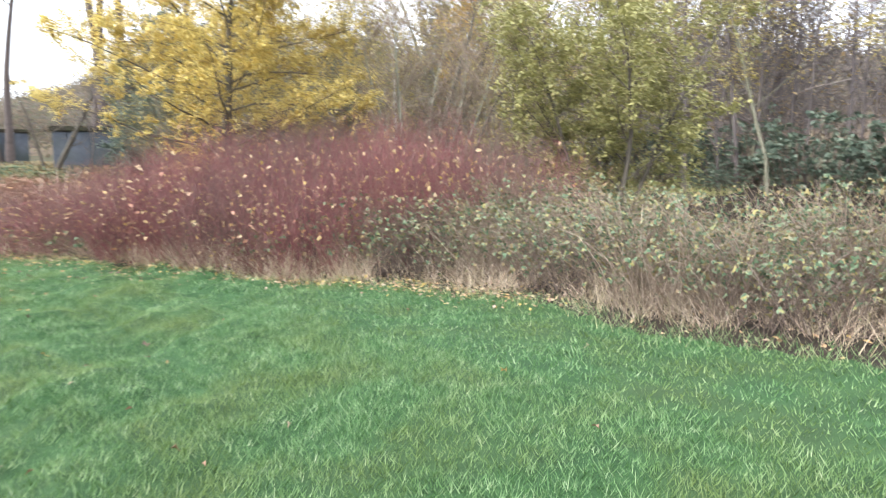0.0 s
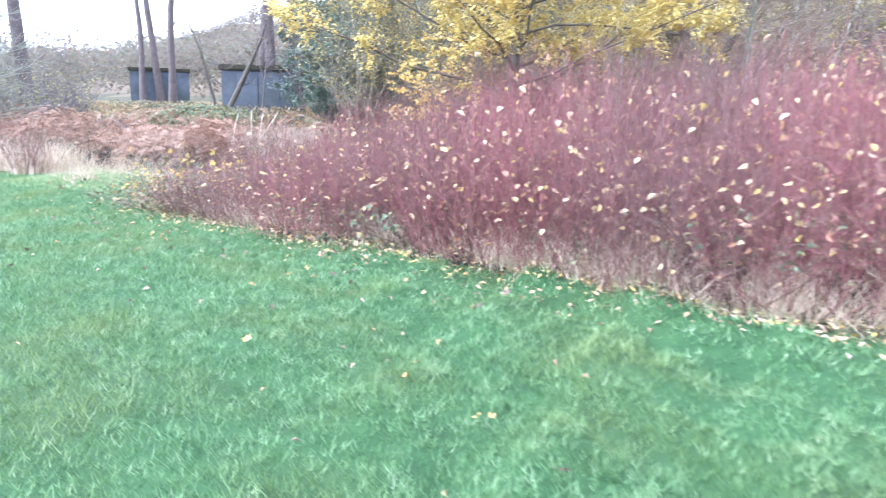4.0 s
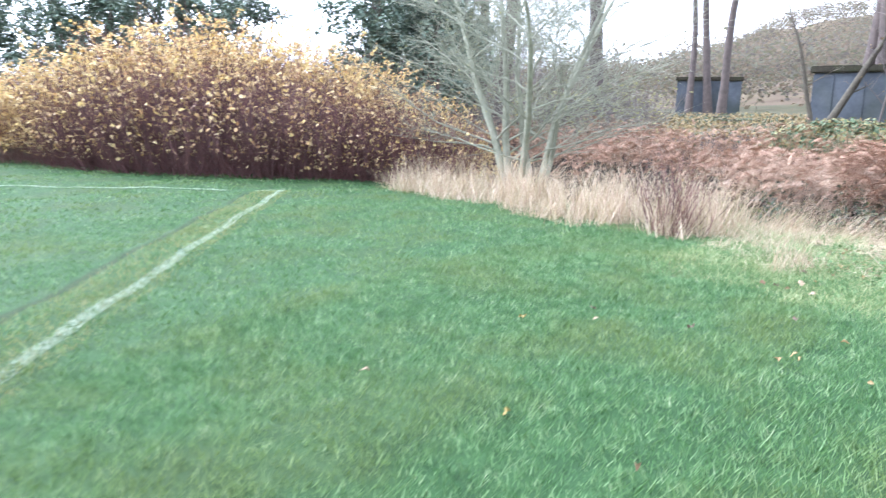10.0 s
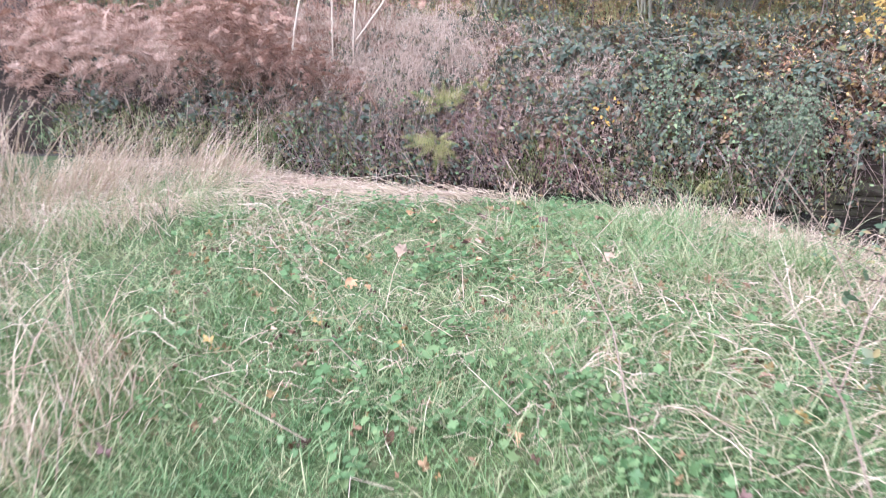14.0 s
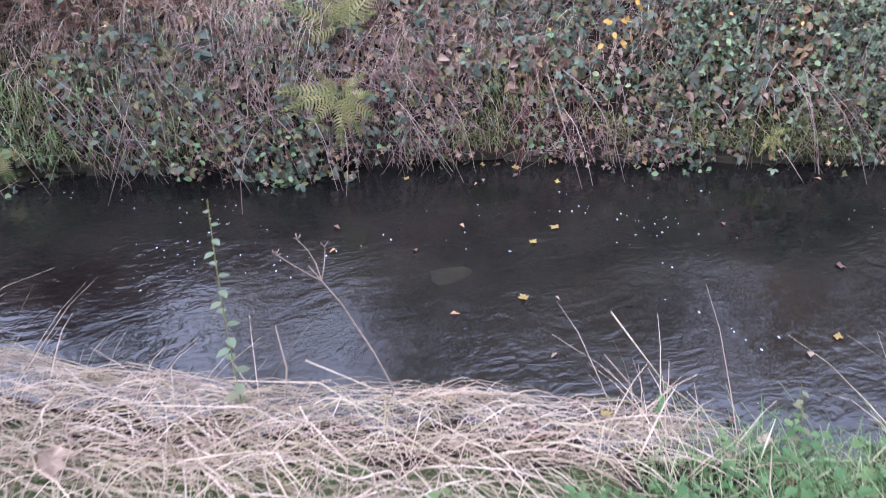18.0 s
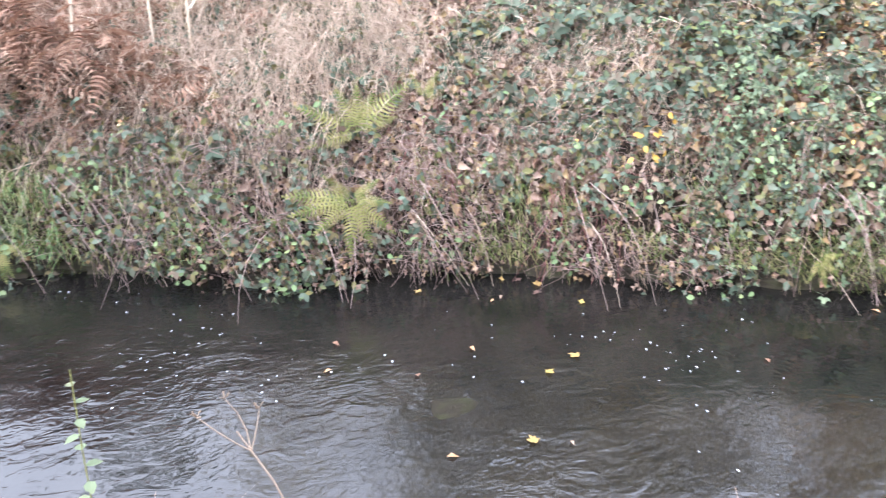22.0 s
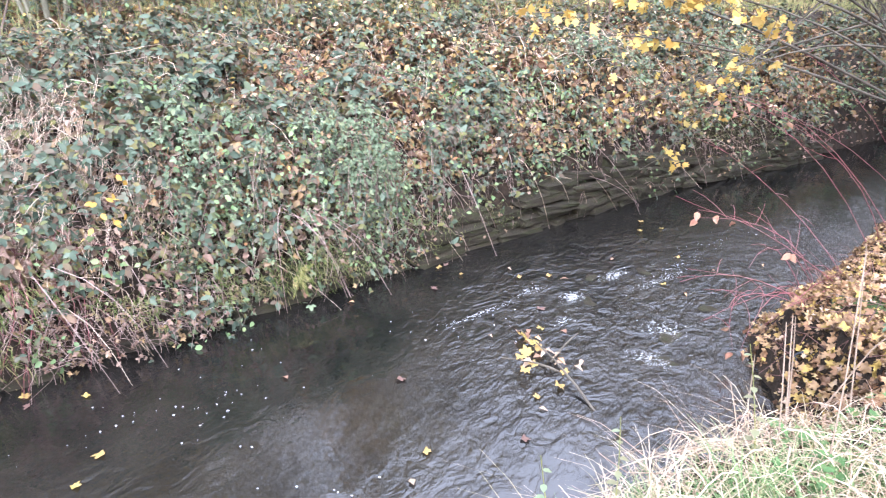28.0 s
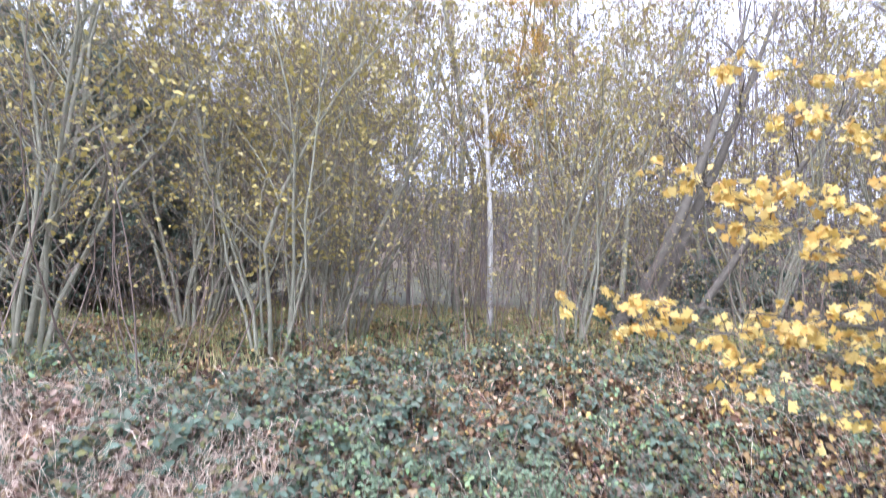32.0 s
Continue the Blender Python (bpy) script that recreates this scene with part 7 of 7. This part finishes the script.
# long bent straws lying over the bank's lip
for pts in [[(-5.0, 17.7, -0.2), (-4.7, 17.5, -0.14), (-4.4, 17.1, -0.18)], [(-4.75, 17.75, -0.24), (-4.5, 17.5, -0.12), (-4.25, 17.1, -0.16), (-4.2, 16.9, -0.19)],
            [(-3.62, 17.3, 0.02), (-3.55, 17.1, -0.12), (-3.45, 16.85, -0.18)], [(-4.5, 17.7, -0.2), (-4.35, 17.4, -0.12), (-4.0, 16.9, -0.17)]]:
    stalk("bent_straw", "long bent pale straw lying over the bank's edge", pts, 0.0026, 0.0012, M_STRAW, "straw", "bent straws on the near bank")


def leafy_stalk(base, tip, n, size, label):
    b, t = np.array(base, float), np.array(tip, float)
    ob = thing("nettle", label, "plant", "leafy stalks on the near bank", at=base)
    Q = curved(np.zeros((1, 3)), (t - b)[None], 6, 0, 0.03)[0]
    V, F = tubes(Q[None], np.linspace(0.0025, 0.0014, 6)[None], 5)
    part("stem", raw_mesh("stem", V, F, M_FERN, True), ob)
    for i in range(n):
        p = sample(Q, np.array([0.25 + 0.75 * i / n]))
        a = i * 1.6
        V, F = placed(OVAL_V, OVAL_F, p, np.array([[math.cos(a), math.sin(a), -0.15]]), np.array([[0, 0, 1.0]]), size * (1.15 - 0.6 * i / n))
        part("leaf", raw_mesh("leaf", V, F, M_BRAMBLE), ob)


leafy_stalk((-4.72, 17.55, -0.5), (-4.7, 17.68, 0.46), 18, 0.05, "thin green stalk with small paired leaves over the water")
leafy_stalk((-2.95, 16.7, -0.4), (-2.98, 16.75, 0.2), 12, 0.045, "green nettle stalk at the top of the bank")
leafy_stalk((-3.25, 16.8, -0.4), (-3.3, 16.85, 0.0), 8, 0.04, "green nettle stalk at the top of the bank")
leafy_stalk((-2.7, 16.6, -0.4), (-2.6, 16.62, 0.12), 10, 0.045, "green nettle stalk at the top of the bank")
leafy_stalk((-2.1, 16.2, -0.35), (-2.0, 16.3, 0.15), 10, 0.045, "green nettle stalk at the top of the bank")

for x, y, dx, dy, h in [(-1.88, 16.11, 0.16, 0.06, 0.5), (-1.97, 16.13, 0.19, 0.06, 0.48), (-2.05, 15.98, 0.23, 0.02, 0.78), (-1.76, 16.2, 0.13, 0.02, 0.34)]:
    z = float(height(x, y))
    stalk("dead_stalk", "dry pale stalk standing at the bank's lip", [(x, y, z - 0.03), (x + 0.3 * dx, y + 0.5 * dy, z + 0.5 * h), (x + dx, y + dy, z + h)], 0.0035, 0.0018, M_DEADSTEM, "stalk", "dry stalks on the near bank")

# leaf heap on the bank's shoulder, with red twigs over the water
P = ground_pts(7000, [(-1.3, 14.9), (4.5, 13.4), (4.2, 15.2), (2.4, 15.75), (1.3, 16.02), (0.5, 15.95), (-0.4, 16.4), (-1.2, 16.2)])
P = P[ripple(P[:, 0] * 5, P[:, 1] * 5) + ripple(P[:, 0] * 11, P[:, 1] * 11 + 3) + rng.normal(0, 0.35, len(P)) > -0.75]
P[:, 2] += rng.uniform(0, 0.07, len(P))
stuff("leaf_heap", placed(MAPLE_V * np.array([1, 1, 3.0]), MAPLE_F, P, rand_dirs(len(P), 0), rand_dirs(len(P), 1.1), rng.uniform(0.03, 0.075, len(P))), M_HEAP, "heaped brown and yellow maple leaves on the bank's shoulder", "leaves")
x = rng.uniform(-1.2, 4.4, 2800)
P = np.column_stack([x, np.interp(x, NEAR_X, NEAR_Y) - 0.02 - 0.75 * rng.random(len(x)) ** 2.0, 0 * x])
P = P[ripple(P[:, 0] * 6 + 2, P[:, 1] * 6) + rng.normal(0, 0.3, len(P)) > -0.35]
P[:, 2] = height(P[:, 0], P[:, 1]) + rng.uniform(0.0, 0.08, len(P))
stuff("caught_leaves", placed(MAPLE_V * np.array([1, 1, 2.5]), MAPLE_F, P, rand_dirs(len(P), -0.4), slope_normal(P) * 0.5 + rand_dirs(len(P), 0.5), rng.uniform(0.03, 0.075, len(P))), M_HEAP, "brown leaves caught on the steep near bank", "leaves")
x = rng.uniform(-0.9, 4.2, 260)
P = np.column_stack([x, np.interp(x, NEAR_X, NEAR_Y) - rng.uniform(0.05, 0.9, 260), 0 * x])
P[:, 2] = height(P[:, 0], P[:, 1])
stuff("heap_twigs", tubes(curved(P, P + rand_dirs(260, 0.4) * rng.uniform(0.12, 0.4, (260, 1)), 3, 0.04, 0.03), taper(260, 3, 0.004, 0.0015)), M_PURPLE, "thin dark twigs sticking out of the leaf heap", "twigs")
for i, (x, y, z, dx, dy, dz) in enumerate([(2.2, 15.6, -0.5, -0.9, 1.2, 0.1), (2.6, 15.5, -0.3, -0.2, 1.5, 0.3), (3.2, 15.3, -0.3, -0.6, 1.7, 0.5), (1.4, 15.9, -0.7, -0.7, 0.9, -0.1), (1.6, 15.8, -0.6, -0.2, 1.0, 0.1),
                                           (3.8, 15.1, -0.2, -0.3, 1.9, 0.4), (4.4, 14.9, 0.0, -1.2, 2.0, 0.2), (1.0, 15.9, -0.8, -0.5, 0.7, -0.2), (3.4, 15.2, 0.1, -1.5, 1.4, 0.3), (4.9, 14.8, 0.3, -1.0, 2.1, 0.6), (1.15, 15.95, -1.0, -0.55, 0.35, -0.2), (1.2, 15.98, -0.95, -0.75, 0.2, 0.05), (1.05, 15.9, -1.0, -0.4, 0.45, -0.25), (1.6, 15.85, -0.9, -0.9, 0.5, 0.3), (2.0, 15.7, -0.8, -1.2, 0.4, 0.35)]):
    dz, z = dz + z, float(height(x, y)) - 0.04
    dz -= z
    ob = thing("red_twig", "red dogwood twig arching over the brook", "twig", "red twigs over the brook", at=(x, y, z))
    Q = curved(np.zeros((1, 3)), np.array([[dx, dy, dz]]), 7, 0.2, 0.08)[0]
    V, F = tubes(Q[None], np.linspace(0.0045, 0.0015, 7)[None], 5)
    part("stem", raw_mesh("stem", V, F, M_REDSTEM, True), ob)
    for t in (0.4, 0.55, 0.7, 0.85):
        p = sample(Q, np.array([t]))
        e = p + rand_dirs(1, 0.4) * rng.uniform(0.15, 0.4)
        V, F = tubes(curved(p, e, 4, 0.02, 0.02), taper(1, 4, 0.003, 0.0015))
        part("side_twig", raw_mesh("side_twig", V, F, M_REDSTEM), ob)
    if i % 2 == 0:
        for q in Q[-2:]:
            V, F = placed(OVAL_V * np.array([1, 1, 2]), OVAL_F, q[None] - np.array([0, 0, 0.02]), rand_dirs(1, -1.0), rand_dirs(1, 0.2), np.array([0.08]))
            part("pale_leaf", raw_mesh("pale_leaf", V, F, M_PALELEAF), ob)

# dark drain pipe end in the near bank
bm = bmesh.new()
outer = [bm.verts.new((0.085 * math.cos(a), y, 0.085 * math.sin(a))) for y in (0.0, 0.45) for a in np.linspace(0, 2 * math.pi, 20, endpoint=False)]
inner = [bm.verts.new((0.07 * math.cos(a), y, 0.07 * math.sin(a))) for y in (0.0, 0.4) for a in np.linspace(0, 2 * math.pi, 20, endpoint=False)]
for i in range(20):
    j = (i + 1) % 20
    bm.faces.new((outer[i], outer[j], outer[20 + j], outer[20 + i]))
    bm.faces.new((inner[j], inner[i], inner[20 + i], inner[20 + j]))
    bm.faces.new((outer[j], outer[i], inner[i], inner[j]))
bm.faces.new(inner[20:])
pipe = new("drain_pipe", bm_mesh("drain_pipe", bm, M_CONCRETE, True))
pipe.location, pipe.rotation_euler = (0.42, 15.9, -1.12), (0, 0, math.pi + 0.9)
tagged(pipe, "dark drain pipe end set in the leafy near bank", "pipe")

# stones and broken water
def boulder(at, size, label):
    bm = bmesh.new()
    bmesh.ops.create_icosphere(bm, subdivisions=3, radius=1)
    for v in bm.verts:
        v.co *= 1 + 0.18 * noise.noise(v.co * 1.7 + Vector(at)) + 0.06 * noise.noise(v.co * 5)
    ob = new("stone", bm_mesh("stone", bm, M_STONE, True))
    ob.location, ob.scale, ob.rotation_euler = at, size, (0, 0, at[0] * 3)
    return tagged(ob, label, "stone", "stones in the brook")


for x, y, k in [(1.9, 17.75, 0.22), (1.35, 17.6, 0.2), (1.0, 16.85, 0.26), (0.6, 16.8, 0.2), (2.3, 17.3, 0.2), (1.7, 16.6, 0.22)]:
    boulder((x, y, -1.53), (k, k * 0.7, 0.11), "wet dark stone under the rapids")
boulder((-3.15, 19.5, WATER_Z - 0.06), (0.26, 0.16, 0.075), "olive-brown stone just breaking the brook's surface")
P = []
for x, y, n, sx, sy in [(1.34, 17.78, 260, 0.06, 0.04), (2.01, 17.55, 240, 0.09, 0.04), (2.10, 17.13, 200, 0.2, 0.03), (1.07, 16.89, 260, 0.08, 0.09), (1.31, 18.17, 90, 0.08, 0.04), (0.66, 18.40, 120, 0.22, 0.02), (0.54, 16.93, 220, 0.06, 0.09), (0.86, 17.70, 60, 0.06, 0.03), (2.6, 17.0, 60, 0.3, 0.04), (3.4, 16.8, 60, 0.5, 0.1)]:
    u, v = rng.normal(0, sx, n), rng.normal(0, sy, n)
    P.append(np.column_stack([x + 0.9 * u + 0.4 * v, y - 0.42 * u + 0.9 * v, np.full(n, WATER_Z + 0.008)]))
P = np.concatenate(P)
stuff("rapids_foam", placed(OVAL_V * np.array([0.25, 2.6, 1]), OVAL_F, P, np.tile([[0.9, -0.42, 0]], (len(P), 1)) + rng.normal(0, 0.3, (len(P), 3)) * np.array([1, 1, 0]), np.tile([[0, 0, 1.0]], (len(P), 1)),
                            rng.uniform(0.004, 0.016, len(P))), M_FOAM, "white broken water where the brook runs over stones", "foam")
# raft of leaves caught on a sunken branch
for i in range(34):
    ob = new("raft_leaf", litter[(4, 2, 1, 0, 4, 5)[i % 6]])
    ob.location = (0.1 + rng.normal(0, 0.14) + 0.25 * (i % 2), 17.6 + rng.normal(0, 0.12) + 0.22 * (i % 2), WATER_Z + 0.012 + 0.002 * i)
    ob.rotation_euler, ob.scale = (rng.normal(0, 0.25), rng.normal(0, 0.25), rng.uniform(0, 6.28)), [rng.uniform(0.8, 1.4)] * 3
    tagged(ob, "wet autumn leaf caught on a sunken branch", "leaf", "leaf raft in the brook")
branch = thing("sunken_branch", "thin dark branch lying in the brook holding leaves", "branch", at=(-0.15, 17.2, WATER_Z))
for a, b in [((-0.2, -0.1, -0.02), (0.6, 0.75, 0.05)), ((0.2, 0.3, 0.0), (0.15, 0.75, 0.03)), ((0.3, 0.4, 0.0), (0.7, 0.3, 0.09))]:
    V, F = tubes(curved(np.array([a]), np.array([b]), 5, 0.02, 0.03), taper(1, 5, 0.012, 0.004), 6)
    part("limb", raw_mesh("limb", V, F, M_BARK, True), branch)
# sprig of yellow leaves on the far bank
sprig = thing("yellow_sprig", "sprig of bright orange-yellow leaves in the bramble", "leaves", at=(-1.15, 20.55, -0.2))
for i in range(14):
    V, F = placed(OVAL_V, OVAL_F, rng.normal(0, 0.09, (1, 3)) * np.array([1, 0.5, 1.3]), rand_dirs(1, -0.5), rand_dirs(1, 0.4) + np.array([[0, -0.8, 0]]), 0.06)
    part("leaf", raw_mesh("leaf", V, F, M_ORANGE), sprig)
# twiggy dark shrub in the dead grass
V1 = shrub_meshes(75, 0.3, 1.15, 10, 0.05, M_PURPLE, M_PALELEAF, 0.0065, 0.9, tangle=2.0)
shrub("bare_shrub", "small bare shrub of dark red twigs in dead grass", V1, (-8.0, 15.5), (0.95, 0.95, 1.05), 0.0, "")
